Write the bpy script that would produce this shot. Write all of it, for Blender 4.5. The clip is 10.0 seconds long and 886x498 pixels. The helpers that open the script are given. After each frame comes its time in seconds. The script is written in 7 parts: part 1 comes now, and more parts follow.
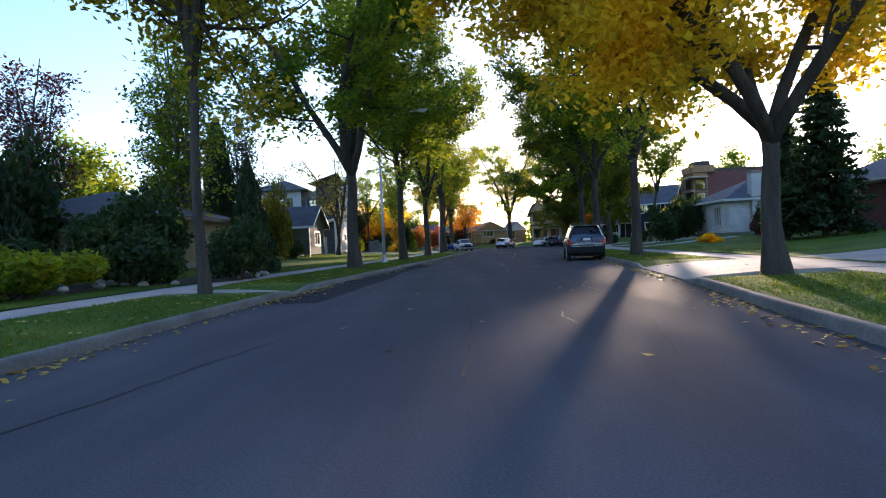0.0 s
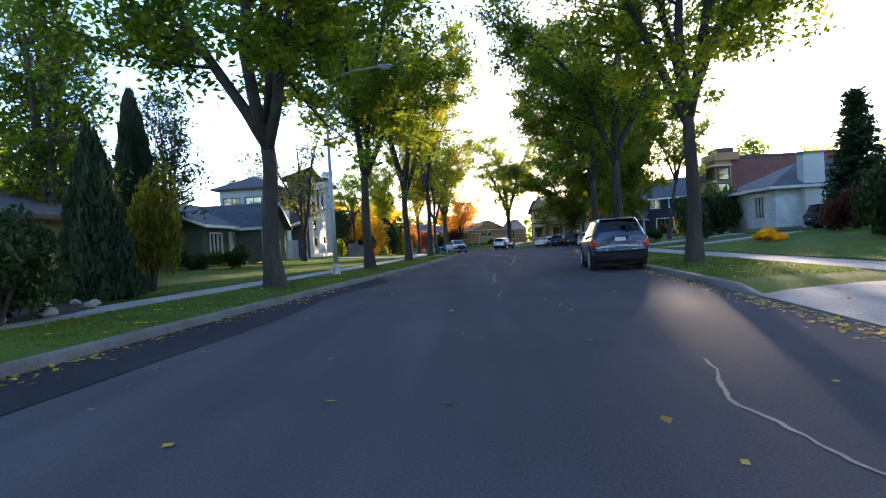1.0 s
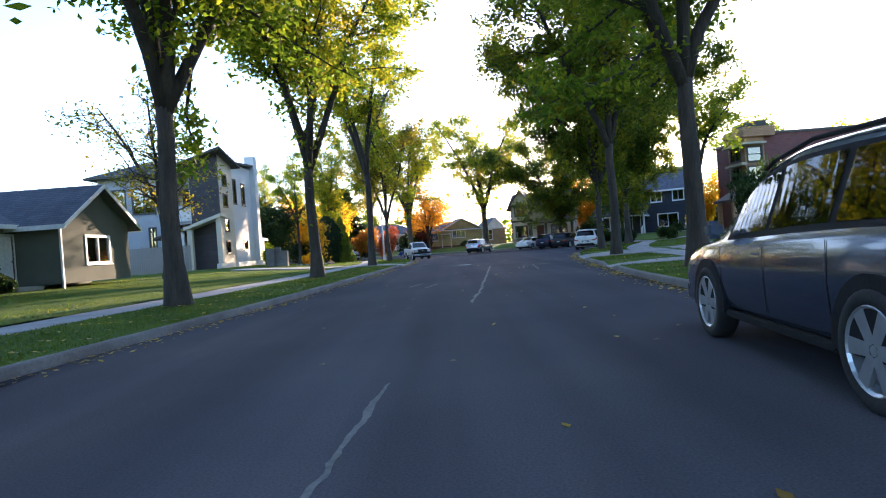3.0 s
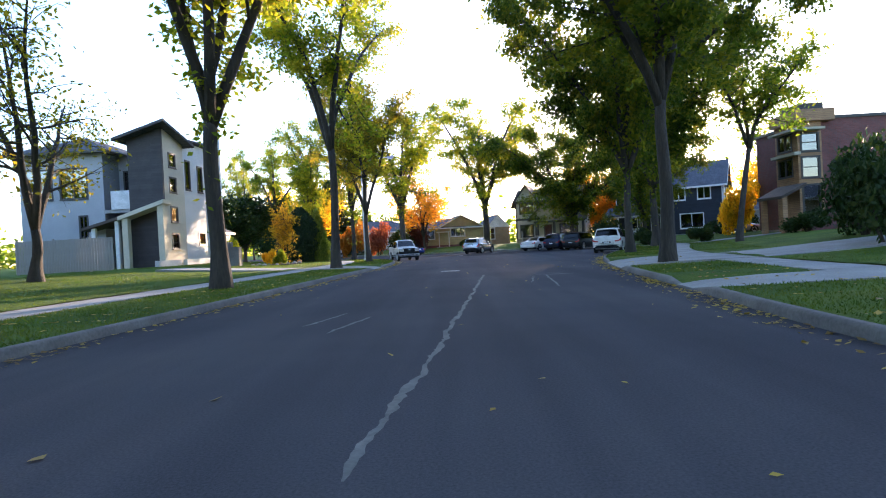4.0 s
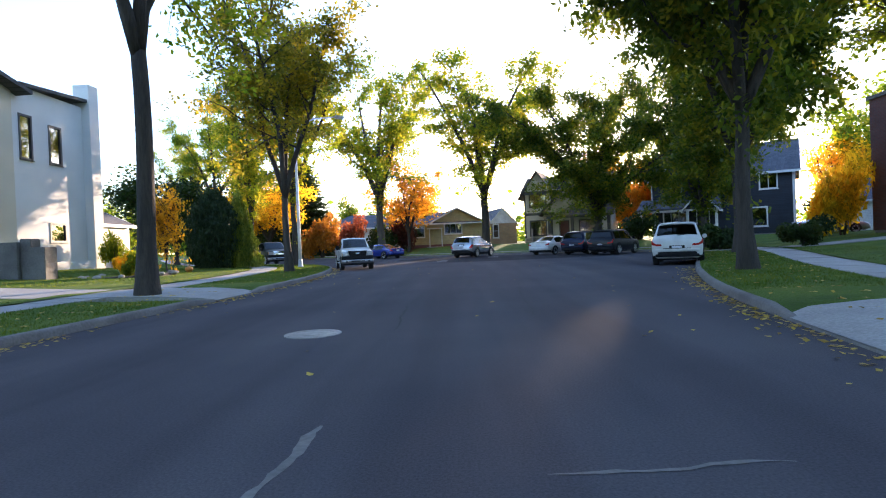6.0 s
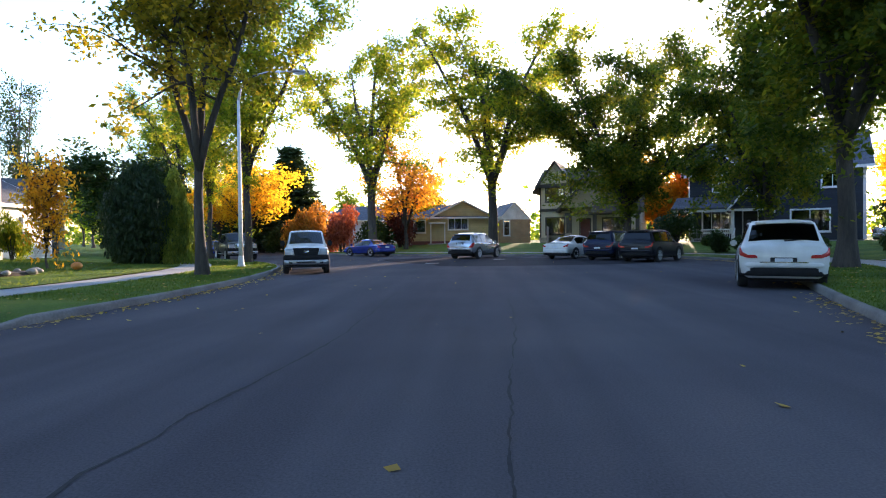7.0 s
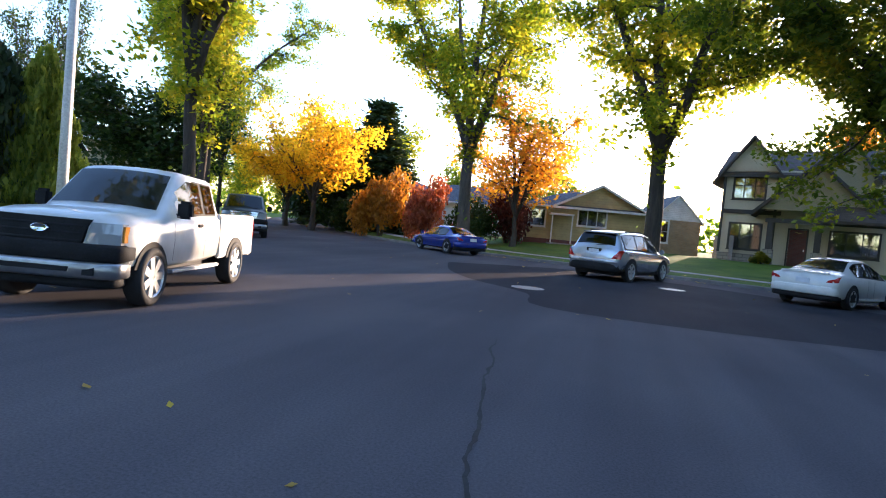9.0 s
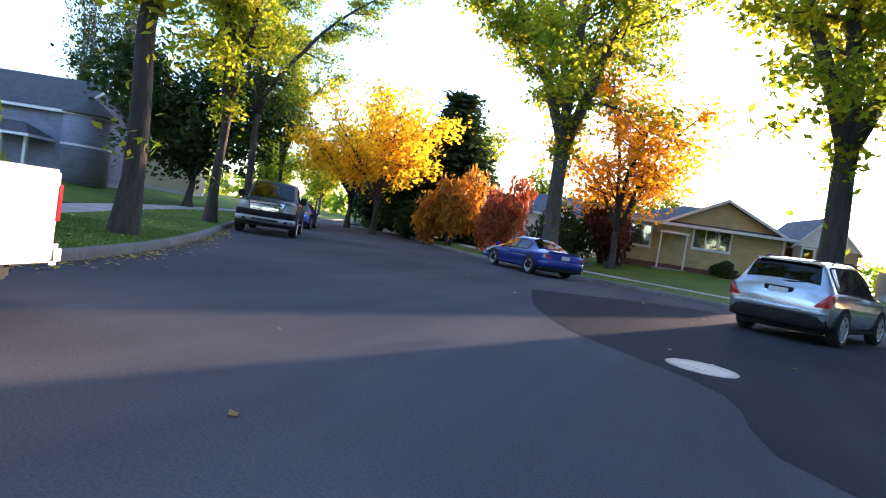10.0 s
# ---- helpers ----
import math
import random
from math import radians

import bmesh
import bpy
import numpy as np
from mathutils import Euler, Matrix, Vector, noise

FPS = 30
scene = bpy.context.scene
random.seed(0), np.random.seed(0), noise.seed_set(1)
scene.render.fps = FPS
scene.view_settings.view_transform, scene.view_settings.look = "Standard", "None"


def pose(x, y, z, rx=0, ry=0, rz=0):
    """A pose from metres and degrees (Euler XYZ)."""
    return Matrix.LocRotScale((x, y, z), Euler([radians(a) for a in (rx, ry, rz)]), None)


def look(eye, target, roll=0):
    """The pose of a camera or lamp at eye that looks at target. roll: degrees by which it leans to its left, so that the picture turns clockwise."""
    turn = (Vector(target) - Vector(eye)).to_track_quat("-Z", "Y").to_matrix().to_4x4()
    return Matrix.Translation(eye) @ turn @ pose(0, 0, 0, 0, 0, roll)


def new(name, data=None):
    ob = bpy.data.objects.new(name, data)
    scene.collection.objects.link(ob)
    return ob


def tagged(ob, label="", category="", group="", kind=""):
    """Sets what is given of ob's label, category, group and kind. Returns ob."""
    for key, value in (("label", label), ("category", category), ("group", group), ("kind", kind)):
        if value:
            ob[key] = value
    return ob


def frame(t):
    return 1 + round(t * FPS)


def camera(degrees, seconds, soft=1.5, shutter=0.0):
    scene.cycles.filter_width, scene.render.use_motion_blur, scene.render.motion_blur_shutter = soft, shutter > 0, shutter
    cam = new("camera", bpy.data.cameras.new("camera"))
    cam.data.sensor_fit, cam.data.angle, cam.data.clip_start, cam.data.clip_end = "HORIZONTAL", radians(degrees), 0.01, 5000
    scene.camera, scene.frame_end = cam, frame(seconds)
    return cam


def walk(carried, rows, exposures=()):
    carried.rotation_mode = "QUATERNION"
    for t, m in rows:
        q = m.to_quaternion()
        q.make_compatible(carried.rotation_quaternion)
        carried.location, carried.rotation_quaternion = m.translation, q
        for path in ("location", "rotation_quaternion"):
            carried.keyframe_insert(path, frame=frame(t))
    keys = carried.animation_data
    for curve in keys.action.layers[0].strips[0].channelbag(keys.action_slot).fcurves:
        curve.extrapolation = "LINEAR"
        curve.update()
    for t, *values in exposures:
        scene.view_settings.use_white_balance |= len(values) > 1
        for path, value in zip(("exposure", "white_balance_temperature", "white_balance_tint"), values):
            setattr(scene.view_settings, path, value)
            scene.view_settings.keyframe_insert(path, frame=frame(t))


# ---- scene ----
cam = camera(77.0, 10.0, 1.1)
PATH = [
    (0, (1.092, -3.69, 1.058), (1.002, -1.692, 1.043), -2.6),
    (0.5, (1.553, 0.658, 1.103), (1.463, 2.656, 1.091), -2.9),
    (1, (1.903, 5.075, 1.158), (1.812, 7.073, 1.144), -3.4),
    (1.5, (2.371, 8.959, 1.226), (2.301, 10.958, 1.207), -4.5),
    (2, (2.456, 12.782, 1.191), (2.407, 14.781, 1.179), -4.2),
    (2.5, (2.899, 16.674, 1.222), (2.884, 18.674, 1.212), -4.5),
    (3.8, (4.28, 27.409, 1.109), (4.249, 29.409, 1.093), -3.2),
    (4, (4.455, 29.155, 1.106), (4.423, 31.155, 1.092), -3.0),
    (4.5, (4.845, 32.797, 1.115), (4.808, 34.796, 1.087), -3.0),
    (5, (5.373, 37.112, 1.24), (5.334, 39.111, 1.221), -3.2),
    (5.5, (5.897, 40.95, 1.221), (5.852, 42.95, 1.201), -2.8),
    (6.8, (7.395, 50.986, 1.21), (7.276, 52.982, 1.184), -1.4),
    (7, (7.539, 52.7, 1.274), (7.417, 54.696, 1.24), -0.6),
    (7.5, (7.766, 57.08, 1.294), (7.556, 59.068, 1.248), 2.2),
    (8, (7.652, 61.564, 1.328), (7.342, 63.539, 1.271), 3.9),
    (8.5, (7.37, 65.313, 1.303), (6.923, 67.261, 1.228), 5.3),
    (9, (6.869, 69.013, 1.292), (6.305, 70.93, 1.211), 5.4),
    (9.5, (5.984, 72.302, 1.208), (5.314, 74.184, 1.102), 7.0),
    (10, (4.887, 75.281, 1.154), (4.06, 77.1, 1.081), 8.8),
]
walk(cam, [(t, look(eye, target, roll)) for t, eye, target, roll in PATH],
     [(0.0, 2.1, 5750, 24), (0.5, 2.35, 5750, 24), (2.5, 2.65, 5750, 24), (4.0, 2.8, 5900, 24), (5.0, 2.8, 5900, 24), (7.0, 2.75, 5900, 24), (8.5, 2.75, 5900, 24), (10.0, 2.95, 5800, 24)])

# ---- light ----
SUN_AZ, SUN_EL = 18.1, 6.8
world = bpy.data.worlds.new("sky")
scene.world = world
world.use_nodes = True
wn = world.node_tree.nodes
sky = wn.new("ShaderNodeTexSky")
sky.sky_type = "NISHITA"
sky.sun_disc = False
sky.sun_elevation = radians(SUN_EL)
sky.sun_rotation = radians(SUN_AZ)
sky.air_density, sky.dust_density, sky.ozone_density = 1.0, 0.6, 2.0
world.node_tree.links.new(sky.outputs[0], wn["Background"].inputs[0])
wn["Background"].inputs[1].default_value = 0.14
sun = new("sun", bpy.data.lights.new("sun", "SUN"))
sun.data.energy, sun.data.angle, sun.data.color = 2.7, radians(0.6), (1.0, 0.75, 0.46)
sun_way = Vector((math.sin(radians(SUN_AZ)) * math.cos(radians(SUN_EL)), math.cos(radians(SUN_AZ)) * math.cos(radians(SUN_EL)), math.sin(radians(SUN_EL))))
sun.matrix_world = look(sun_way * 300, (0, 0, 0))


# ---- materials ----
def material(name, rough=0.7, metal=0.0):
    m = bpy.data.materials.new(name)
    m.use_nodes = True
    b = m.node_tree.nodes["Principled BSDF"]
    b.inputs["Roughness"].default_value, b.inputs["Metallic"].default_value = rough, metal
    return m, m.node_tree.nodes, m.node_tree.links, b


def coords(n, l, kind="Object", scale=(1, 1, 1)):
    c, mp = n.new("ShaderNodeTexCoord"), n.new("ShaderNodeMapping")
    mp.inputs["Scale"].default_value = scale
    l.new(c.outputs[kind], mp.inputs["Vector"])
    return mp.outputs[0]


def noise_node(n, l, vec, scale, detail=4.0, rough=0.55):
    t = n.new("ShaderNodeTexNoise")
    t.inputs["Scale"].default_value, t.inputs["Detail"].default_value, t.inputs["Roughness"].default_value = scale, detail, rough
    l.new(vec, t.inputs["Vector"])
    return t.outputs["Fac"]


def ramp(n, l, fac, stops):
    r = n.new("ShaderNodeValToRGB")
    while len(r.color_ramp.elements) < len(stops):
        r.color_ramp.elements.new(0.5)
    for e, (p, c) in zip(r.color_ramp.elements, stops):
        e.position, e.color = p, (*c, 1)
    l.new(fac, r.inputs[0])
    return r.outputs[0]


def blend(n, l, mode, fac, a, b):
    m = n.new("ShaderNodeMix")
    m.data_type, m.blend_type = "RGBA", mode
    if isinstance(fac, (int, float)):
        m.inputs[0].default_value = fac
    else:
        l.new(fac, m.inputs[0])
    for sock, v in ((m.inputs[6], a), (m.inputs[7], b)):
        if isinstance(v, tuple):
            sock.default_value = (*v, 1)
        else:
            l.new(v, sock)
    return m.outputs[2]


def bump(n, l, b, height, strength=0.3, dist=0.01):
    k = n.new("ShaderNodeBump")
    k.inputs["Strength"].default_value, k.inputs["Distance"].default_value = strength, dist
    l.new(height, k.inputs["Height"])
    l.new(k.outputs[0], b.inputs["Normal"])


def mottled(name, c0, c1, rough=0.8, big=0.6, fine=18.0, metal=0.0, bumps=0.25, dist=0.01, stretch=(1, 1, 1)):
    """Two colours mixed at two scales, with fine relief."""
    m, n, l, b = material(name, rough, metal)
    v = coords(n, l, "Object", stretch)
    f = noise_node(n, l, v, fine)
    g = noise_node(n, l, v, big, 3)
    col = ramp(n, l, g, [(0.32, c0), (0.68, c1)])
    tone = ramp(n, l, f, [(0.25, (0.62, 0.62, 0.62)), (0.75, (1.25, 1.25, 1.25))])
    l.new(blend(n, l, "MULTIPLY", 0.75, col, tone), b.inputs["Base Color"])
    bump(n, l, b, f, bumps, dist)
    return m


def courses(name, c0, c1, joint, width, height, gap, rough=0.85, strength=0.6, upright=True, offset=0.5):
    """Bricks, shingles or boards laid in courses on walls or roofs."""
    m, n, l, b = material(name, rough)
    c = n.new("ShaderNodeTexCoord")
    s = n.new("ShaderNodeSeparateXYZ")
    l.new(c.outputs["Object"], s.inputs[0])
    add = n.new("ShaderNodeMath")
    l.new(s.outputs[0], add.inputs[0])
    l.new(s.outputs[1], add.inputs[1])
    cb = n.new("ShaderNodeCombineXYZ")
    l.new(add.outputs[0], cb.inputs[0])
    l.new(s.outputs[2], cb.inputs[1])
    t = n.new("ShaderNodeTexBrick")
    t.offset = offset
    t.inputs["Scale"].default_value = 1.0
    t.inputs["Brick Width"].default_value, t.inputs["Row Height"].default_value, t.inputs["Mortar Size"].default_value = width, height, gap
    t.inputs["Color1"].default_value, t.inputs["Color2"].default_value, t.inputs["Mortar"].default_value = (*c0, 1), (*c1, 1), (*joint, 1)
    l.new(cb.outputs[0], t.inputs["Vector"])
    g = noise_node(n, l, c.outputs["Object"], 1.3)
    tone = ramp(n, l, g, [(0.3, (0.75, 0.75, 0.75)), (0.7, (1.15, 1.15, 1.15))])
    l.new(blend(n, l, "MULTIPLY", 0.8, t.outputs["Color"], tone), b.inputs["Base Color"])
    inv = n.new("ShaderNodeMath")
    inv.operation = "SUBTRACT"
    inv.inputs[0].default_value = 1.0
    l.new(t.outputs["Fac"], inv.inputs[1])
    bump(n, l, b, inv.outputs[0], strength, 0.012)
    return m


def leaf_material(name, c0, c1, c2, through_part=0.55):
    """Thin leaves: part of the light goes through. Colour varies leaf by leaf and by clump."""
    m, n, l, b = material(name, 0.55)
    geo = n.new("ShaderNodeNewGeometry")
    v = coords(n, l)
    clump = noise_node(n, l, v, 0.55, 2)
    mixf = n.new("ShaderNodeMath")
    mixf.operation = "MULTIPLY_ADD"
    l.new(geo.outputs["Random Per Island"], mixf.inputs[0])
    mixf.inputs[1].default_value = 0.5
    sub = n.new("ShaderNodeMath")
    sub.operation = "MULTIPLY_ADD"
    l.new(clump, sub.inputs[0])
    sub.inputs[1].default_value, sub.inputs[2].default_value = 1.6, -0.55
    l.new(sub.outputs[0], mixf.inputs[2])
    col = ramp(n, l, mixf.outputs[0], [(0.15, c0), (0.5, c1), (0.9, c2)])
    l.new(col, b.inputs["Base Color"])
    b.inputs["Specular IOR Level"].default_value = 0.3
    tr = n.new("ShaderNodeBsdfTranslucent")
    bright = blend(n, l, "MULTIPLY", 1.0, col, (1.5, 1.45, 0.8))
    l.new(bright, tr.inputs[0])
    mx = n.new("ShaderNodeMixShader")
    mx.inputs[0].default_value = through_part
    l.new(b.outputs[0], mx.inputs[1])
    l.new(tr.outputs[0], mx.inputs[2])
    l.new(mx.outputs[0], n["Material Output"].inputs[0])
    return m


def pane_material(name, tint=(0.75, 0.8, 0.82), see=0.75, ior=3.0):
    """Flat glass: clear with a Fresnel gloss."""
    m, n, l, b = material(name, 0.02)
    tr, gl, fr, mx = n.new("ShaderNodeBsdfTransparent"), n.new("ShaderNodeBsdfGlossy"), n.new("ShaderNodeFresnel"), n.new("ShaderNodeMixShader")
    tr.inputs[0].default_value = (*[c * see for c in tint], 1)
    gl.inputs["Roughness"].default_value = 0.03
    fr.inputs[0].default_value = ior
    l.new(fr.outputs[0], mx.inputs[0])
    l.new(tr.outputs[0], mx.inputs[1])
    l.new(gl.outputs[0], mx.inputs[2])
    l.new(mx.outputs[0], n["Material Output"].inputs[0])
    return m


def paint(name, col, rough=0.25, metal=0.0, coat=0.6, gloss=0.5):
    m, n, l, b = material(name, rough, metal)
    b.inputs["Specular IOR Level"].default_value = gloss
    v = coords(n, l)
    d = noise_node(n, l, v, 3.0, 5)
    dirt = ramp(n, l, d, [(0.3, tuple(c * 0.82 for c in col)), (0.65, col)])
    l.new(dirt, b.inputs["Base Color"])
    b.inputs["Coat Weight"].default_value, b.inputs["Coat Roughness"].default_value = coat, 0.06
    return m


def plain(name, col, rough=0.6, metal=0.0):
    m, n, l, b = material(name, rough, metal)
    v = coords(n, l)
    d = noise_node(n, l, v, 9.0, 4)
    l.new(ramp(n, l, d, [(0.3, tuple(c * 0.85 for c in col)), (0.7, tuple(min(1, c * 1.08) for c in col))]), b.inputs["Base Color"])
    return m


def lens_material(name, col):
    m, n, l, b = material(name, 0.12)
    b.inputs["Base Color"].default_value = (*col, 1)
    b.inputs["Coat Weight"].default_value = 1.0
    return m


def asphalt_material(name, c0, c1, c2):
    m, n, l, b = material(name, 0.78)
    v = coords(n, l)
    wide = noise_node(n, l, v, 0.22, 4)
    lane = noise_node(n, l, coords(n, l, "Object", (0.9, 0.06, 1)), 1.0, 3)
    grit = noise_node(n, l, v, 55.0, 2, 0.7)
    vor = n.new("ShaderNodeTexVoronoi")
    vor.inputs["Scale"].default_value = 160.0
    l.new(v, vor.inputs["Vector"])
    col = ramp(n, l, wide, [(0.3, c0), (0.55, c1), (0.75, c2)])
    col = blend(n, l, "MULTIPLY", 0.5, col, ramp(n, l, lane, [(0.35, (0.7, 0.7, 0.72)), (0.65, (1.25, 1.25, 1.22))]))
    col = blend(n, l, "MULTIPLY", 0.6, col, ramp(n, l, grit, [(0.3, (0.65, 0.65, 0.66)), (0.7, (1.3, 1.3, 1.28))]))
    l.new(col, b.inputs["Base Color"])
    l.new(ramp(n, l, lane, [(0.3, (0.68, 0.68, 0.68)), (0.7, (0.84, 0.84, 0.84))]), b.inputs["Roughness"])
    k = n.new("ShaderNodeMath")
    l.new(grit, k.inputs[0])
    l.new(vor.outputs["Distance"], k.inputs[1])
    b.inputs["Specular IOR Level"].default_value = 0.004
    bump(n, l, b, k.outputs[0], 0.2, 0.004)
    return m


def grass_material(name, c0, c1, c2):
    m, n, l, b = material(name, 0.9)
    v = coords(n, l)
    big = noise_node(n, l, v, 0.5, 4)
    fine = noise_node(n, l, v, 30.0, 3, 0.7)
    col = ramp(n, l, big, [(0.3, c0), (0.55, c1), (0.78, c2)])
    col = blend(n, l, "MULTIPLY", 0.85, col, ramp(n, l, fine, [(0.3, (0.45, 0.5, 0.4)), (0.7, (1.4, 1.35, 1.2))]))
    l.new(col, b.inputs["Base Color"])
    b.inputs["Specular IOR Level"].default_value = 0.15
    bump(n, l, b, fine, 0.9, 0.03)
    return m


ASPHALT = asphalt_material("asphalt", (0.085, 0.08, 0.09), (0.101, 0.095, 0.104), (0.117, 0.11, 0.117))
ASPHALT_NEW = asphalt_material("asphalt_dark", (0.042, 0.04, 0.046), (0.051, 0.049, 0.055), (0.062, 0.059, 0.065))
# worn filler; its specular sheen is painted in as a paler colour
SEAL = mottled("worn_filler_sheen", (0.12, 0.118, 0.115), (0.2, 0.195, 0.185), 0.75, 2.0, 20)
TAR = mottled("tar", (0.018, 0.018, 0.02), (0.03, 0.03, 0.032), 0.95, 2.0, 20)
CONCRETE = mottled("concrete", (0.27, 0.26, 0.25), (0.36, 0.35, 0.33), 0.85, 0.8, 25, bumps=0.3, dist=0.004)
KERB = mottled("kerb_concrete", (0.11, 0.1, 0.095), (0.19, 0.18, 0.165), 0.85, 1.1, 22, bumps=0.35, dist=0.006)
GRASS = grass_material("lawn", (0.042, 0.092, 0.01), (0.082, 0.14, 0.014), (0.15, 0.175, 0.024))
BLADE = leaf_material("grass_blade", (0.042, 0.085, 0.011), (0.08, 0.13, 0.016), (0.15, 0.17, 0.028), 0.6)
SOIL = mottled("soil", (0.035, 0.027, 0.02), (0.06, 0.045, 0.032), 0.95, 1.0, 30, bumps=0.8, dist=0.03)
BARK = mottled("bark", (0.035, 0.029, 0.024), (0.075, 0.06, 0.048), 0.92, 1.5, 9.0, bumps=1.0, dist=0.04, stretch=(3, 3, 0.5))
BARK_GREY = mottled("grey_bark", (0.06, 0.05, 0.042), (0.11, 0.092, 0.075), 0.92, 1.5, 9.0, bumps=1.0, dist=0.04, stretch=(3, 3, 0.5))
LEAF_GREEN = leaf_material("green_leaf", (0.055, 0.105, 0.012), (0.12, 0.19, 0.018), (0.28, 0.29, 0.02), 0.68)
LEAF_ELM = leaf_material("elm_leaf", (0.045, 0.08, 0.01), (0.105, 0.145, 0.014), (0.28, 0.25, 0.018), 0.6)
LEAF_LIME = leaf_material("lime_leaf", (0.09, 0.15, 0.012), (0.22, 0.27, 0.018), (0.48, 0.4, 0.02), 0.65)
LEAF_YELLOW = leaf_material("yellow_leaf", (0.38, 0.27, 0.012), (0.74, 0.47, 0.014), (0.9, 0.62, 0.03), 0.76)
LEAF_AMBER = leaf_material("amber_leaf", (0.3, 0.23, 0.012), (0.58, 0.42, 0.014), (0.8, 0.6, 0.03), 0.7)
LEAF_ORANGE = leaf_material("orange_leaf", (0.42, 0.22, 0.02), (0.62, 0.28, 0.015), (0.7, 0.4, 0.02), 0.65)
LEAF_GOLD = leaf_material("gold_leaf", (0.5, 0.26, 0.02), (0.72, 0.4, 0.02), (0.8, 0.52, 0.03), 0.6)
LEAF_RUST = leaf_material("rust_leaf", (0.26, 0.12, 0.018), (0.4, 0.17, 0.022), (0.5, 0.25, 0.03), 0.5)
LEAF_RED = leaf_material("red_leaf", (0.24, 0.06, 0.035), (0.4, 0.11, 0.06), (0.48, 0.2, 0.09), 0.45)
LEAF_DARK = leaf_material("dark_leaf", (0.018, 0.04, 0.012), (0.03, 0.06, 0.014), (0.07, 0.09, 0.02), 0.35)
LEAF_OLIVE = leaf_material("olive_leaf", (0.08, 0.1, 0.012), (0.2, 0.18, 0.018), (0.42, 0.3, 0.02), 0.6)
LEAF_PLUM = leaf_material("plum_leaf", (0.05, 0.018, 0.02), (0.1, 0.03, 0.03), (0.2, 0.07, 0.06), 0.45)
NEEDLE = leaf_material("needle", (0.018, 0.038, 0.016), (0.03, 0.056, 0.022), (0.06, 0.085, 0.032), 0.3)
# brighter copy of NEEDLE: sunlight on the sprays is mixed into the colour
NEEDLE_LIT = leaf_material("sunlit_spray", (0.1, 0.15, 0.025), (0.22, 0.27, 0.04), (0.4, 0.4, 0.07), 0.6)
FALLEN = leaf_material("fallen_leaf", (0.2, 0.11, 0.02), (0.42, 0.27, 0.03), (0.6, 0.42, 0.05), 0.2)
SHINGLE_GREY = courses("grey_shingle", (0.07, 0.075, 0.092), (0.1, 0.102, 0.12), (0.03, 0.03, 0.036), 0.33, 0.1, 0.008)
SHINGLE_DARK = courses("dark_shingle", (0.06, 0.06, 0.065), (0.085, 0.08, 0.08), (0.03, 0.03, 0.03), 0.33, 0.1, 0.008)
SHINGLE_BROWN = courses("brown_shingle", (0.075, 0.055, 0.045), (0.1, 0.075, 0.06), (0.06, 0.05, 0.04), 0.33, 0.1, 0.008)
STUCCO_GREEN = mottled("grey_green_stucco", (0.08, 0.088, 0.066), (0.11, 0.115, 0.088), 0.9, 0.7, 40, bumps=0.4)
STUCCO_WHITE = mottled("pale_stucco", (0.62, 0.62, 0.6), (0.72, 0.71, 0.68), 0.9, 0.5, 40, bumps=0.3)
# darker copy of the pale stucco: the wing's shade is put into the colour
STUCCO_SHADED = mottled("shaded_stucco", (0.34, 0.35, 0.37), (0.42, 0.43, 0.45), 0.9, 0.5, 40, bumps=0.3)
STUCCO_CREAM = mottled("cream_stucco", (0.54, 0.49, 0.37), (0.63, 0.57, 0.44), 0.9, 0.5, 40, bumps=0.3)
STUCCO_TAN = mottled("tan_stucco", (0.3, 0.25, 0.15), (0.37, 0.31, 0.19), 0.9, 0.5, 40, bumps=0.3)
SIDING_WHITE = courses("white_siding", (0.78, 0.79, 0.8), (0.82, 0.82, 0.82), (0.5, 0.5, 0.52), 3.6, 0.14, 0.008, 0.6)
SIDING_YELLOW = courses("ochre_siding", (0.44, 0.36, 0.17), (0.49, 0.4, 0.19), (0.32, 0.26, 0.13), 3.6, 0.2, 0.008, 0.7)
SIDING_NAVY = courses("navy_siding", (0.018, 0.023, 0.034), (0.024, 0.03, 0.043), (0.01, 0.012, 0.017), 3.6, 0.14, 0.008, 0.7)
SIDING_BLUE = courses("slate_blue_siding", (0.17, 0.19, 0.27), (0.21, 0.23, 0.31), (0.09, 0.1, 0.14), 3.6, 0.14, 0.008, 0.7)
SIDING_DARK = courses("charcoal_siding", (0.038, 0.033, 0.036), (0.05, 0.044, 0.046), (0.02, 0.02, 0.02), 3.6, 0.18, 0.008, 0.7)
BRICK = courses("red_brick", (0.15, 0.045, 0.04), (0.2, 0.065, 0.055), (0.12, 0.09, 0.085), 0.22, 0.075, 0.01)
BRICK_TAN = courses("tan_brick", (0.34, 0.23, 0.13), (0.42, 0.29, 0.17), (0.3, 0.26, 0.2), 0.22, 0.075, 0.01)
STONE = courses("pale_stone", (0.3, 0.27, 0.23), (0.42, 0.38, 0.33), (0.2, 0.18, 0.16), 0.45, 0.2, 0.02)
CEDAR = courses("cedar_board", (0.32, 0.17, 0.08), (0.4, 0.22, 0.1), (0.14, 0.07, 0.04), 3.0, 0.12, 0.008, 0.6)
TRIM_WHITE = plain("white_trim", (0.72, 0.72, 0.7), 0.5)
TRIM_DARK = plain("dark_trim", (0.05, 0.045, 0.042), 0.55)
TRIM_TAN = plain("tan_trim", (0.46, 0.4, 0.3), 0.6)
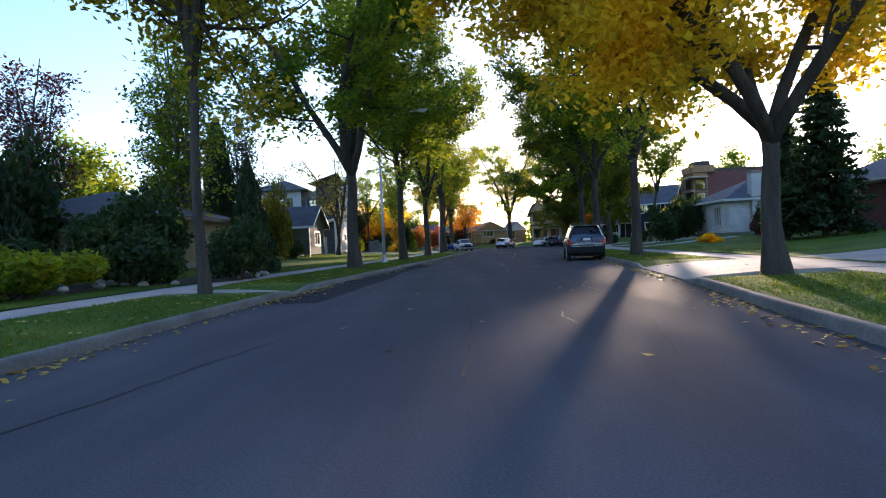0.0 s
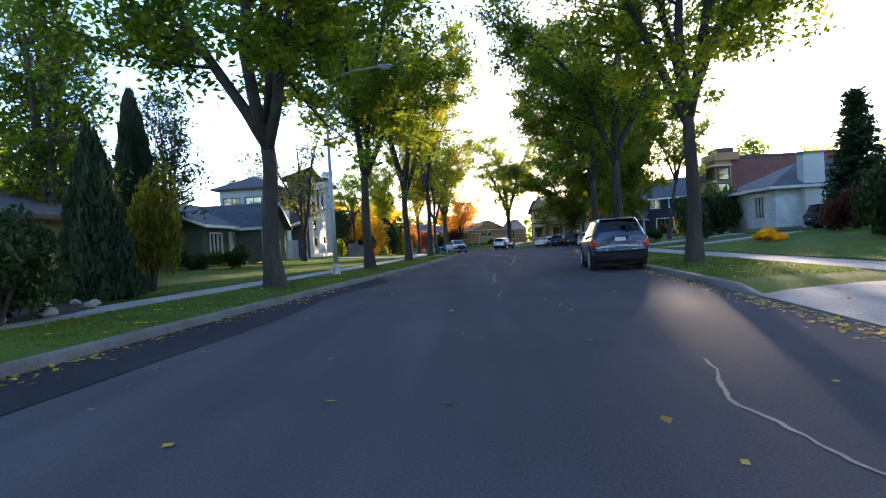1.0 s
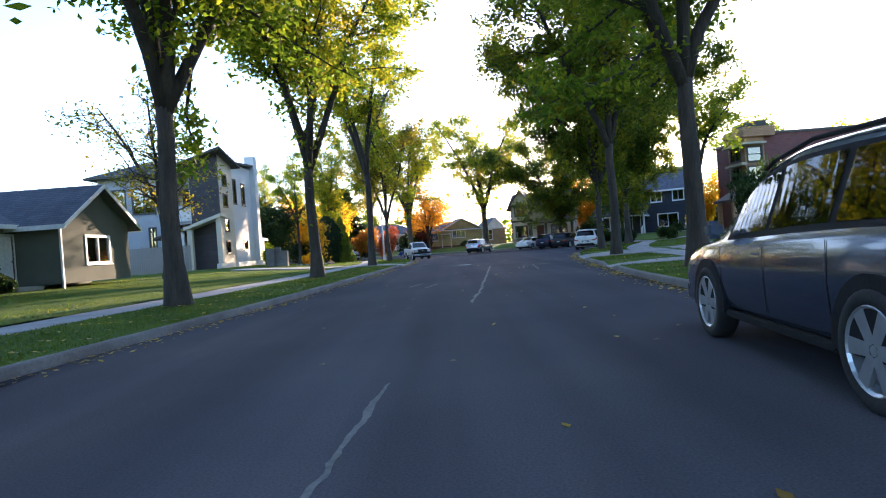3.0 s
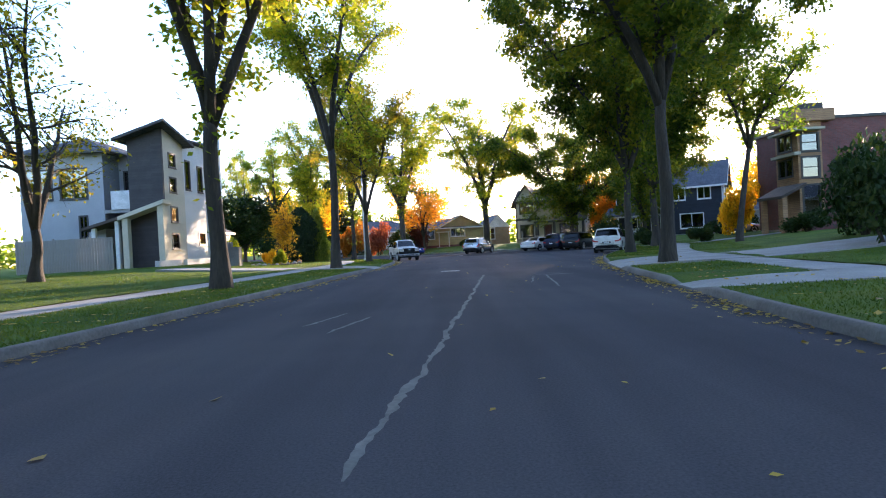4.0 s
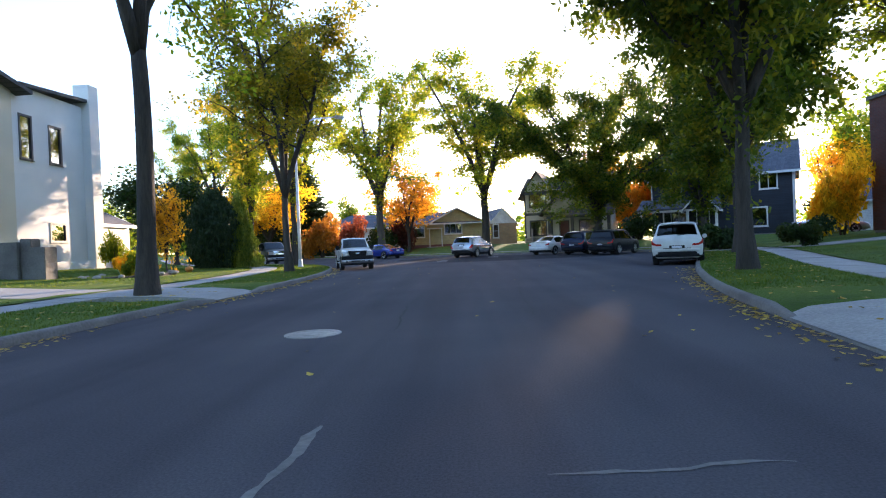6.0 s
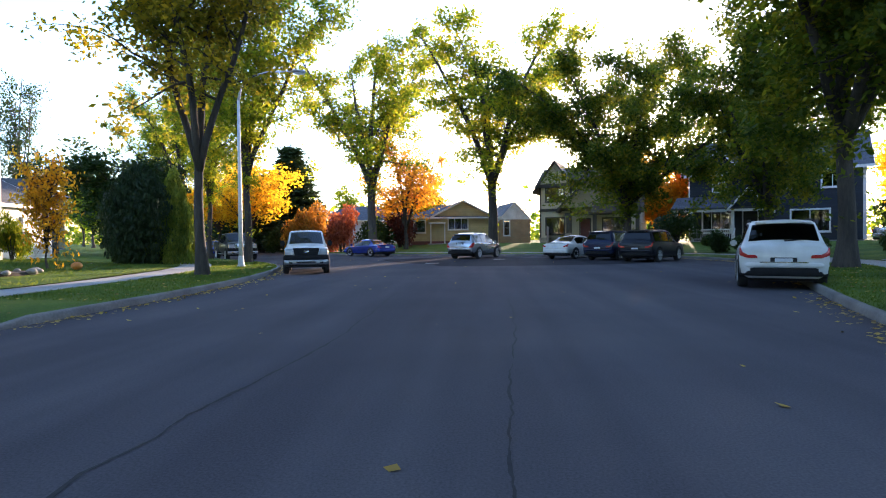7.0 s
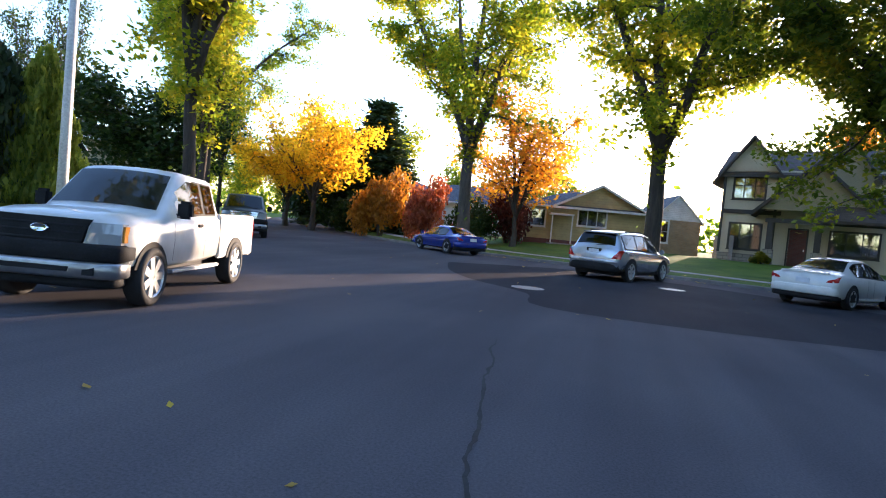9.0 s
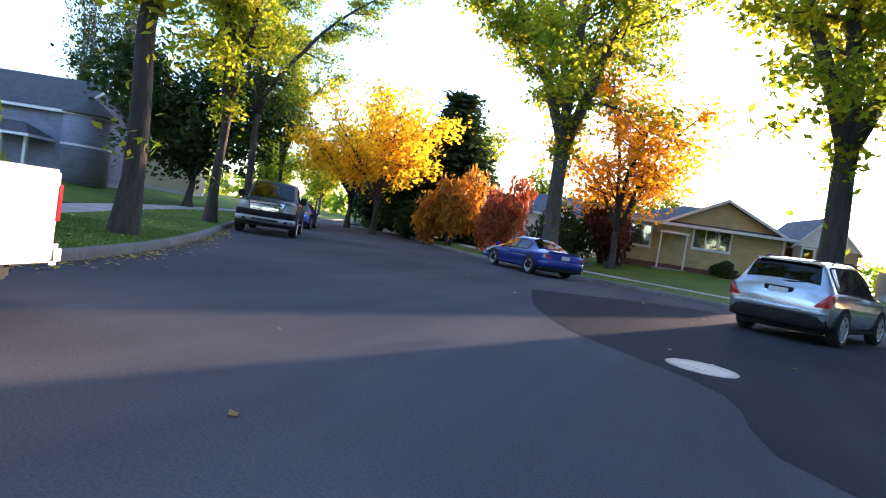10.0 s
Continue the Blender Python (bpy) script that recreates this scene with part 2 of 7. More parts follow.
FENCE_WOOD = mottled("weathered_board", (0.25, 0.22, 0.2), (0.36, 0.33, 0.3), 0.85, 1.0, 14, stretch=(6, 6, 0.6))
PANE = pane_material("window_pane")
CAR_GLASS = pane_material("car_glass", (0.35, 0.4, 0.42), 0.45, 1.75)
ROOM_DARK = plain("curtain", (0.5, 0.48, 0.44), 0.9)
GALVANISED = mottled("galvanised_steel", (0.4, 0.41, 0.43), (0.55, 0.56, 0.58), 0.5, 2.0, 25, 0.6, bumps=0.1)
POLE_WHITE = mottled("painted_pole", (0.6, 0.6, 0.6), (0.7, 0.7, 0.69), 0.5, 2.0, 25, bumps=0.1)
TYRE = mottled("tyre_rubber", (0.016, 0.016, 0.017), (0.028, 0.027, 0.027), 0.85, 3.0, 40)
RIM = plain("alloy", (0.6, 0.61, 0.62), 0.3, 0.75)
CHROME = plain("chrome", (0.7, 0.71, 0.73), 0.12, 1.0)
BLACK_PLASTIC = mottled("black_plastic", (0.011, 0.011, 0.012), (0.018, 0.018, 0.02), 0.72, 4.0, 40)
RED_LENS = lens_material("red_lens", (0.42, 0.012, 0.012))
CLEAR_LENS = lens_material("clear_lens", (0.62, 0.64, 0.66))
HEADLAMP = lens_material("headlamp_lens", (0.3, 0.31, 0.33))
BUMPER_STEEL = plain("bumper_steel", (0.36, 0.37, 0.39), 0.34, 0.9)
TINTED_GLASS = pane_material("tinted_car_glass", (0.1, 0.11, 0.12), 0.4, 1.5)
AMBER_LENS = lens_material("amber_lens", (0.6, 0.25, 0.03))
BLACK_PLASTIC.node_tree.nodes["Principled BSDF"].inputs["Specular IOR Level"].default_value = 0.2
PLATE = plain("pale_plate", (0.6, 0.62, 0.66), 0.5)
IRON = mottled("cast_iron", (0.2, 0.2, 0.2), (0.3, 0.3, 0.29), 0.5, 6.0, 40, 0.3)
PAINT_STEEL = paint("steel_grey_paint", (0.055, 0.075, 0.12), 0.22, 0.55, 1.0)
PAINT_SILVER = paint("silver_paint", (0.5, 0.53, 0.58), 0.22, 0.6, 1.0)
PAINT_WHITE = paint("white_paint", (0.68, 0.675, 0.65), 0.35)
PAINT_BLACK = paint("black_paint", (0.007, 0.009, 0.015), 0.3, 0.0, 0.15, 0.25)
PAINT_NAVY = paint("navy_paint", (0.008, 0.014, 0.045), 0.3, 0.0, 0.15, 0.25)
PAINT_BLUE = paint("blue_paint", (0.02, 0.04, 0.28), 0.25, 0.2)
PAINT_GREEN = paint("dark_green_paint", (0.01, 0.015, 0.018), 0.35, 0.0, 0.15, 0.25)


# ---- mesh helpers ----
def link(name, me, mat, parent=None, label=""):
    ob = new(name, me)
    if mat is not None and not me.materials:
        me.materials.append(mat)
    if parent is not None:
        ob.parent = parent
    return tagged(ob, label)


def part(name, bm, mat, parent=None, label="", smooth=False):
    """One mesh object from a bmesh, under a thing or a part."""
    me = bpy.data.meshes.new(name)
    bmesh.ops.recalc_face_normals(bm, faces=bm.faces)
    bm.to_mesh(me)
    bm.free()
    if smooth:
        me.shade_smooth()
    return link(name, me, mat, parent, label)


def raw(name, verts, faces, mat, parent=None, label="", smooth=False):
    me = bpy.data.meshes.new(name)
    me.from_pydata([tuple(v) for v in verts], [], faces)
    if smooth:
        me.shade_smooth()
    return link(name, me, mat, parent, label)


def thing(name, x, y, z=0.0, turn=0.0, label="", category="", group=""):
    e = new(name)
    e.matrix_basis = pose(x, y, z, 0, 0, turn)
    e.empty_display_size = 0.3
    return tagged(e, label, category, group)


def box(bm, x0, x1, y0, y1, z0, z1, bevel=0.0):
    v = [bm.verts.new(p) for p in ((x0, y0, z0), (x1, y0, z0), (x1, y1, z0), (x0, y1, z0), (x0, y0, z1), (x1, y0, z1), (x1, y1, z1), (x0, y1, z1))]
    fs = [bm.faces.new([v[i] for i in f]) for f in ((3, 2, 1, 0), (4, 5, 6, 7), (0, 1, 5, 4), (1, 2, 6, 5), (2, 3, 7, 6), (3, 0, 4, 7))]
    if bevel:
        bmesh.ops.bevel(bm, geom=list({e for f in fs for e in f.edges}), offset=bevel, segments=2, affect="EDGES")
    return v


def solid(bm, pts, drop):
    """A slab: the polygon pts on top, moved by drop below."""
    d = Vector(drop)
    a = [bm.verts.new(p) for p in pts]
    b = [bm.verts.new(Vector(p) + d) for p in pts]
    bm.faces.new(a)
    bm.faces.new(b[::-1])
    for i in range(len(a)):
        j = (i + 1) % len(a)
        bm.faces.new((a[i], b[i], b[j], a[j]))


def tube(verts, faces, pts, radii, sides=7, cap=True):
    """A bent tapered tube added to vertex and face lists."""
    pts = [np.array(p, float) for p in pts]
    base = len(verts)
    up = np.array((0.31, 0.17, 0.93))
    for i, (p, r) in enumerate(zip(pts, radii)):
        d = pts[min(i + 1, len(pts) - 1)] - pts[max(i - 1, 0)]
        d = d / (np.linalg.norm(d) + 1e-9)
        a = np.cross(d, up if abs(d @ up) < 0.95 else np.array((1.0, 0, 0)))
        a /= np.linalg.norm(a)
        b = np.cross(d, a)
        for k in range(sides):
            w = 2 * math.pi * k / sides
            verts.append(p + r * (math.cos(w) * a + math.sin(w) * b))
    for i in range(len(pts) - 1):
        for k in range(sides):
            m = (k + 1) % sides
            faces.append((base + i * sides + k, base + i * sides + m, base + (i + 1) * sides + m, base + (i + 1) * sides + k))
    if cap:
        faces.append(tuple(base + k for k in range(sides))[::-1])
        faces.append(tuple(base + (len(pts) - 1) * sides + k for k in range(sides)))


def lathe(bm, profile, segs=24, axis="x"):
    """Turns (radius, height) pairs round an axis."""
    rings = []
    for r, h in profile:
        ring = []
        for k in range(segs):
            w = 2 * math.pi * k / segs
            c, s = r * math.cos(w), r * math.sin(w)
            ring.append(bm.verts.new((h, c, s) if axis == "x" else (c, s, h)))
        rings.append(ring)
    for a, b in zip(rings, rings[1:]):
        for k in range(segs):
            m = (k + 1) % segs
            bm.faces.new((a[k], a[m], b[m], b[k]))
    bm.faces.new(rings[0][::-1])
    bm.faces.new(rings[-1])


# ---- plan: kerb lines ----
def dense(line, step=1.0):
    """A smooth line through the given points, cut at even steps."""
    p = np.array(line, float)
    p = np.vstack([2 * p[0] - p[1], p, 2 * p[-1] - p[-2]])
    out = []
    for i in range(1, len(p) - 2):
        n = max(2, int(np.linalg.norm(p[i + 1] - p[i]) / step))
        for k in range(n):
            t = k / n
            out.append(0.5 * (2 * p[i] + (p[i + 1] - p[i - 1]) * t + (2 * p[i - 1] - 5 * p[i] + 4 * p[i + 1] - p[i + 2]) * t**2 + (3 * p[i] - p[i - 1] - 3 * p[i + 1] + p[i + 2]) * t**3))
    out.append(p[-2])
    return np.array(out)


LEFT = dense([(-3.6, -30), (-3.5, -12), (-3.35, 3), (-3.15, 11), (-2.5, 19), (-1.75, 27), (-0.9, 36), (-0.35, 45), (0.2, 55), (0.55, 62), (0.5, 67), (-0.05, 72), (-1.2, 77), (-3.2, 81.3), (-6.4, 85.6), (-10.4, 90.2), (-15, 96), (-22, 107), (-36, 131), (-62, 175)])
RIGHT = dense([(0.6, -30), (2.8, -12), (4.75, 2), (5.6, 7), (6.35, 12.5), (7.2, 20), (7.9, 28), (8.35, 35), (9.0, 40), (9.9, 47), (11.4, 55), (13.3, 61), (15.5, 66.5), (17.9, 72), (19.8, 77), (20.7, 82), (19.7, 86.8), (17.0, 90.6), (12.6, 92.9), (8.0, 94.9), (3.4, 96.6), (-1.2, 98.6), (-5.2, 101.6), (-9.3, 105.6), (-13.3, 110.6), (-20, 121), (-34, 145), (-60, 189)])


def normals(line, side):
    d = np.gradient(line, axis=0)
    d /= np.linalg.norm(d, axis=1)[:, None]
    return np.stack([-d[:, 1], d[:, 0]], 1) * side


NL, NR = normals(LEFT, 1), normals(RIGHT, -1)


def line_distance(line, p):
    """Least distance of points p from a line, and whether they lie to its left."""
    p = np.atleast_2d(p)
    a, b = line[:-1], line[1:]
    ab = b - a
    out, left = np.full(len(p), 1e9), np.zeros(len(p), bool)
    for i in range(len(a)):
        t = np.clip(((p - a[i]) @ ab[i]) / (ab[i] @ ab[i]), 0, 1)
        q = p - a[i] - t[:, None] * ab[i]
        d = np.hypot(q[:, 0], q[:, 1])
        near = d < out
        out = np.where(near, d, out)
        left = np.where(near, ab[i][0] * q[:, 1] - ab[i][1] * q[:, 0] > 0, left)
    return out, left


def lawn_height(d, right):
    """Height of the ground d metres behind a kerb."""
    t = np.clip((np.asarray(d) - 4.4) / 11.0, 0, 1)
    return 0.15 + 0.012 * np.minimum(d, 4.4) + (0.62 if right else 0.42) * t * t * (3 - 2 * t)


def ground_z(x, y):
    p = np.array([(x, y)], float)
    dl, ll = line_distance(LEFT, p)
    dr, lr = line_distance(RIGHT, p)
    if ll[0]:
        return float(lawn_height(dl, False)[0])
    if not lr[0]:
        return float(lawn_height(dr, True)[0])
    return 0.0


# ---- ground and road ----
def strip(line, nrm, offs, zs, name, mat, label="", lo=0, hi=None, jitter=0.0, drop=None):
    """A sheet along a kerb line, between offsets behind it."""
    verts, faces = [], []
    n, w = len(line[lo:hi]), len(offs)
    for i, (p, q) in enumerate(zip(line[lo:hi], nrm[lo:hi])):
        down = 0.0 if drop is None else 0.16 * drop[lo + i]
        for o, z in zip(offs, zs):
            verts.append((p[0] + q[0] * o, p[1] + q[1] * o, z + random.uniform(-jitter, jitter) - down))
    for i in range(n - 1):
        for k in range(w - 1):
            faces.append((i * w + k, i * w + k + 1, (i + 1) * w + k + 1, (i + 1) * w + k))
    ob = raw(name, verts, faces, mat, None, label, True)
    return tagged(ob, kind="structure")


def build_ground():
    def axis(lo, hi, step, far):
        mid = np.arange(lo, hi + 0.01, step)
        out = np.array([3, 8, 20, 50, 120, 300, 700, 1500, far])
        return np.concatenate([lo - out[::-1], mid, hi + out])
    xs, ys = axis(-55, 60, 1.0, 2500), axis(-25, 150, 1.0, 2500)
    gx, gy = np.meshgrid(xs, ys)
    p = np.stack([gx.ravel(), gy.ravel()], 1)
    dl, ll = line_distance(LEFT, p)
    dr, lr = line_distance(RIGHT, p)
    onroad = ~ll & lr
    z = np.where(ll, lawn_height(dl, False), lawn_height(dr, True))
    near = np.where(ll, dl, dr)
    wob = np.array([noise.noise((a * 0.3, b * 0.3, 0.0)) for a, b in p]) * 0.05
    z = np.where(near > 5.2, z + wob, z)
    z = np.where(onroad | (near < 5.0), -0.35, z)
    verts = np.column_stack([p, z])
    w = len(xs)
    faces = [(j * w + i, j * w + i + 1, (j + 1) * w + i + 1, (j + 1) * w + i) for j in range(len(ys) - 1) for i in range(w - 1)]
    tagged(raw("ground", verts, faces, GRASS, None, "mown green lawns scattered with fallen leaves", True), category="lawn", kind="structure")


def build_road():
    n = 220
    def even(line):
        s = np.r_[0, np.cumsum(np.hypot(*np.diff(line, axis=0).T))]
        t = np.linspace(0, s[-1], n)
        return np.stack([np.interp(t, s, line[:, 0]), np.interp(t, s, line[:, 1])], 1)
    a, b = even(LEFT), even(RIGHT)
    verts, faces = [], []
    for i in range(n):
        for k in range(9):
            t = k / 8
            q = a[i] * (1 - t) + b[i] * t
            verts.append((q[0], q[1], 0.0))
    for i in range(n - 1):
        for k in range(8):
            faces.append((i * 9 + k, i * 9 + k + 1, (i + 1) * 9 + k + 1, (i + 1) * 9 + k))
    tagged(raw("road", verts, faces, ASPHALT, None, "worn grey asphalt street with sealed cracks", True), category="road", kind="structure")


LAPRON, RAPRON = [(9.4, 10.2), (58.2, 61.0)], [(8.6, 14.6), (39.3, 41.0), (47.6, 53.0), (77.5, 79.5)]


def build_edges():
    for name, line, nrm, aprons, right in (("left", LEFT, NL, LAPRON, False), ("right", RIGHT, NR, RAPRON, True)):
        hi = int(np.argmax(line[:, 1] > 150)) or len(line)
        low = np.array([1.0 if (any(a <= p[1] <= b for a, b in aprons) and (not right or i < 120)) else 0.0 for i, p in enumerate(line)])
        # kerb: upright face, rounded nose and top, lowered at drives
        verts, faces = [], []
        prof = ((0.0, -0.05), (0.02, 0.1), (0.04, 0.13), (0.07, 0.142), (0.15, 0.145), (0.15, 0.0))
        for i in range(hi):
            h = 1.0 - 0.8 * low[i]
            for o, z in prof:
                q = line[i] + nrm[i] * o
                verts.append((q[0], q[1], z * h if z > 0 else z))
        w = len(prof)
        for i in range(hi - 1):
            for k in range(w - 1):
                faces.append((i * w + k, i * w + k + 1, (i + 1) * w + k + 1, (i + 1) * w + k))
        tagged(raw("kerb_" + name, verts, faces, KERB, None, "worn pale concrete kerb with leaf litter at its foot", True), category="kerb", kind="structure")
        offs = [0.145, 0.6, 1.2, 2.0, 3.02]
        strip(line, nrm, offs, [0.135 + 0.012 * o for o in offs], "verge_" + name, GRASS, "mown grass verge between kerb and pavement", 0, hi, 0.012, low)
        offs = [4.38, 5.0, 6.0, 7.2]
        strip(line, nrm, offs, [float(lawn_height(o, right)) + (0.01 if o < 6.5 else -0.03) for o in offs], "lawn_edge_" + name, GRASS, "front lawn along the pavement", 0, hi, 0.01)
        walk_way = new("pavement_" + name)
        tagged(walk_way, "pale concrete pavement of square cast slabs", "pavement", kind="structure")
        i = 0.0
        while i < hi - 3:
            verts, faces = [], []
            tilt = random.uniform(-0.006, 0.006)
            for o, dz in ((3.0, 0), (4.4, tilt)):
                for end in (0, 1):
                    f = i + (0.01 if end == 0 else 1.485)
                    k = min(int(f), hi - 2)
                    t = f - k
                    p, q = line[k] * (1 - t) + line[k + 1] * t, nrm[k] * (1 - t) + nrm[k + 1] * t
                    verts.append((p[0] + q[0] * o, p[1] + q[1] * o, 0.185 + dz))
            top = [verts[0], verts[2], verts[3], verts[1]]
            bm = bmesh.new()
            solid(bm, top, (0, 0, -0.12))
            part("slab", bm, CONCRETE, walk_way)
            i += 1.5
        # drive aprons across the verge
        for a, b in aprons:
            idx = [k for k in range(min(hi, 120)) if a - 0.5 <= line[k][1] <= b + 0.5]
            if len(idx) < 2:
                continue
            bm = bmesh.new()
            rows = []
            for k in idx:
                rows.append([bm.verts.new((line[k][0] + nrm[k][0] * o, line[k][1] + nrm[k][1] * o, z)) for o, z in [q for q in ((0.03, 0.036), (0.5, 0.1), (1.6, 0.17), (3.0, 0.196), (4.4, 0.2), (6.0, float(lawn_height(6.0, right)) + 0.035), (12.0, float(lawn_height(12.0, right)) + 0.05)) if b - a > 1.2 or q[0] < 3.1]])
            for r0, r1 in zip(rows, rows[1:]):
                for k in range(len(r0) - 1):
                    bm.faces.new((r0[k], r0[k + 1], r1[k + 1], r1[k]))
            for row in (rows[0], rows[-1]):
                below = [bm.verts.new((v.co.x, v.co.y, v.co.z - 0.35)) for v in row]
                for k in range(len(row) - 1):
                    bm.faces.new((row[k], row[k + 1], below[k + 1], below[k]))
            tagged(part("drive_" + name, bm, CONCRETE, None, "pale concrete drive apron crossing the verge"), category="drive", kind="structure")


def crack(name, line, width, mat, label, z=0.004):
    """A ragged flat streak of filler along a line on the road."""
    pts = dense(line, 0.07)
    n = normals(pts, 1)
    verts, faces = [], []
    for i, (p, q) in enumerate(zip(pts, n)):
        w = width * min(1, 0.25 + i * 0.2, 0.25 + (len(pts) - 1 - i) * 0.2)
        s = 0.06 * noise.noise((p[0] * 1.7, p[1] * 1.7, 7.0)) + 0.02 * noise.noise((p[0] * 7, p[1] * 7, 3.0))
        for side in (-1, 1):
            e = side * w * max(0.1, 0.62 + 0.7 * noise.noise((p[0] * 3, p[1] * 3, 1.0 + side)) + 0.5 * noise.noise((p[0] * 13, p[1] * 13, 5.0 + side)))
            verts.append((p[0] + q[0] * (s + e), p[1] + q[1] * (s + e), z))
    for i in range(len(pts) - 1):
        faces.append((2 * i, 2 * i + 1, 2 * i + 3, 2 * i + 2))
    tagged(raw(name, verts, faces, mat, None, label), category="road crack", kind="structure")


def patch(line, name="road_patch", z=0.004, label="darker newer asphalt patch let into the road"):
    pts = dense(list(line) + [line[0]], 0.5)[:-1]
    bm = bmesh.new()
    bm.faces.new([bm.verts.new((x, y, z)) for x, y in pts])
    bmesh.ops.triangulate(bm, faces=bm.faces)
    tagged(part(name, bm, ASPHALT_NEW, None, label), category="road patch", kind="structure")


build_ground()
build_road()
build_edges()
FILL = "worn crack filler with its sheen painted pale"
crack("crack_1", [(3.85, 31.8), (4.0, 33.2), (4.2, 34.5), (4.4, 36.8), (4.75, 40.3), (5.5, 48.4)], 0.055, SEAL, FILL)
crack("crack_2", [(6.95, 42.3), (7.15, 44.4), (7.4, 46.9)], 0.04, SEAL, FILL)
crack("crack_3", [(6.55, 44.0), (6.7, 45.0), (6.9, 46.4)], 0.035, SEAL, FILL)
crack("crack_4", [(6.8, 46.9), (8.4, 46.9)], 0.07, SEAL, FILL)
crack("crack_5", [(6.9, 47.5), (8.2, 47.6)], 0.03, SEAL, FILL)
crack("crack_7", [(2.5, 20.8), (2.62, 21.8), (2.7, 23.4), (2.86, 25.6)], 0.04, SEAL, FILL)
crack("crack_9", [(2.2, 37.4), (2.6, 38.9)], 0.045, SEAL, FILL)
crack("crack_10", [(2.7, 36.6), (3.1, 38.2)], 0.045, SEAL, FILL)
crack("crack_11", [(8.2, 65.0), (8.15, 62.4), (8.02, 60.2), (7.9, 58.6)], 0.016, TAR, "thin dark crack in the asphalt")
crack("crack_12", [(7.9, 58.4), (7.75, 56.5), (7.65, 53.5)], 0.016, TAR, "thin dark crack in the asphalt")
crack("crack_13", [(5.5, 52.5), (5.4, 56.0), (5.7, 60.0), (5.6, 66.2)], 0.024, TAR, "dark tar line on asphalt")
crack("crack_16", [(-1.9, -0.5), (-1.2, 3.0)], 0.03, TAR, "dark tar line on asphalt")
crack("crack_17", [(8.5, 19.0), (7.2, 17.5), (6.0, 14.0)], 0.03, TAR, "dark tar line on asphalt")
patch([(-3.25, 7.5), (-2.1, 7.6), (-1.95, 9.5), (-1.95, 13.5), (-1.8, 18.5), (-1.1, 22.5), (-0.9, 24.3), (-1.6, 25.6), (-2.2, 23), (-2.75, 17), (-3.15, 11)])
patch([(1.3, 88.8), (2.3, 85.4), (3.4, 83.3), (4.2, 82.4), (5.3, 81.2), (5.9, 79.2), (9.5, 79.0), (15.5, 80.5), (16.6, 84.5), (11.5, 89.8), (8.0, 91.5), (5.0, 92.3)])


def manhole(x, y, z=0.006):
    t = thing("manhole_cover", x, y, z, 0, "round cast iron manhole cover set in asphalt", "manhole")
    bm = bmesh.new()
    lathe(bm, [(0.4, -0.05), (0.4, 0.004), (0.36, 0.006), (0.355, 0.0), (0.0001, 0.0)], 32, "z")
    part("ring", bm, IRON, t)
    bm = bmesh.new()
    lathe(bm, [(0.35, -0.04), (0.35, 0.005), (0.3, 0.007), (0.29, 0.003), (0.18, 0.003), (0.17, 0.007), (0.06, 0.007), (0.0001, 0.007)], 32, "z")
    part("lid", bm, IRON, t)


crack("crack_14", [(2.42, 4.6), (2.36, 4.0), (2.46, 3.3)], 0.016, SEAL, FILL)
crack("crack_15", [(2.66, 18.5), (2.55, 17.6), (2.5, 16.9)], 0.016, SEAL, FILL)
crack("crack_18", [(3.78, 5.9), (3.6, 4.8), (3.42, 3.9), (3.2, 2.8), (2.9, 1.2)], 0.014, TAR, "thin dark crack in the asphalt")
crack("crack_19", [(1.1, 6.0), (1.04, 4.4), (1.1, 3.0), (1.0, 0.5)], 0.016, TAR, "thin dark crack in the asphalt")
crack("crack_20", [(3.95, 10.2), (3.85, 9.6), (3.6, 8.9), (3.66, 8.2), (3.78, 7.5)], 0.024, SEAL, FILL)
patch([(-2.0, 7.4), (-3.0, 8.2), (-2.95, 12.0), (-2.7, 15.5), (-2.35, 20.0), (-2.0, 23.5), (-1.62, 27.4), (-1.3, 25.0), (-1.3, 21.8), (-1.6, 18.8), (-1.55, 15.0), (-1.8, 11.0)], "gutter_patch", 0.009, "darker strip of asphalt along the gutter")
crack("crack_21", [(3.7, 68.9), (4.4, 68.5), (5.1, 68.3)], 0.03, TAR, "dark tar line on asphalt")
crack("crack_22", [(5.7, 75.6), (6.1, 73.0), (6.65, 69.8), (7.0, 67.6)], 0.022, TAR, "dark tar line on asphalt")
manhole(5.12, 82.5)
manhole(4.35, 52.45)
manhole(8.9, 87.6)


# ---- trees ----
def unit(v):
    return v / (np.linalg.norm(v) + 1e-9)


def leaf_cards(rng, centres, size, flat=0.35, long=1.5):
    """One small four-cornered leaf at each centre, turned at random. Returns vertices and faces."""
    n = len(centres)
    nr = rng.normal(size=(n, 3))
    nr[:, 2] += flat * np.sign(nr[:, 2])
    nr /= np.linalg.norm(nr, axis=1)[:, None]
    a = np.cross(nr, rng.normal(size=(n, 3)))
    a /= np.linalg.norm(a, axis=1)[:, None]
    b = np.cross(nr, a)
    s = (size * rng.uniform(0.6, 1.35, n))[:, None]
    v = np.stack([centres + a * s * 0.5 * long, centres + b * s * 0.42 + a * s * 0.08, centres - a * s * 0.5 * long + nr * s * 0.12, centres - b * s * 0.42 + a * s * 0.08], 1).reshape(-1, 3)
    f = np.arange(4 * n).reshape(n, 4)
    return v, f


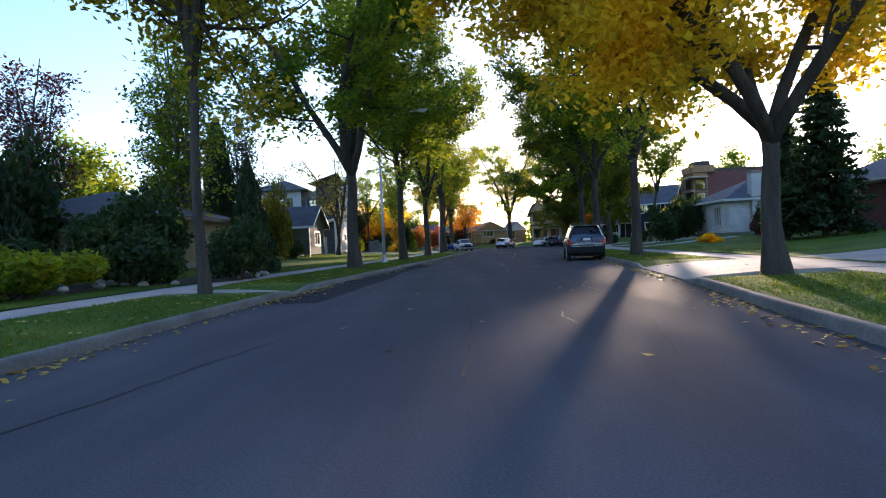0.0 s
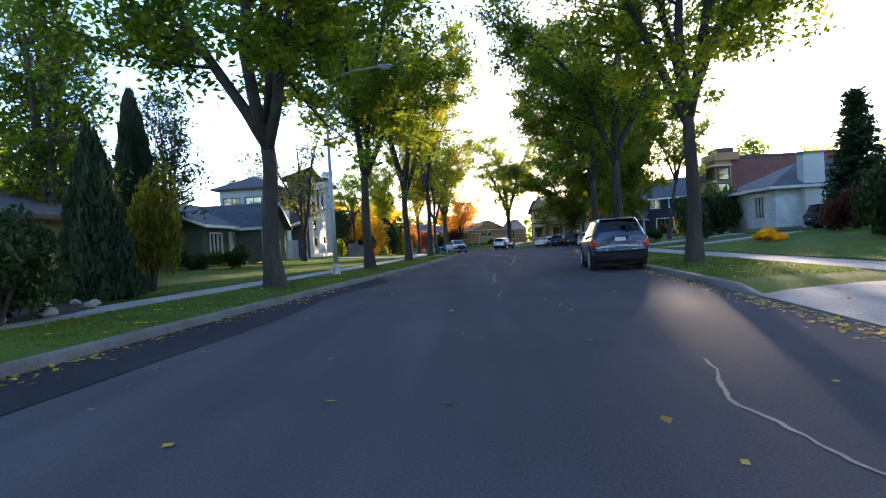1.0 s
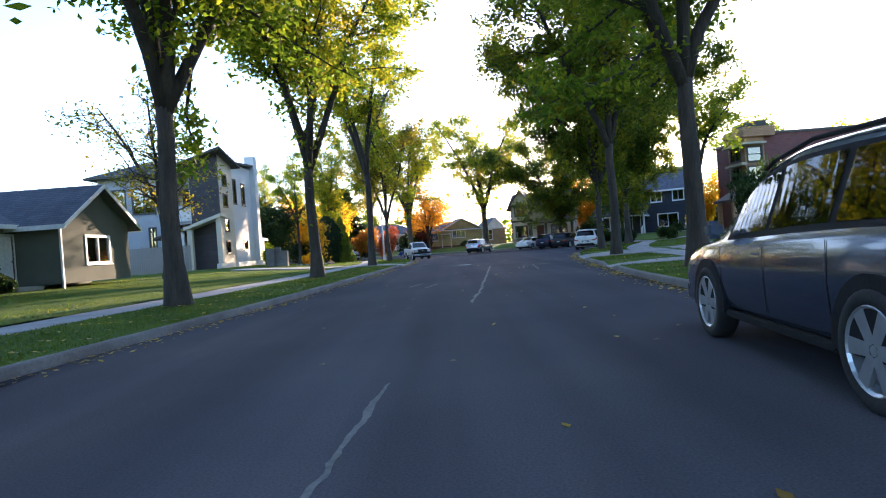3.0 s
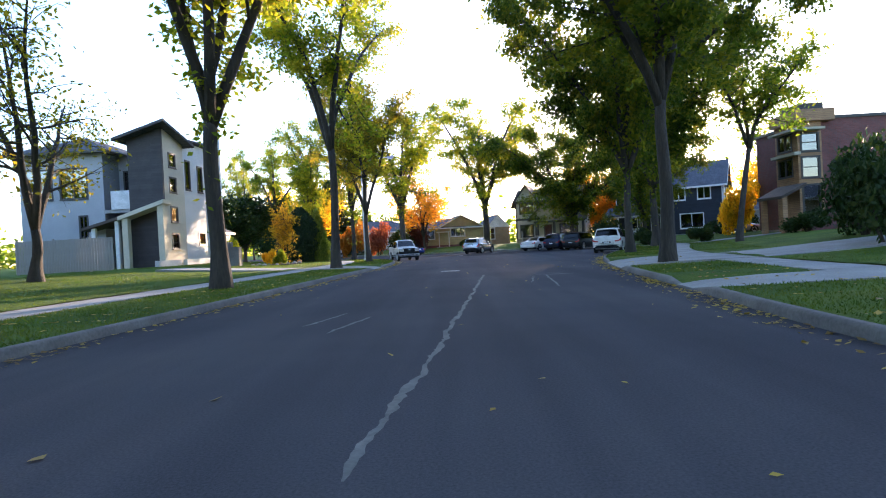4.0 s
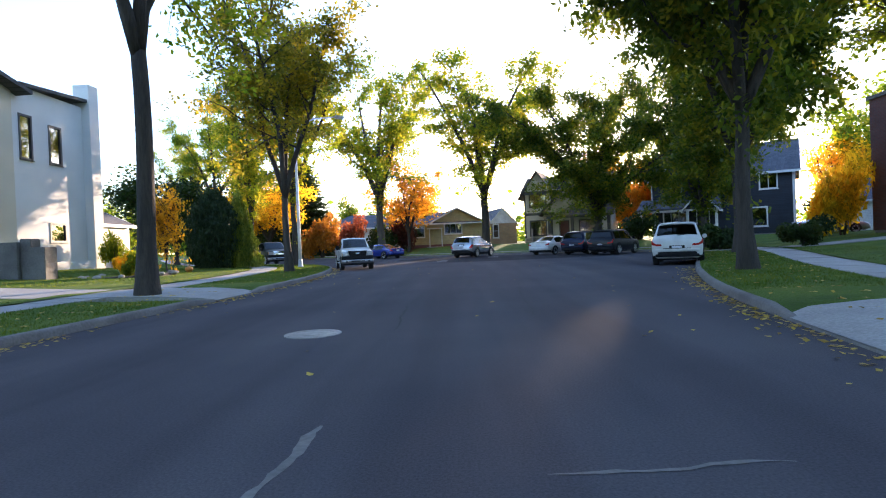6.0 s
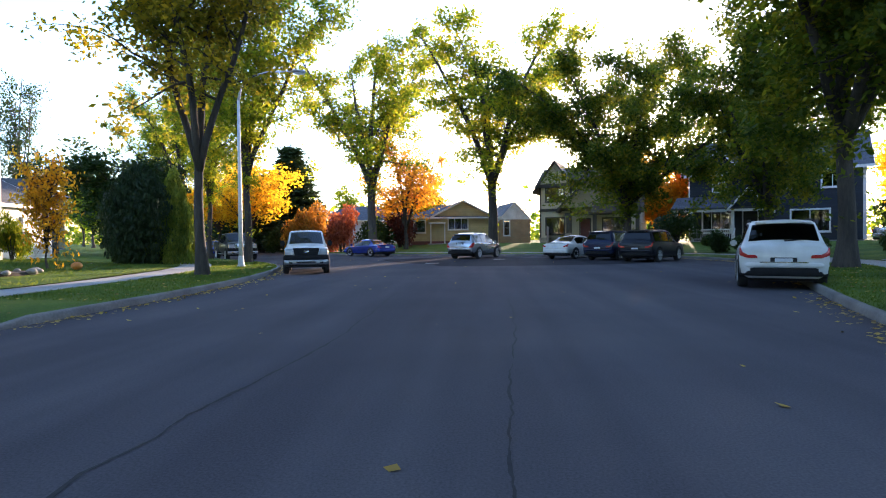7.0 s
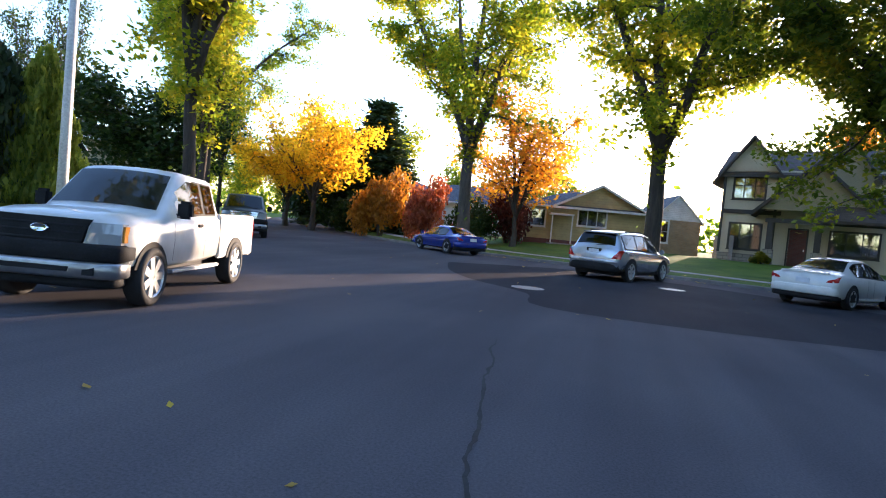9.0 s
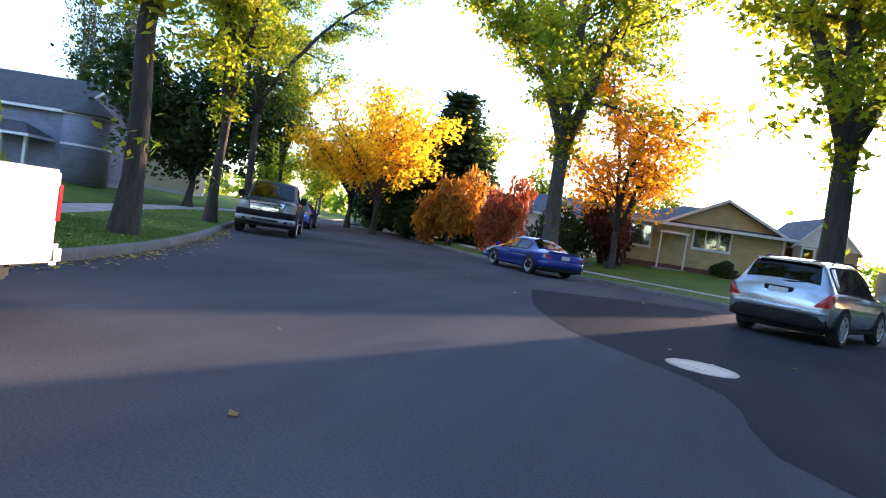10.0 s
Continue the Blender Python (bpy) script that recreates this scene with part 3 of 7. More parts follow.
def mesh_np(name, v, f):
    me = bpy.data.meshes.new(name)
    me.vertices.add(len(v))
    me.vertices.foreach_set("co", np.asarray(v, np.float32).ravel())
    me.loops.add(f.size)
    me.loops.foreach_set("vertex_index", f.ravel().astype(np.int32))
    me.polygons.add(len(f))
    me.polygons.foreach_set("loop_start", np.arange(0, f.size, f.shape[1], dtype=np.int32))
    me.update(calc_edges=True)
    return me


def tree_meshes(seed, height, fork, r0, spread, limbs, leaves, size, low=0.25, lean=(0, 0), puff=0.27, shoots=0.0, ways=None, twig=1.0):
    """Trunk with limbs, and a crown of leaves along the outer twigs."""
    rng = np.random.default_rng(seed)
    V, F, anchors = [], [], []
    top = np.array((lean[0], lean[1], fork))
    zs = np.linspace(-0.25, 1, 9)
    pts = [np.array((lean[0] * max(z, 0) ** 1.5 + 0.05 * math.sin(5 * z + seed), lean[1] * max(z, 0) ** 1.5 + 0.05 * math.cos(4 * z + seed), fork * z)) for z in zs]
    pts[-1] = top
    tube(V, F, pts, [r0 * (1 + 0.75 * math.exp(-max(z * fork, 0) / 0.35) - 0.22 * max(z, 0)) for z in zs], 12)
    span = height - fork
    az0 = rng.uniform(0, 6.28)
    for i in range(limbs):
        az = az0 + 6.283 * i / limbs + rng.uniform(-0.35, 0.35)
        tilt = rng.uniform(0.2, 0.45) * spread if i else 0.1
        if ways:
            az, tilt = ways[i]
        length = span * rng.uniform(0.85, 1.05)
        d = np.array((math.cos(az) * math.sin(tilt), math.sin(az) * math.sin(tilt), math.cos(tilt)))
        p, n, limb, tang = top - np.array((0, 0, 0.3 * i / limbs)), 9, [], []
        out = np.array((math.cos(az), math.sin(az), 0.0))
        for k in range(n + 1):
            limb.append(p.copy())
            tang.append(d.copy())
            p = p + d * length / n
            d = unit(d + out * 0.055 * spread * (1 if k > 2 else 0.3) + rng.normal(size=3) * 0.085)
        tube(V, F, limb, [r0 * 0.62 * (1 - k / n) ** 0.85 + 0.025 for k in range(n + 1)], 8)
        for s in range(11):
            k = 1 + low * 6 + (n - 1 - low * 6) * (s + rng.uniform(0, 0.9)) / 11
            k0 = min(int(k), n - 1)
            q = limb[k0] + (limb[k0 + 1] - limb[k0]) * (k - k0)
            b = unit(tang[k0] * 0.55 + out * 0.25 + unit(rng.normal(size=3) * (1, 1, 0.6)) * 1.0)
            bl = span * rng.uniform(0.2, 0.38) * (1.1 - 0.5 * k / n) * twig
            bp, br = [q], []
            m = 5
            for j in range(m):
                bp.append(bp[-1] + b * bl / m)
                b = unit(b + rng.normal(size=3) * 0.16 + np.array((0, 0, 0.05)))
            r1 = r0 * 0.2 * (1 - k / n) + 0.02
            tube(V, F, bp, [r1 * (1 - j / (m + 0.6)) + 0.006 for j in range(m + 1)], 5, False)
            anchors += [(x, 0.9) for x in bp[2:]]
            for j in range(6):
                q2 = bp[1 + j * (m - 1) // 5]
                b2 = unit(b * 0.5 + rng.normal(size=3) * (1, 1, 0.7))
                tl = rng.uniform(0.5, 1.25)
                tw = [q2, q2 + b2 * tl * 0.5, q2 + b2 * tl + np.array((0, 0, -0.12))]
                tube(V, F, tw, [0.016, 0.011, 0.005], 3, False)
                anchors += [(tw[1], 1.0), (tw[2], 1.3)]
        if shoots:
            anchors += [(x + rng.normal(size=3) * 0.12, 1.4 * shoots) for x in limb[:8]] * 2
    if shoots:
        anchors += [(x, 0.8 * shoots) for x in pts[4:]]
    pos = np.array([a for a, _ in anchors])
    w = np.array([b for _, b in anchors]) * rng.uniform(0.15, 1.6, len(anchors))
    pick = rng.choice(len(pos), leaves, p=w / w.sum())
    c = pos[pick] + rng.normal(size=(leaves, 3)) * puff * (1, 1, 0.75) - np.array((0, 0, 0.08))
    lv, lf = leaf_cards(rng, c, size)
    wood = bpy.data.meshes.new("trunk")
    wood.from_pydata([tuple(v) for v in V], [], F)
    wood.shade_smooth()
    return wood, mesh_np("crown", lv, lf)


def place_tree(meshes, x, y, turn, scale, bark, leaf, label, category="tree", group="", name="street_tree"):
    t = thing(name, x, y, ground_z(x, y) - 0.02, turn, label, category, group)
    t.scale = scale if isinstance(scale, tuple) else (scale, scale, scale)
    for nm, me, mat in (("trunk", meshes[0], bark), ("crown", meshes[1], leaf)):
        o = new(nm, me)
        o.parent = t
        if not me.materials:
            me.materials.append(mat)
        o.material_slots[0].link = "OBJECT"
        o.material_slots[0].material = mat
    return t


ELM = [tree_meshes(3, 17.0, 4.6, 0.225, 1.1, 5, 40000, 0.14, 0.12), tree_meshes(11, 17.5, 5.0, 0.25, 1.15, 5, 36000, 0.145, 0.04), tree_meshes(23, 16.5, 4.6, 0.225, 1.05, 5, 32000, 0.14, shoots=0.4), tree_meshes(31, 17.0, 5.4, 0.23, 0.95, 5, 34000, 0.15, 0.08)]
NARROW = [tree_meshes(163, 17.0, 4.6, 0.2, 0.6, 5, 26000, 0.14, 0.1, puff=0.26, shoots=0.9, twig=0.6), tree_meshes(167, 18.5, 6.4, 0.24, 0.8, 4, 26000, 0.13, 0.2, twig=0.75)]
FORKED = tree_meshes(47, 11.5, 2.9, 0.2, 1.7, 5, 44000, 0.13, 0.1, ways=[(2.9, 0.72), (0.35, 0.4), (3.9, 0.85), (5.2, 0.65), (1.5, 0.55)])
SLIM = [tree_meshes(53, 13.0, 3.6, 0.17, 0.85, 4, 18000, 0.13), tree_meshes(59, 13.0, 4.6, 0.105, 0.55, 5, 15000, 0.12, 0.0, shoots=0.5)]
TALL = tree_meshes(97, 14.0, 6.4, 0.2, 0.9, 4, 10000, 0.17, lean=(-1.6, -0.4))
OPEN = tree_meshes(61, 9.0, 1.9, 0.17, 1.0, 4, 3200, 0.11, 0.2, puff=0.25)
MAPLE = tree_meshes(151, 9.6, 2.3, 0.2, 1.35, 6, 9500, 0.19, 0.22, puff=0.4)
AIRY = tree_meshes(157, 9.4, 2.0, 0.15, 1.15, 6, 8500, 0.17, 0.15, puff=0.3)
SMALL = tree_meshes(67, 7.5, 1.6, 0.16, 1.35, 5, 20000, 0.18, 0.0, puff=0.36)
YOUNG = tree_meshes(71, 4.4, 0.9, 0.05, 0.42, 5, 3400, 0.14, 0.0, puff=0.13)
POPLAR = tree_meshes(73, 13.0, 1.5, 0.15, 0.25, 6, 6500, 0.16, 0.0, puff=0.26, twig=0.7)
BROAD = tree_meshes(131, 18.5, 4.6, 0.3, 1.5, 6, 56000, 0.185, 0.03, puff=0.36, shoots=0.3)
HANG = tree_meshes(141, 17.5, 3.5, 0.3, 1.75, 7, 60000, 0.185, 0.0, puff=0.4, shoots=0.5)
BEND = [tree_meshes(137, 19.0, 5.6, 0.42, 0.9, 5, 24000, 0.2, 0.1, puff=0.34, shoots=0.6), tree_meshes(139, 19.5, 5.8, 0.42, 0.85, 5, 24000, 0.2, 0.12, puff=0.34, shoots=0.8)]
GE, YE = "tall elm with grey fissured bark and green leaves on the verge", "tall elm with yellowing leaves on the grass verge"
G = "trees along the street"
place_tree(SLIM[1], -5.15, 9.1, 40, 1.15, BARK, LEAF_OLIVE, "slender tall street tree with sparse yellow-green leaves", group=G)
place_tree(ELM[0], -4.3, 22.6, 10, (1.25, 1.25, 1.0), BARK, LEAF_GREEN, GE, group=G)
place_tree(ELM[1], -3.4, 34.6, 130, 1.0, BARK, LEAF_GREEN, GE, group=G)
place_tree(ELM[2], -2.5, 45.6, 200, 1.1, BARK, LEAF_LIME, YE, group=G)
place_tree(NARROW[1], -1.75, 59.0, 300, 1.0, BARK, LEAF_LIME, YE, group=G)
place_tree(SLIM[0], -1.9, 71.2, 75, 1.05, BARK, LEAF_OLIVE, "slender street tree with thin yellow leaves", group=G)
place_tree(NARROW[0], -4.9, 82.3, 20, 1.0, BARK, LEAF_LIME, YE, group=G)
place_tree(NARROW[0], -10.6, 89.6, 160, 0.9, BARK, LEAF_LIME, YE, group=G)
place_tree(NARROW[1], -17.0, 97.6, 260, 0.85, BARK, LEAF_GREEN, GE, group=G)
place_tree(NARROW[0], -25.6, 109.6, 100, 0.9, BARK, LEAF_LIME, YE, group=G)
place_tree(FORKED, 7.35, 8.0, 0, 1.0, BARK, LEAF_AMBER, "broad forked street tree with golden yellow leaves", group=G)
place_tree(ELM[0], 9.05, 23.0, 200, 1.0, BARK, LEAF_LIME, YE, group=G)
place_tree(ELM[1], 10.1, 35.6, 220, 1.0, BARK, LEAF_GREEN, GE, group=G)
place_tree(ELM[3], 11.7, 48.0, 330, 1.0, BARK, LEAF_ELM, GE, group=G)
place_tree(BROAD, 14.4, 60.4, 140, (0.74, 0.74, 1.0), BARK, LEAF_ELM, GE, group=G)
place_tree(TALL, 23.9, 67.0, 200, 1.0, BARK, LEAF_GREEN, "leaning slender tree with green leaves on a lawn")
place_tree(BROAD, 20.4, 73.0, 250, 1.0, BARK, LEAF_ELM, GE, group=G)
place_tree(HANG, 23.6, 84.5, 70, (0.72, 0.72, 0.85), BARK, LEAF_ELM, GE, group=G)
place_tree(HANG, 18.4, 93.5, 35, 0.95, BARK, LEAF_ELM, GE, group=G)
place_tree(BEND[0], 8.8, 97.6, 290, 1.0, BARK, LEAF_LIME, YE, group=G)
place_tree(BEND[1], -1.9, 102.6, 350, 1.0, BARK_GREY, LEAF_LIME, YE, group=G)
place_tree(AIRY, 0.6, 107.0, 15, (1.15, 1.15, 1.1), BARK, LEAF_ORANGE, "orange maple in autumn leaf beside the house", name="maple")
place_tree(SMALL, 27.5, 113.0, 60, (1.2, 1.2, 1.1), BARK, LEAF_ORANGE, "orange maple in the gap between two houses", name="maple")
place_tree(MAPLE, -15.6, 108.2, 80, 1.05, BARK, LEAF_YELLOW, "golden yellow maple at the bend of the road", name="maple")
place_tree(MAPLE, -21.0, 113.0, 200, 1.05, BARK, LEAF_YELLOW, "golden yellow maple at the bend of the road", name="maple")
place_tree(YOUNG, -8.7, 72.8, 0, (0.62, 0.62, 0.95), BARK, LEAF_GOLD, "small young orange tree on a lawn", name="young_tree")
place_tree(OPEN, -11.5, 50.3, 30, 1.15, BARK, LEAF_OLIVE, "nearly bare tree with a few small leaves", name="bare_tree")
place_tree(POPLAR, -14.2, 26.0, 30, 1.0, BARK_GREY, LEAF_GREEN, "columnar aspen with dense green leaves", name="poplar")
place_tree(POPLAR, -16.6, 29.5, 200, 0.95, BARK_GREY, LEAF_DARK, "columnar aspen with dense dark leaves", name="poplar")
place_tree(POPLAR, -20.6, 23.4, 100, 0.8, BARK_GREY, LEAF_PLUM, "narrow purple-leaved tree in a front garden", name="poplar")


# ---- shrubs and conifers ----
def shrub_meshes(seed, n, size, shape="round", lumps=7):
    """Stems and a crown of small leaves in a unit shrub, one metre high and one metre in radius."""
    rng = np.random.default_rng(seed)
    V, F = [], []
    for i in range(7):
        az, r = rng.uniform(0, 6.28), rng.uniform(0.15, 0.55)
        tube(V, F, [(0.04 * math.cos(az), 0.04 * math.sin(az), -0.05), (r * 0.5 * math.cos(az), r * 0.5 * math.sin(az), 0.35), (r * math.cos(az), r * math.sin(az), 0.75 if shape == "round" else 0.5)], [0.03, 0.022, 0.008], 5)
    if shape == "cone":
        z = 1 - np.sqrt(rng.uniform(0, 1, n))
        z = 0.02 + 0.98 * z
        az = rng.uniform(0, 6.283, n)
        edge = (1 - z) ** 0.75 * (0.86 + 0.2 * np.sin(az * 3 + z * 11) * np.sin(az * 5 - z * 17)) + 0.03
        r = edge * rng.uniform(0.62, 1.04, n)
        c = np.stack([r * np.cos(az), r * np.sin(az), z], 1)
    elif shape == "column":
        z = rng.uniform(0.0, 1, n)
        az = rng.uniform(0, 6.283, n)
        edge = np.minimum(1, (1.02 - z) * 2.2) ** 0.6 * np.minimum(1, 0.6 + z * 2) * (0.88 + 0.16 * np.sin(az * 4 + z * 23) * np.sin(z * 31 + az))
        r = edge * rng.uniform(0.55, 1.04, n)
        c = np.stack([r * np.cos(az), r * np.sin(az), z], 1)
    else:
        mid = rng.normal(size=(lumps, 3)) * (0.36, 0.36, 0.17) + (0, 0, 0.55)
        k = rng.integers(0, lumps, n)
        d = rng.normal(size=(n, 3))
        d /= np.linalg.norm(d, axis=1)[:, None]
        c = mid[k] + d * (0.42, 0.42, 0.34) * (rng.uniform(0.45, 1.05, n) * (0.85 + 0.3 * (k % 3) / 2))[:, None]
        c[:, 2] = np.abs(c[:, 2])
    lv, lf = leaf_cards(rng, c, size, 0.2, 1.7)
    wood = bpy.data.meshes.new("stem")
    wood.from_pydata([tuple(v) for v in V], [], F)
    return wood, mesh_np("foliage", lv, lf)


def spruce_meshes(seed, h=9.0, r=2.2, tiers=27, needles=15000):
    rng = np.random.default_rng(seed)
    V, F, pos = [], [], []
    tube(V, F, [(0, 0, -0.2), (0, 0, h * 0.5), (0, 0, h)], [0.17, 0.1, 0.015], 8)
    for t in range(tiers):
        z = 0.5 + (h - 0.8) * (t + rng.uniform(-0.3, 0.3)) / tiers
        rr = r * (1 - z / h) ** 0.85 + 0.12
        for k in range(9):
            az = 6.283 * (k + 0.5 * (t % 2)) / 9 + rng.uniform(-0.25, 0.25)
            L = rr * rng.uniform(0.75, 1.15)
            tip = np.array((L * math.cos(az), L * math.sin(az), z - 0.22 * L + 0.1))
            a = np.array((0, 0, z + rng.uniform(-0.25, 0.25)))
            mid = (a + tip) / 2 + np.array((0, 0, 0.07 * L))
            tube(V, F, [a, mid, tip], [0.03, 0.02, 0.006], 4, False)
            for q in np.linspace(0.25, 1, max(4, int(L * 6))):
                pos.append(((a * (1 - q) ** 2 + 2 * mid * q * (1 - q) + tip * q * q), 0.16 + 0.1 * (1 - q)))
    P = np.array([p for p, _ in pos])
    S = np.array([s for _, s in pos])
    k = rng.integers(0, len(P), needles)
    c = P[k] + rng.normal(size=(needles, 3)) * (1, 1, 0.45) * S[k][:, None] * 0.9
    lv, lf = leaf_cards(rng, c, 0.17, 0.6, 2.0)
    wood = bpy.data.meshes.new("trunk")
    wood.from_pydata([tuple(v) for v in V], [], F)
    return wood, mesh_np("crown", lv, lf)


def place_shrub(meshes, x, y, r, h, leaf, label, name="shrub", category="shrub", turn=None, group=""):
    t = thing(name, x, y, ground_z(x, y) - 0.03, random.uniform(0, 360) if turn is None else turn, label, category, group)
    t.scale = (r, r, h)
    for nm, me, mat in (("stem", meshes[0], BARK), ("foliage", meshes[1], leaf)):
        o = new(nm, me)
        o.parent = t
        if not me.materials:
            me.materials.append(mat)
        o.material_slots[0].link = "OBJECT"
        o.material_slots[0].material = mat
    return t


ROUND = [shrub_meshes(101, 3200, 0.11), shrub_meshes(102, 3200, 0.11, "round", 9)]
ROUND_BIG = shrub_meshes(104, 5000, 0.075, "round", 12)
CONE = shrub_meshes(105, 16000, 0.045, "cone")
COLUMN = shrub_meshes(106, 20000, 0.045, "column")
SPRUCE = [spruce_meshes(107), spruce_meshes(108, 9.0, 2.1, 24, 13000)]


def spruce(k, x, y, s, label="dark green spruce with drooping boughs", turn=0):
    return place_tree(SPRUCE[k], x, y, turn, s, BARK, NEEDLE, label, "conifer", name="spruce")


# front gardens on the near west side
place_shrub(COLUMN, -16.6, 35.6, 1.1, 10.2, NEEDLE, "tall narrow dark columnar cedar", "cedar", "conifer")
place_shrub(ROUND_BIG, -19.0, 35.0, 1.3, 6.0, LEAF_OLIVE, "tall thin shrub with yellowing leaves beside a cedar")
place_shrub(CONE, -8.2, 19.8, 1.2, 4.9, NEEDLE, "broad dark juniper in a front garden", "juniper", "conifer")
place_shrub(ROUND_BIG, -8.2, 22.4, 1.0, 3.2, LEAF_OLIVE, "shrub with olive and yellow leaves")
place_shrub(ROUND_BIG, -6.6, 14.6, 1.3, 1.6, LEAF_DARK, "low dark evergreen bush by the pavement")
place_shrub(ROUND_BIG, -9.6, 13.2, 1.7, 1.7, LEAF_DARK, "low dark evergreen bush in a front garden")
place_shrub(ROUND_BIG, -11.2, 16.2, 2.0, 2.8, LEAF_DARK, "dense dark bush against a house")
place_shrub(ROUND[0], -9.4, 8.6, 1.3, 1.0, LEAF_LIME, "low yellow-green spreading shrub")
place_shrub(ROUND[1], -10.6, 10.6, 1.4, 1.1, LEAF_LIME, "low yellow-green spreading shrub")
place_shrub(ROUND[1], -12.6, 8.6, 1.5, 1.0, LEAF_OLIVE, "low olive spreading shrub")
place_shrub(ROUND[0], -13.5, 12.5, 1.7, 1.6, LEAF_DARK, "dark rounded bush in a front garden")
place_shrub(CONE, -17.0, 15.6, 2.4, 7.0, NEEDLE, "wide dark conifer in a front garden", "juniper", "conifer")
place_shrub(ROUND_BIG, -18.5, 19.0, 2.4, 4.6, LEAF_DARK, "tall dark bush beside a house")
place_shrub(ROUND[0], -14.0, 36.4, 0.9, 1.1, LEAF_DARK, "clipped round bush under a window")
place_shrub(ROUND[1], -12.6, 38.6, 1.0, 1.15, LEAF_DARK, "clipped round bush under a window")
place_shrub(ROUND[0], -13.3, 41.3, 0.7, 0.8, LEAF_DARK, "clipped round bush under a window")
place_shrub(ROUND[0], -7.6, 68.2, 0.55, 1.0, LEAF_LIME, "small lime green shrub in a planting bed")
place_shrub(ROUND[1], -9.0, 69.6, 0.5, 0.9, LEAF_YELLOW, "small yellow shrub in a planting bed")
place_shrub(COLUMN, -9.2, 79.5, 1.85, 4.9, NEEDLE, "large dense dark green cedar on a lawn", "cedar", "conifer")
# foliage colour of this cedar holds painted sunlight
place_shrub(CONE, -7.9, 80.3, 1.5, 5.0, NEEDLE_LIT, "green cedar with sunlight painted into its sprays", "cedar", "conifer")
place_shrub(ROUND_BIG, -15.0, 78.4, 0.8, 1.8, LEAF_LIME, "rounded lime green shrub beside a garage")
# bend of the road
place_shrub(ROUND_BIG, -9.3, 107.0, 2.3, 3.8, LEAF_RUST, "large rounded bush with orange-gold leaves")
place_shrub(ROUND_BIG, -5.6, 106.2, 1.9, 3.5, LEAF_RED, "large rounded bush with bright red leaves")
place_shrub(ROUND_BIG, -12.5, 110.0, 2.2, 2.6, LEAF_DARK, "dark green hedge bush")
place_shrub(ROUND_BIG, -2.6, 107.8, 1.9, 2.6, LEAF_DARK, "dark green hedge bush")
place_shrub(ROUND_BIG, -0.5, 110.5, 2.0, 3.6, LEAF_PLUM, "large plum-red bush beside the house")
place_shrub(ROUND_BIG, -17.5, 116.5, 3.0, 4.0, LEAF_DARK, "dark green hedge bush")
place_shrub(ROUND_BIG, -22.5, 120.5, 3.2, 4.4, LEAF_DARK, "dark green hedge bush")
place_shrub(ROUND_BIG, -27.5, 128.0, 3.2, 4.4, LEAF_DARK, "dark green hedge bush")
spruce(0, -14.2, 117.0, (2.3, 2.3, 1.4), "tall dark spruce behind autumn bushes")
spruce(1, -19.5, 121.0, (2.3, 2.3, 1.1), "tall dark spruce behind autumn bushes", 40)
place_shrub(ROUND[0], 6.2, 110.9, 0.9, 0.9, LEAF_DARK, "low bush at the foot of the house")
place_shrub(ROUND[1], 8.4, 111.6, 0.8, 0.7, LEAF_RED, "low reddish bush at the foot of the house")
place_shrub(ROUND[0], 16.0, 107.6, 0.7, 0.7, LEAF_OLIVE, "low bush by the front step")
place_shrub(ROUND_BIG, 24.6, 102.0, 2.3, 2.2, LEAF_DARK, "dense dark green hedge bush between houses")
place_shrub(ROUND_BIG, 41.5, 98.5, 2.4, 2.6, LEAF_DARK, "dense dark green hedge bush between houses")
place_shrub(ROUND[1], 24.0, 91.0, 1.2, 1.2, LEAF_DARK, "dark bush beside a front walk")
# east side
spruce(1, 19.3, 25.5, 1.0, "dark spruce on a front lawn", 15)
spruce(0, 25.5, 39.6, 0.95, "dark spruce beside a white house", 70)
place_shrub(ROUND_BIG, 18.0, 26.6, 1.5, 2.4, LEAF_DARK, "dark bush at the corner of a lawn")
place_shrub(ROUND_BIG, 21.6, 34.2, 1.5, 1.9, LEAF_PLUM, "dark red bush on a front lawn")
place_shrub(ROUND[0], 16.8, 33.5, 0.9, 0.6, LEAF_YELLOW, "low yellow shrub on a front lawn")
# two added bushes darken the wall where a recessed entry lies in shade
place_shrub(ROUND_BIG, 22.2, 50.8, 1.6, 3.0, LEAF_DARK, "added dark bush standing in for a shaded recess")
place_shrub(ROUND_BIG, 22.4, 53.6, 1.7, 3.3, LEAF_DARK, "added dark bush standing in for a shaded recess")
place_shrub(ROUND_BIG, 18.6, 47.5, 1.5, 2.6, LEAF_DARK, "dark bush beside a white house")
place_shrub(ROUND_BIG, 32.4, 83.5, 2.0, 4.2, LEAF_YELLOW, "rounded shrub with golden leaves")
place_shrub(ROUND_BIG, 30.6, 70.5, 1.6, 1.3, LEAF_DARK, "low dark bush by a brick house")
for k, (x, y) in enumerate(((19.5, 84.5 + 8), (25.5, 76.2), (21.8, 78.2))):
    place_shrub(ROUND[k % 2], x, y, 1.2, 1.4, LEAF_DARK, "dark bush on a front lawn")


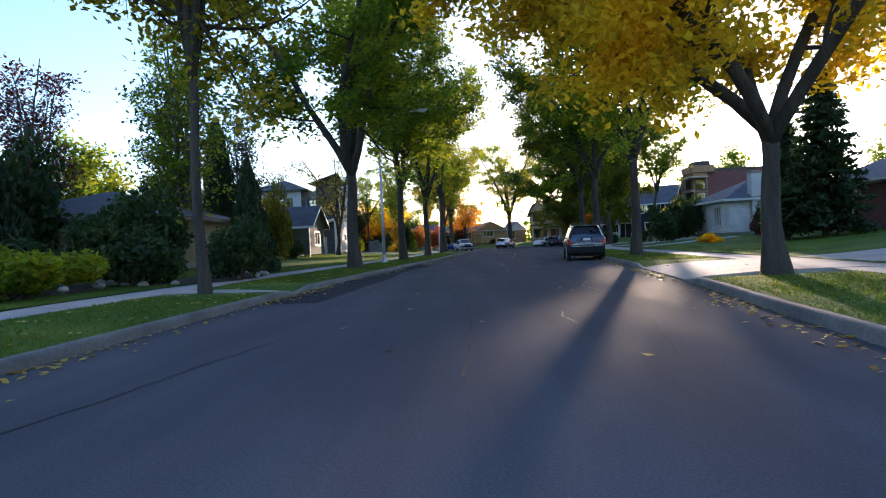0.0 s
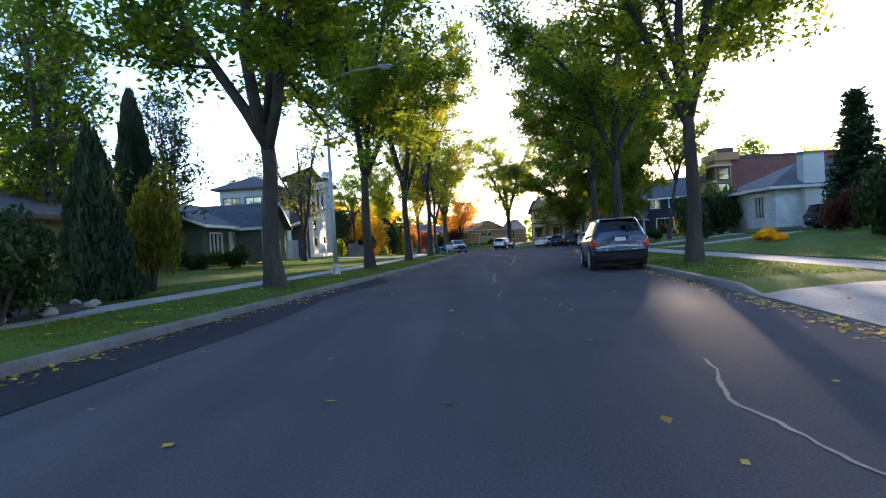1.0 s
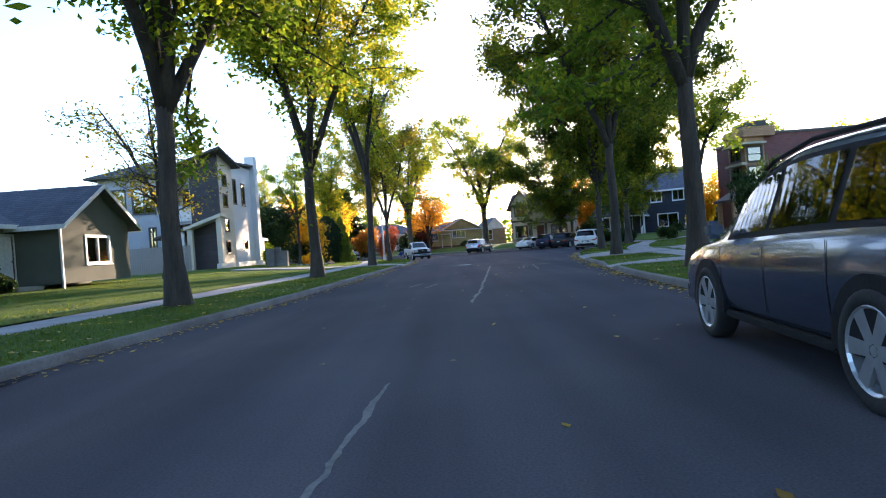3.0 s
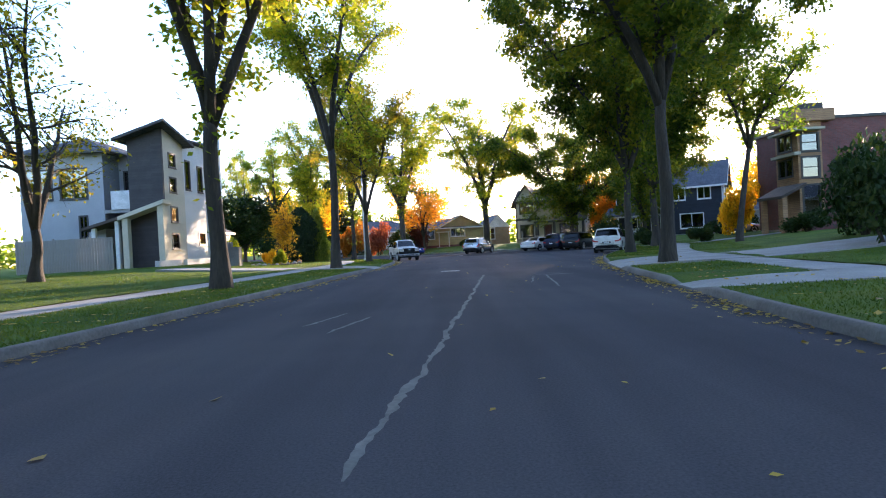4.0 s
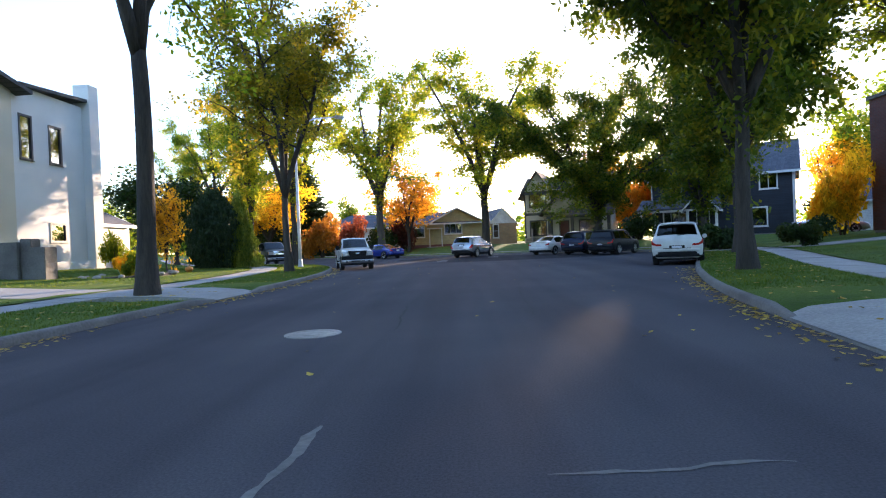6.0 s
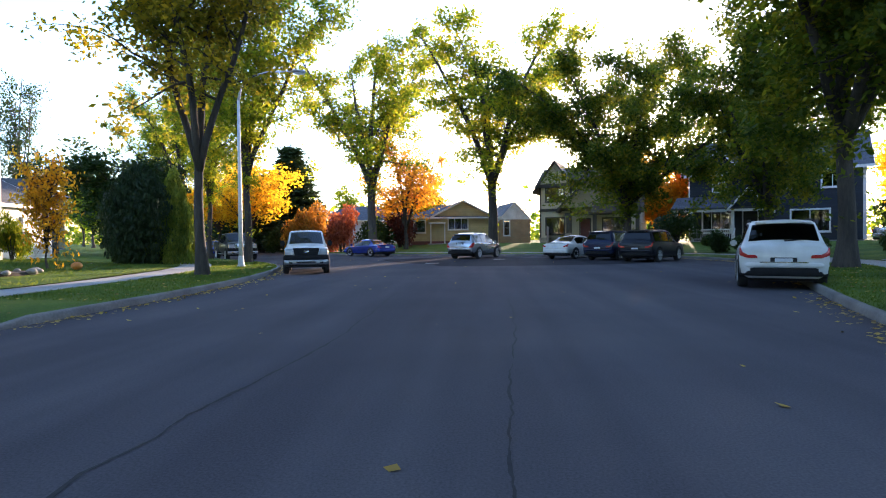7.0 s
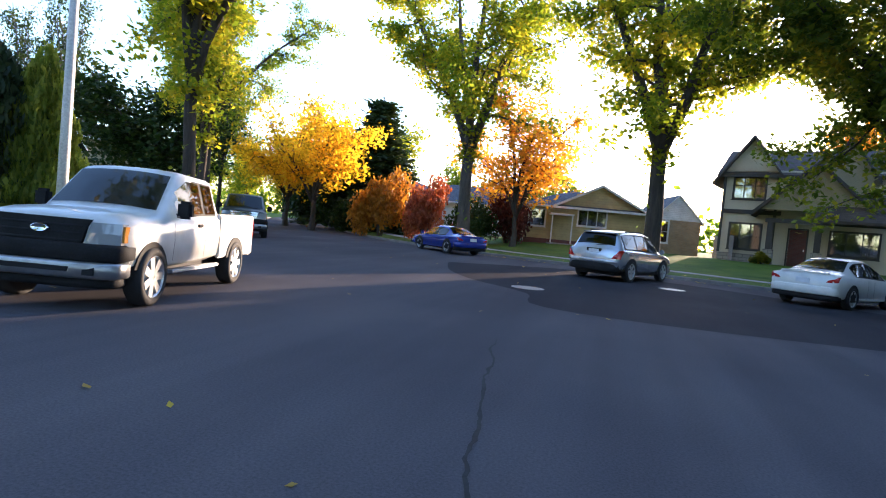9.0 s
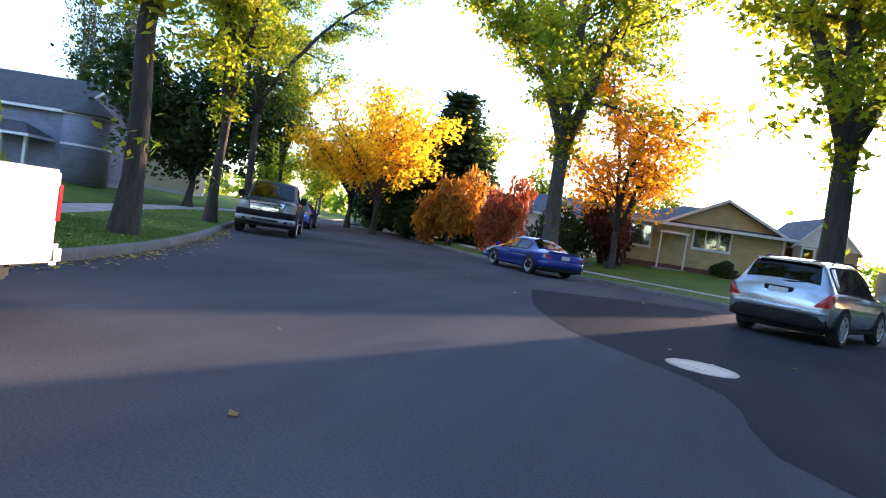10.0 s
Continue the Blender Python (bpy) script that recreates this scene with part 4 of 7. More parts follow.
# ---- cars ----
def loft(bm, stations):
    rows = []
    for y, zl, zb, zt, wl, wb, wt in stations:
        half = [(wl * 0.8, zl), (wl, zl + 0.1), (wb, 0.5 * (zl + zb) + 0.06), (wb * 0.985, zb - 0.05), (wb * 0.95, zb), (wt, zt - 0.06), (wt * 0.88, zt - 0.012), (wt * 0.45, zt + 0.012)]
        ring = [(x, y, z) for x, z in half] + [(0, y, zt + 0.018)] + [(-x, y, z) for x, z in half[::-1]]
        rows.append([bm.verts.new(p) for p in ring])
    for a, b in zip(rows, rows[1:]):
        for k in range(len(a)):
            m = (k + 1) % len(a)
            bm.faces.new((a[k], a[m], b[m], b[k]))
    bm.faces.new(rows[0])
    bm.faces.new(rows[-1][::-1])


def at_station(stations, y):
    ys = [s[0] for s in stations]
    return [float(np.interp(y, ys, [s[i] for s in stations])) for i in range(1, 7)]


def sheet(bm, grid):
    rows = [[bm.verts.new(p) for p in r] for r in grid]
    for a, b in zip(rows, rows[1:]):
        for k in range(len(a) - 1):
            bm.faces.new((a[k], a[k + 1], b[k + 1], b[k]))


def top_glass(st, y0, y1, inset, lift=0.014):
    """Windscreen or rear window lying on the sloping top between two stations."""
    grid = []
    for t in np.linspace(0, 1, 9):
        y = y0 + (y1 - y0) * t
        zl, zb, zt, wl, wb, wt = at_station(st, y)
        w = wt * 0.95 - inset
        grid.append([(w * u, y, zt + lift + (0.018 * (1 - abs(u) ** 1.6) - 0.022 * abs(u) ** 3)) for u in (-1, -0.6, -0.25, 0, 0.25, 0.6, 1)])
    bm = bmesh.new()
    sheet(bm, grid)
    return bm


def side_glass(st, ys, side, low=0.1, high=0.88, lift=0.012):
    grid = []
    for f in (low, high):
        row = []
        for y in ys:
            zl, zb, zt, wl, wb, wt = at_station(st, y)
            x0, z0, x1, z1 = wb * 0.95, zb, wt, zt - 0.06
            row.append((side * (x0 + (x1 - x0) * f + lift), y, z0 + (z1 - z0) * f + lift * 0.5))
        grid.append(row)
    bm = bmesh.new()
    sheet(bm, grid)
    return bm


def wheel(parent, x, y, r, w, side, spokes=6, arch=0.07):
    hub = thing("wheel", 0, 0)
    hub.parent = parent
    hub.matrix_basis = pose(x, y, r, 0, 0, 0 if side > 0 else 180)
    bm = bmesh.new()
    lathe(bm, [(r * 0.66, -w / 2), (r * 0.9, -w / 2), (r * 0.985, -w * 0.38), (r, -w * 0.15), (r, w * 0.15), (r * 0.985, w * 0.38), (r * 0.9, w / 2), (r * 0.72, w * 0.47), (r * 0.71, w * 0.2), (r * 0.68, -w * 0.3)], 28)
    part("tyre", bm, TYRE, hub, "", True)
    bm = bmesh.new()
    lathe(bm, [(r * 0.7, -w * 0.35), (r * 0.725, w * 0.44), (r * 0.7, w * 0.49), (r * 0.655, w * 0.4), (r * 0.64, w * 0.08), (r * 0.1, w * 0.05)], 28)
    for k in range(spokes):
        a = 6.283 * k / spokes
        c, s = math.cos(a), math.sin(a)
        wd = r * 0.11
        quad = [(w * 0.42, c * r * 0.1 - s * wd, s * r * 0.1 + c * wd), (w * 0.44, c * r * 0.66 - s * wd * 1.3, s * r * 0.66 + c * wd * 1.3), (w * 0.44, c * r * 0.66 + s * wd * 1.3, s * r * 0.66 - c * wd * 1.3), (w * 0.42, c * r * 0.1 + s * wd, s * r * 0.1 - c * wd)]
        solid(bm, quad, (-0.035, 0, 0))
    lathe(bm, [(r * 0.16, w * 0.1), (r * 0.16, w * 0.38), (r * 0.08, w * 0.42)], 14)
    part("rim", bm, RIM, hub, "silver alloy rim")


def arches(parent, stations, ys, r, clad):
    for y in ys:
        wb = at_station(stations, y)[4]
        foot = at_station(stations, y)[0] + 0.02
        for s in (-1, 1):
            bm = bmesh.new()
            ring = []
            for h in (0.5, wb + clad):
                row = [bm.verts.new((s * h, y + (r + 0.075) * math.cos(a), max(foot, r + (r + 0.075) * math.sin(a)))) for a in np.linspace(-0.5, math.pi + 0.5, 20)]
                ring.append(row)
            for k in range(19):
                bm.faces.new((ring[0][k], ring[0][k + 1], ring[1][k + 1], ring[1][k]))
            bm.faces.new(ring[1])
            part("wheel_arch", bm, BLACK_PLASTIC, parent)


def block(parent, name, mat, x0, x1, y0, y1, z0, z1, bevel=0.02, label="", both=False):
    for s in ((1, -1) if both else (1,)):
        bm = bmesh.new()
        box(bm, min(s * x0, s * x1), max(s * x0, s * x1), y0, y1, z0, z1, bevel)
        part(name, bm, mat, parent, label)


def smooth(stations, n=5):
    """Stations cut finer along an even curve, kinks kept at the given points."""
    a = np.array(stations, float)
    y = a[:, 0]
    h = np.diff(y)[:, None]
    d = np.diff(a, axis=0) / h
    m = np.zeros_like(a)
    m[0], m[-1] = d[0], d[-1]
    both = d[:-1] * d[1:] > 0
    m[1:-1] = np.where(both, 2 * d[:-1] * d[1:] / np.where(both, d[:-1] + d[1:], 1.0), 0.0)
    out = []
    for i in range(len(a) - 1):
        for k in range(n):
            t = k / n
            p = a[i] * (2 * t**3 - 3 * t**2 + 1) + m[i] * h[i] * (t**3 - 2 * t**2 + t) + a[i + 1] * (3 * t**2 - 2 * t**3) + m[i + 1] * h[i] * (t**3 - t**2)
            p[0] = y[i] + h[i, 0] * t
            out.append(tuple(p))
    return out + [tuple(a[-1])]


SUV = [(-2.36, 0.5, 0.78, 0.83, 0.74, 0.82, 0.72), (-2.3, 0.4, 0.98, 1.04, 0.85, 0.915, 0.76), (-2.24, 0.34, 1.03, 1.15, 0.88, 0.935, 0.75), (-1.97, 0.31, 1.05, 1.585, 0.9, 0.945, 0.655), (-1.5, 0.29, 1.05, 1.665, 0.91, 0.945, 0.655), (-0.3, 0.28, 1.02, 1.7, 0.92, 0.94, 0.66), (0.45, 0.28, 0.99, 1.63, 0.92, 0.94, 0.63), (1.35, 0.28, 0.97, 1.04, 0.92, 0.93, 0.8), (2.0, 0.29, 0.86, 0.93, 0.9, 0.91, 0.72), (2.32, 0.35, 0.7, 0.77, 0.84, 0.86, 0.62), (2.42, 0.42, 0.6, 0.63, 0.72, 0.74, 0.5)]
SUV_BOXY = [(-2.2, 0.42, 0.84, 0.9, 0.8, 0.84, 0.76), (-2.16, 0.32, 0.98, 1.05, 0.86, 0.9, 0.78), (-2.08, 0.28, 1.02, 1.12, 0.88, 0.91, 0.78), (-1.86, 0.26, 1.03, 1.58, 0.89, 0.91, 0.68), (-1.5, 0.25, 1.03, 1.66, 0.89, 0.91, 0.68), (-0.2, 0.24, 1.0, 1.68, 0.9, 0.91, 0.68), (0.5, 0.24, 0.98, 1.63, 0.9, 0.91, 0.65), (1.2, 0.24, 0.97, 1.06, 0.9, 0.9, 0.8), (1.95, 0.25, 0.9, 0.95, 0.88, 0.88, 0.72), (2.18, 0.33, 0.7, 0.76, 0.82, 0.84, 0.62), (2.25, 0.42, 0.6, 0.62, 0.7, 0.72, 0.5)]
SEDAN = [(-2.38, 0.42, 0.8, 0.86, 0.74, 0.8, 0.7), (-2.3, 0.32, 0.9, 0.97, 0.82, 0.88, 0.74), (-1.85, 0.24, 0.93, 1.03, 0.87, 0.91, 0.76), (-1.65, 0.22, 0.93, 1.05, 0.88, 0.91, 0.74), (-0.75, 0.2, 0.92, 1.4, 0.89, 0.91, 0.56), (-0.1, 0.2, 0.9, 1.44, 0.9, 0.91, 0.58), (0.45, 0.2, 0.88, 1.38, 0.9, 0.91, 0.55), (1.3, 0.2, 0.86, 0.94, 0.9, 0.9, 0.78), (2.0, 0.22, 0.76, 0.82, 0.87, 0.88, 0.7), (2.32, 0.3, 0.6, 0.66, 0.8, 0.82, 0.58), (2.4, 0.38, 0.52, 0.54, 0.68, 0.7, 0.46)]
COUPE = [(y, zl, zb * 0.93, zt * 0.93, wl * 0.96, wb * 0.96, wt * 0.93) for y, zl, zb, zt, wl, wb, wt in SEDAN]


def ring_point(st, y, k):
    """A point on the right flank: k runs from the sill (0) over the belt line (4) to the roof (7)."""
    zl, zb, zt, wl, wb, wt = at_station(st, y)
    half = [(wl * 0.8, zl), (wl, zl + 0.1), (wb, 0.5 * (zl + zb) + 0.06), (wb * 0.985, zb - 0.05), (wb * 0.95, zb), (wt, zt - 0.06), (wt * 0.88, zt - 0.012), (wt * 0.45, zt + 0.012)]
    i = min(int(k), 6)
    (x0, z0), (x1, z1) = half[i], half[i + 1]
    return x0 + (x1 - x0) * (k - i), z0 + (z1 - z0) * (k - i)


def flank_x(st, y, z):
    """Half width of the body at a length and a height."""
    pts = [ring_point(st, y, k) for k in (1, 2, 3, 4, 5)]
    return float(np.interp(z, [p[1] for p in pts], [p[0] for p in pts]))


def corner_lamp(st, s, z0, z1, base, far, lift=0.018):
    """Three-cornered lamp lens on a rear corner: broad at its foot, its head running forward along the flank."""
    grid = []
    tail_z, tail_y = [q[3] for q in st[:11]], [q[0] for q in st[:11]]
    for v in range(8):
        f = v / 7
        z = z0 + (z1 - z0) * f
        y0 = float(np.interp(z, tail_z, tail_y))
        edge = flank_x(st, y0 + 0.06, z) + lift * 0.6
        inner = base * (1 - f) ** 0.9 + 0.01
        row = [(s * (edge - inner * (1 - u / 3)), y0 - lift - 0.012 + 0.02 * (u / 3) ** 2, z) for u in range(3)]
        for u in range(6):
            y = y0 + 0.035 + (0.05 + far * f ** 1.2) * u / 5
            row.append((s * (flank_x(st, max(y, y0 + 0.06), z) + lift), y, z + 0.03 * f * u / 5))
        grid.append(row)
    bm = bmesh.new()
    sheet(bm, grid)
    return bm


def corner_patch(st, rear, s, near=0.02, far=0.4, k0=2.55, k1=4.15, lift=0.02, reach=0.24, taper=0.8):
    """Lamp lens wrapped round a rear corner: broad on the tail at its foot, running forward along the flank at its head."""
    grid = []
    for v in range(7):
        f = v / 6
        k = k0 + (k1 - k0) * f
        row = []
        edge, ze = ring_point(st, rear + near, k)
        inner = reach * (1 - f) ** taper
        for u in range(3):
            row.append((s * (edge - inner * (1 - u / 3)), rear + near - lift - 0.012, ze + lift * 0.3))
        for u in range(6):
            y = rear + near + far * (0.12 + 0.88 * f ** 1.3) * u / 5 + 0.02
            x, z = ring_point(st, y, k)
            row.append((s * (x + lift), y - lift, z + lift * 0.3))
        grid.append(row)
    bm = bmesh.new()
    sheet(bm, grid)
    return bm


def nose_panel(x0, x1, u0, u1, z0, z1, y, bend, side=1, thick=0.04):
    """A panel on a vehicle's nose from x0..x1 (foot) and u0..u1 (head), swept back towards the flanks."""
    bm = bmesh.new()
    def grid(off):
        rows = []
        for j in range(3):
            f = j / 2
            row = []
            for k in range(9):
                g = k / 8
                px = (x0 + (x1 - x0) * g) * (1 - f) + (u0 + (u1 - u0) * g) * f
                row.append((side * px, y - bend * abs(px) ** 2.6 - 0.03 * f * f - off, z0 + (z1 - z0) * f))
            rows.append(row)
        return rows
    front, back = grid(0.0), grid(thick)
    sheet(bm, front)
    sheet(bm, back)
    rim_f = front[0] + [r[-1] for r in front[1:]] + front[-1][-2::-1] + [front[1][0]]
    rim_b = back[0] + [r[-1] for r in back[1:]] + back[-1][-2::-1] + [back[1][0]]
    sheet(bm, [rim_f + rim_f[:1], rim_b + rim_b[:1]])
    bmesh.ops.remove_doubles(bm, verts=bm.verts, dist=0.0005)
    return bm


def bumper(parent, name, mat, w, y, z0, z1, reach, label="", front=False):
    """Bumper bar with rounded corners in plan that runs a little way along both flanks."""
    plan = []
    for u in np.linspace(-1, 1, 17):
        a = abs(u) * 1.35
        bend = max(0.0, a - 1.0) / 0.35
        plan.append((math.copysign(w * min(a, 1.0) ** 0.98, u), y + 0.1 * min(a, 1.0) ** 5 + reach * bend))
    bm = bmesh.new()
    rows = []
    for z, k in ((z0, 0.965), (z0 + 0.03, 1.0), (z1 - 0.03, 1.0), (z1, 0.97), (z1, 0.8), (z0, 0.8)):
        rows.append([bm.verts.new((px * k, (py + (1 - k) * 0.6) * (-1 if front else 1), z)) for px, py in plan])
    for a, b in zip(rows, rows[1:] + rows[:1]):
        for k in range(len(a) - 1):
            bm.faces.new((a[k], a[k + 1], b[k + 1], b[k]))
    for k in (0, -1):
        bm.faces.new([r[k] for r in rows])
    part(name, bm, mat, parent, label, True)


def car(kind, x, y, turn, body_paint, label, category="car", z=0.0, cladding=False, rails=False):
    st = {"suv": SUV, "boxy": SUV_BOXY, "sedan": SEDAN, "coupe": COUPE}[kind]
    tall = kind in ("suv", "boxy")
    t = thing({"suv": "suv", "boxy": "suv", "sedan": "sedan", "coupe": "coupe"}[kind], x, y, z, turn, label, category)
    bm = bmesh.new()
    fine = smooth(st)
    loft(bm, fine)
    part("body", bm, body_paint, t, "", True)
    rear, front = st[0][0], st[-1][0]
    r = 0.365 if tall else 0.325
    axles = (-1.38, 1.42) if kind == "suv" else (-1.28, 1.3) if kind == "boxy" else (-1.38, 1.36)
    arches(t, fine, axles, r, 0.012 if tall else 0.006)
    for ya in axles:
        for s in (-1, 1):
            wheel(t, s * (at_station(fine, ya)[4] - 0.085), ya, r, 0.235 if tall else 0.21, s, 6 if kind != "coupe" else 5)
    y_top_r, y_bot_r = (st[3][0], st[2][0]) if tall else (-0.75, -1.65)
    y_top_f, y_bot_f = (st[6][0], st[7][0])
    part("rear_window", top_glass(fine, y_bot_r + (0.02 if tall else 0.06), y_top_r - 0.03, 0.02), TINTED_GLASS if tall else CAR_GLASS, t)
    part("windscreen", top_glass(fine, y_top_f + 0.04, y_bot_f - 0.05, 0.03), CAR_GLASS, t)
    for s in (-1, 1):
        if tall:
            spans = ((st[3][0] + 0.16, -0.95), (-0.86, 0.02), (0.1, 0.82))
        else:
            spans = ((-1.1, -0.42), (-0.34, 0.0), (0.08, 0.86)) if kind == "sedan" else ((-1.05, -0.3), (-0.22, 0.86))
        for a, b in spans:
            part("side_window", side_glass(fine, [a + (b - a) * k / 8 for k in range(9)], s), CAR_GLASS, t)
        ends = (spans[0][0] - 0.05, spans[-1][1] + 0.08)
        part("window_trim", side_glass(fine, [ends[0] + (ends[1] - ends[0]) * k / 24 for k in range(25)], s, 0.03, 0.95, 0.005), BLACK_PLASTIC, t)
        for seam in (-0.9 if tall else -0.38, 0.06, 1.02):
            part("door_seam", side_seam(fine, s, (seam,)), BLACK_PLASTIC, t)
    zb = st[2][2]
    wt = st[2][5]
    if tall:
        if kind == "suv":
            for s in (-1, 1):
                part("tail_light", corner_lamp(fine, s, 0.755, 1.03, 0.24, 0.22), RED_LENS, t, "red tail light lens")
        else:
            for s in (-1, 1):
                part("tail_light", corner_patch(fine, rear, s, 0.0, 0.3, 2.6, 3.9, 0.02, 0.3, 0.15), RED_LENS, t, "red tail light lens")
        lip = 0.6 if kind == "suv" else 0.54
        bumper(t, "rear_bumper", body_paint, 0.9, rear - 0.06, lip - 0.01, lip + 0.11, 0.5)
        bumper(t, "bumper_skirt", BLACK_PLASTIC, 0.89, rear - 0.03, 0.33, lip, 0.5, "black lower bumper")
        block(t, "bumper_trim", CHROME if cladding else BLACK_PLASTIC, -0.5, 0.5, rear - 0.068, rear, 0.645, 0.672, 0.01)
        block(t, "number_plate", PLATE, -0.18, 0.18, rear + (0.02 if kind == "suv" else -0.035), rear + 0.06, zb - (0.16 if kind == "suv" else 0.42), zb + (0.0 if kind == "suv" else -0.27), 0.006, "pale rear number plate")
        block(t, "plate_surround", BLACK_PLASTIC if cladding else body_paint, -0.27, 0.27, rear + (0.03 if kind == "suv" else -0.02), rear + 0.08, zb - (0.18 if kind == "suv" else 0.44), zb + (0.03 if kind == "suv" else -0.25), 0.01)
        block(t, "emblem", CHROME, -0.05, 0.05, st[2][0] - 0.03, st[2][0] + 0.04, zb + 0.05, zb + 0.09, 0.012)
    else:
        for s in (-1, 1):
            part("tail_light", corner_patch(fine, rear, s, 0.03, 0.22, 2.5, 4.0), RED_LENS, t, "red tail light lens")
        bumper(t, "rear_bumper", body_paint, 0.86, rear - 0.07, 0.38, 0.62, 0.45)
        bumper(t, "bumper_skirt", BLACK_PLASTIC, 0.84, rear - 0.03, 0.24, 0.39, 0.4, "black lower bumper")
        block(t, "number_plate", PLATE, -0.18, 0.18, rear - 0.02, rear + 0.03, 0.68, 0.82, 0.006, "pale rear number plate")
        block(t, "boot_lip", body_paint, -0.62, 0.62, rear + 0.02, rear + 0.14, st[1][3] - 0.02, st[1][3] + 0.035, 0.015)
    block(t, "underside", BLACK_PLASTIC, -0.72, 0.72, rear + 0.25, front - 0.3, 0.2, 0.36, 0.03)
    block(t, "sill", BLACK_PLASTIC if cladding else CHROME if kind == "suv" else body_paint, st[5][4] - 0.05, st[5][4] + 0.012, -0.95, 0.95, 0.27, 0.34, 0.015, "", True)
    for s in (-1, 1):
        part("headlight", nose_panel(0.34, 0.8, 0.36, 0.78, 0.6, 0.73, front - 0.06, 0.42, s), CLEAR_LENS, t, "clear headlight lens")
    part("grille", nose_panel(-0.3, 0.3, -0.26, 0.26, 0.5, 0.64, front + 0.01, 0.12), BLACK_PLASTIC, t)
    bumper(t, "front_bumper", body_paint, 0.86, -front - 0.03, 0.3, 0.5, 0.4, front=True)
    block(t, "door_mirror", body_paint, st[5][4] - 0.01, st[5][4] + 0.17, 0.9, 1.05, st[6][2] + 0.02, st[6][2] + 0.19, 0.04, "", True)
    for yh in ((-0.75, 0.2) if kind != "coupe" else (-0.1,)):
        block(t, "door_handle", body_paint if not tall else CHROME, st[5][4] * 0.985 - 0.01, st[5][4] * 0.985 + 0.025, yh - 0.09, yh + 0.09, st[5][2] - 0.16, st[5][2] - 0.125, 0.01, "", True)
    if rails:
        for s in (-1, 1):
            V, F = [], []
            w = st[5][6] - 0.03
            tube(V, F, [(s * w, -1.55, st[4][3] - 0.03), (s * w, -1.4, st[4][3] + 0.015), (s * w, -0.3, st[5][3] + 0.02), (s * w, 0.35, st[6][3] + 0.01), (s * w, 0.5, st[6][3] - 0.04)], [0.018] * 5, 6)
            raw("roof_rail", V, F, BLACK_PLASTIC, t)
    if tall:
        block(t, "spoiler", body_paint, -0.58, 0.58, st[3][0] - 0.12, st[3][0] + 0.08, st[3][3] - 0.005, st[3][3] + 0.035, 0.015)
        V, F = [], []
        tube(V, F, [(0.02, st[2][0] + 0.02, zb + 0.14), (0.2, st[2][0] + 0.0, zb + 0.15), (0.42, st[2][0] + 0.02, zb + 0.17)], [0.02, 0.014, 0.008], 5)
        raw("rear_wiper", V, F, BLACK_PLASTIC, t)
    return t


def side_seam(st, s, ys):
    """Dark door joints: thin strips lying on the flank."""
    bm = bmesh.new()
    for y in ys:
        grid = []
        for yy in (y - 0.006, y + 0.006):
            zl, zb, zt, wl, wb, wt = at_station(st, yy)
            grid.append([(s * (wl + 0.005), yy, zl + 0.12), (s * (wb + 0.005), yy, 0.5 * (zl + zb) + 0.06), (s * (wb * 0.985 + 0.005), yy, zb - 0.05)])
        sheet(bm, grid)
    return bm


CAB = [(-0.66, 0.5, 1.22, 1.8, 0.95, 0.985, 0.74), (-0.6, 0.48, 1.22, 1.86, 0.96, 0.99, 0.76), (0.5, 0.46, 1.2, 1.9, 0.97, 0.99, 0.77), (0.72, 0.46, 1.19, 1.86, 0.97, 0.99, 0.75), (1.38, 0.46, 1.17, 1.26, 0.97, 0.985, 0.86), (2.1, 0.46, 1.13, 1.225, 0.965, 0.975, 0.85), (2.36, 0.5, 1.11, 1.19, 0.94, 0.955, 0.83), (2.5, 0.52, 1.07, 1.15, 0.8, 0.82, 0.72), (2.58, 0.54, 1.02, 1.1, 0.62, 0.64, 0.56)]


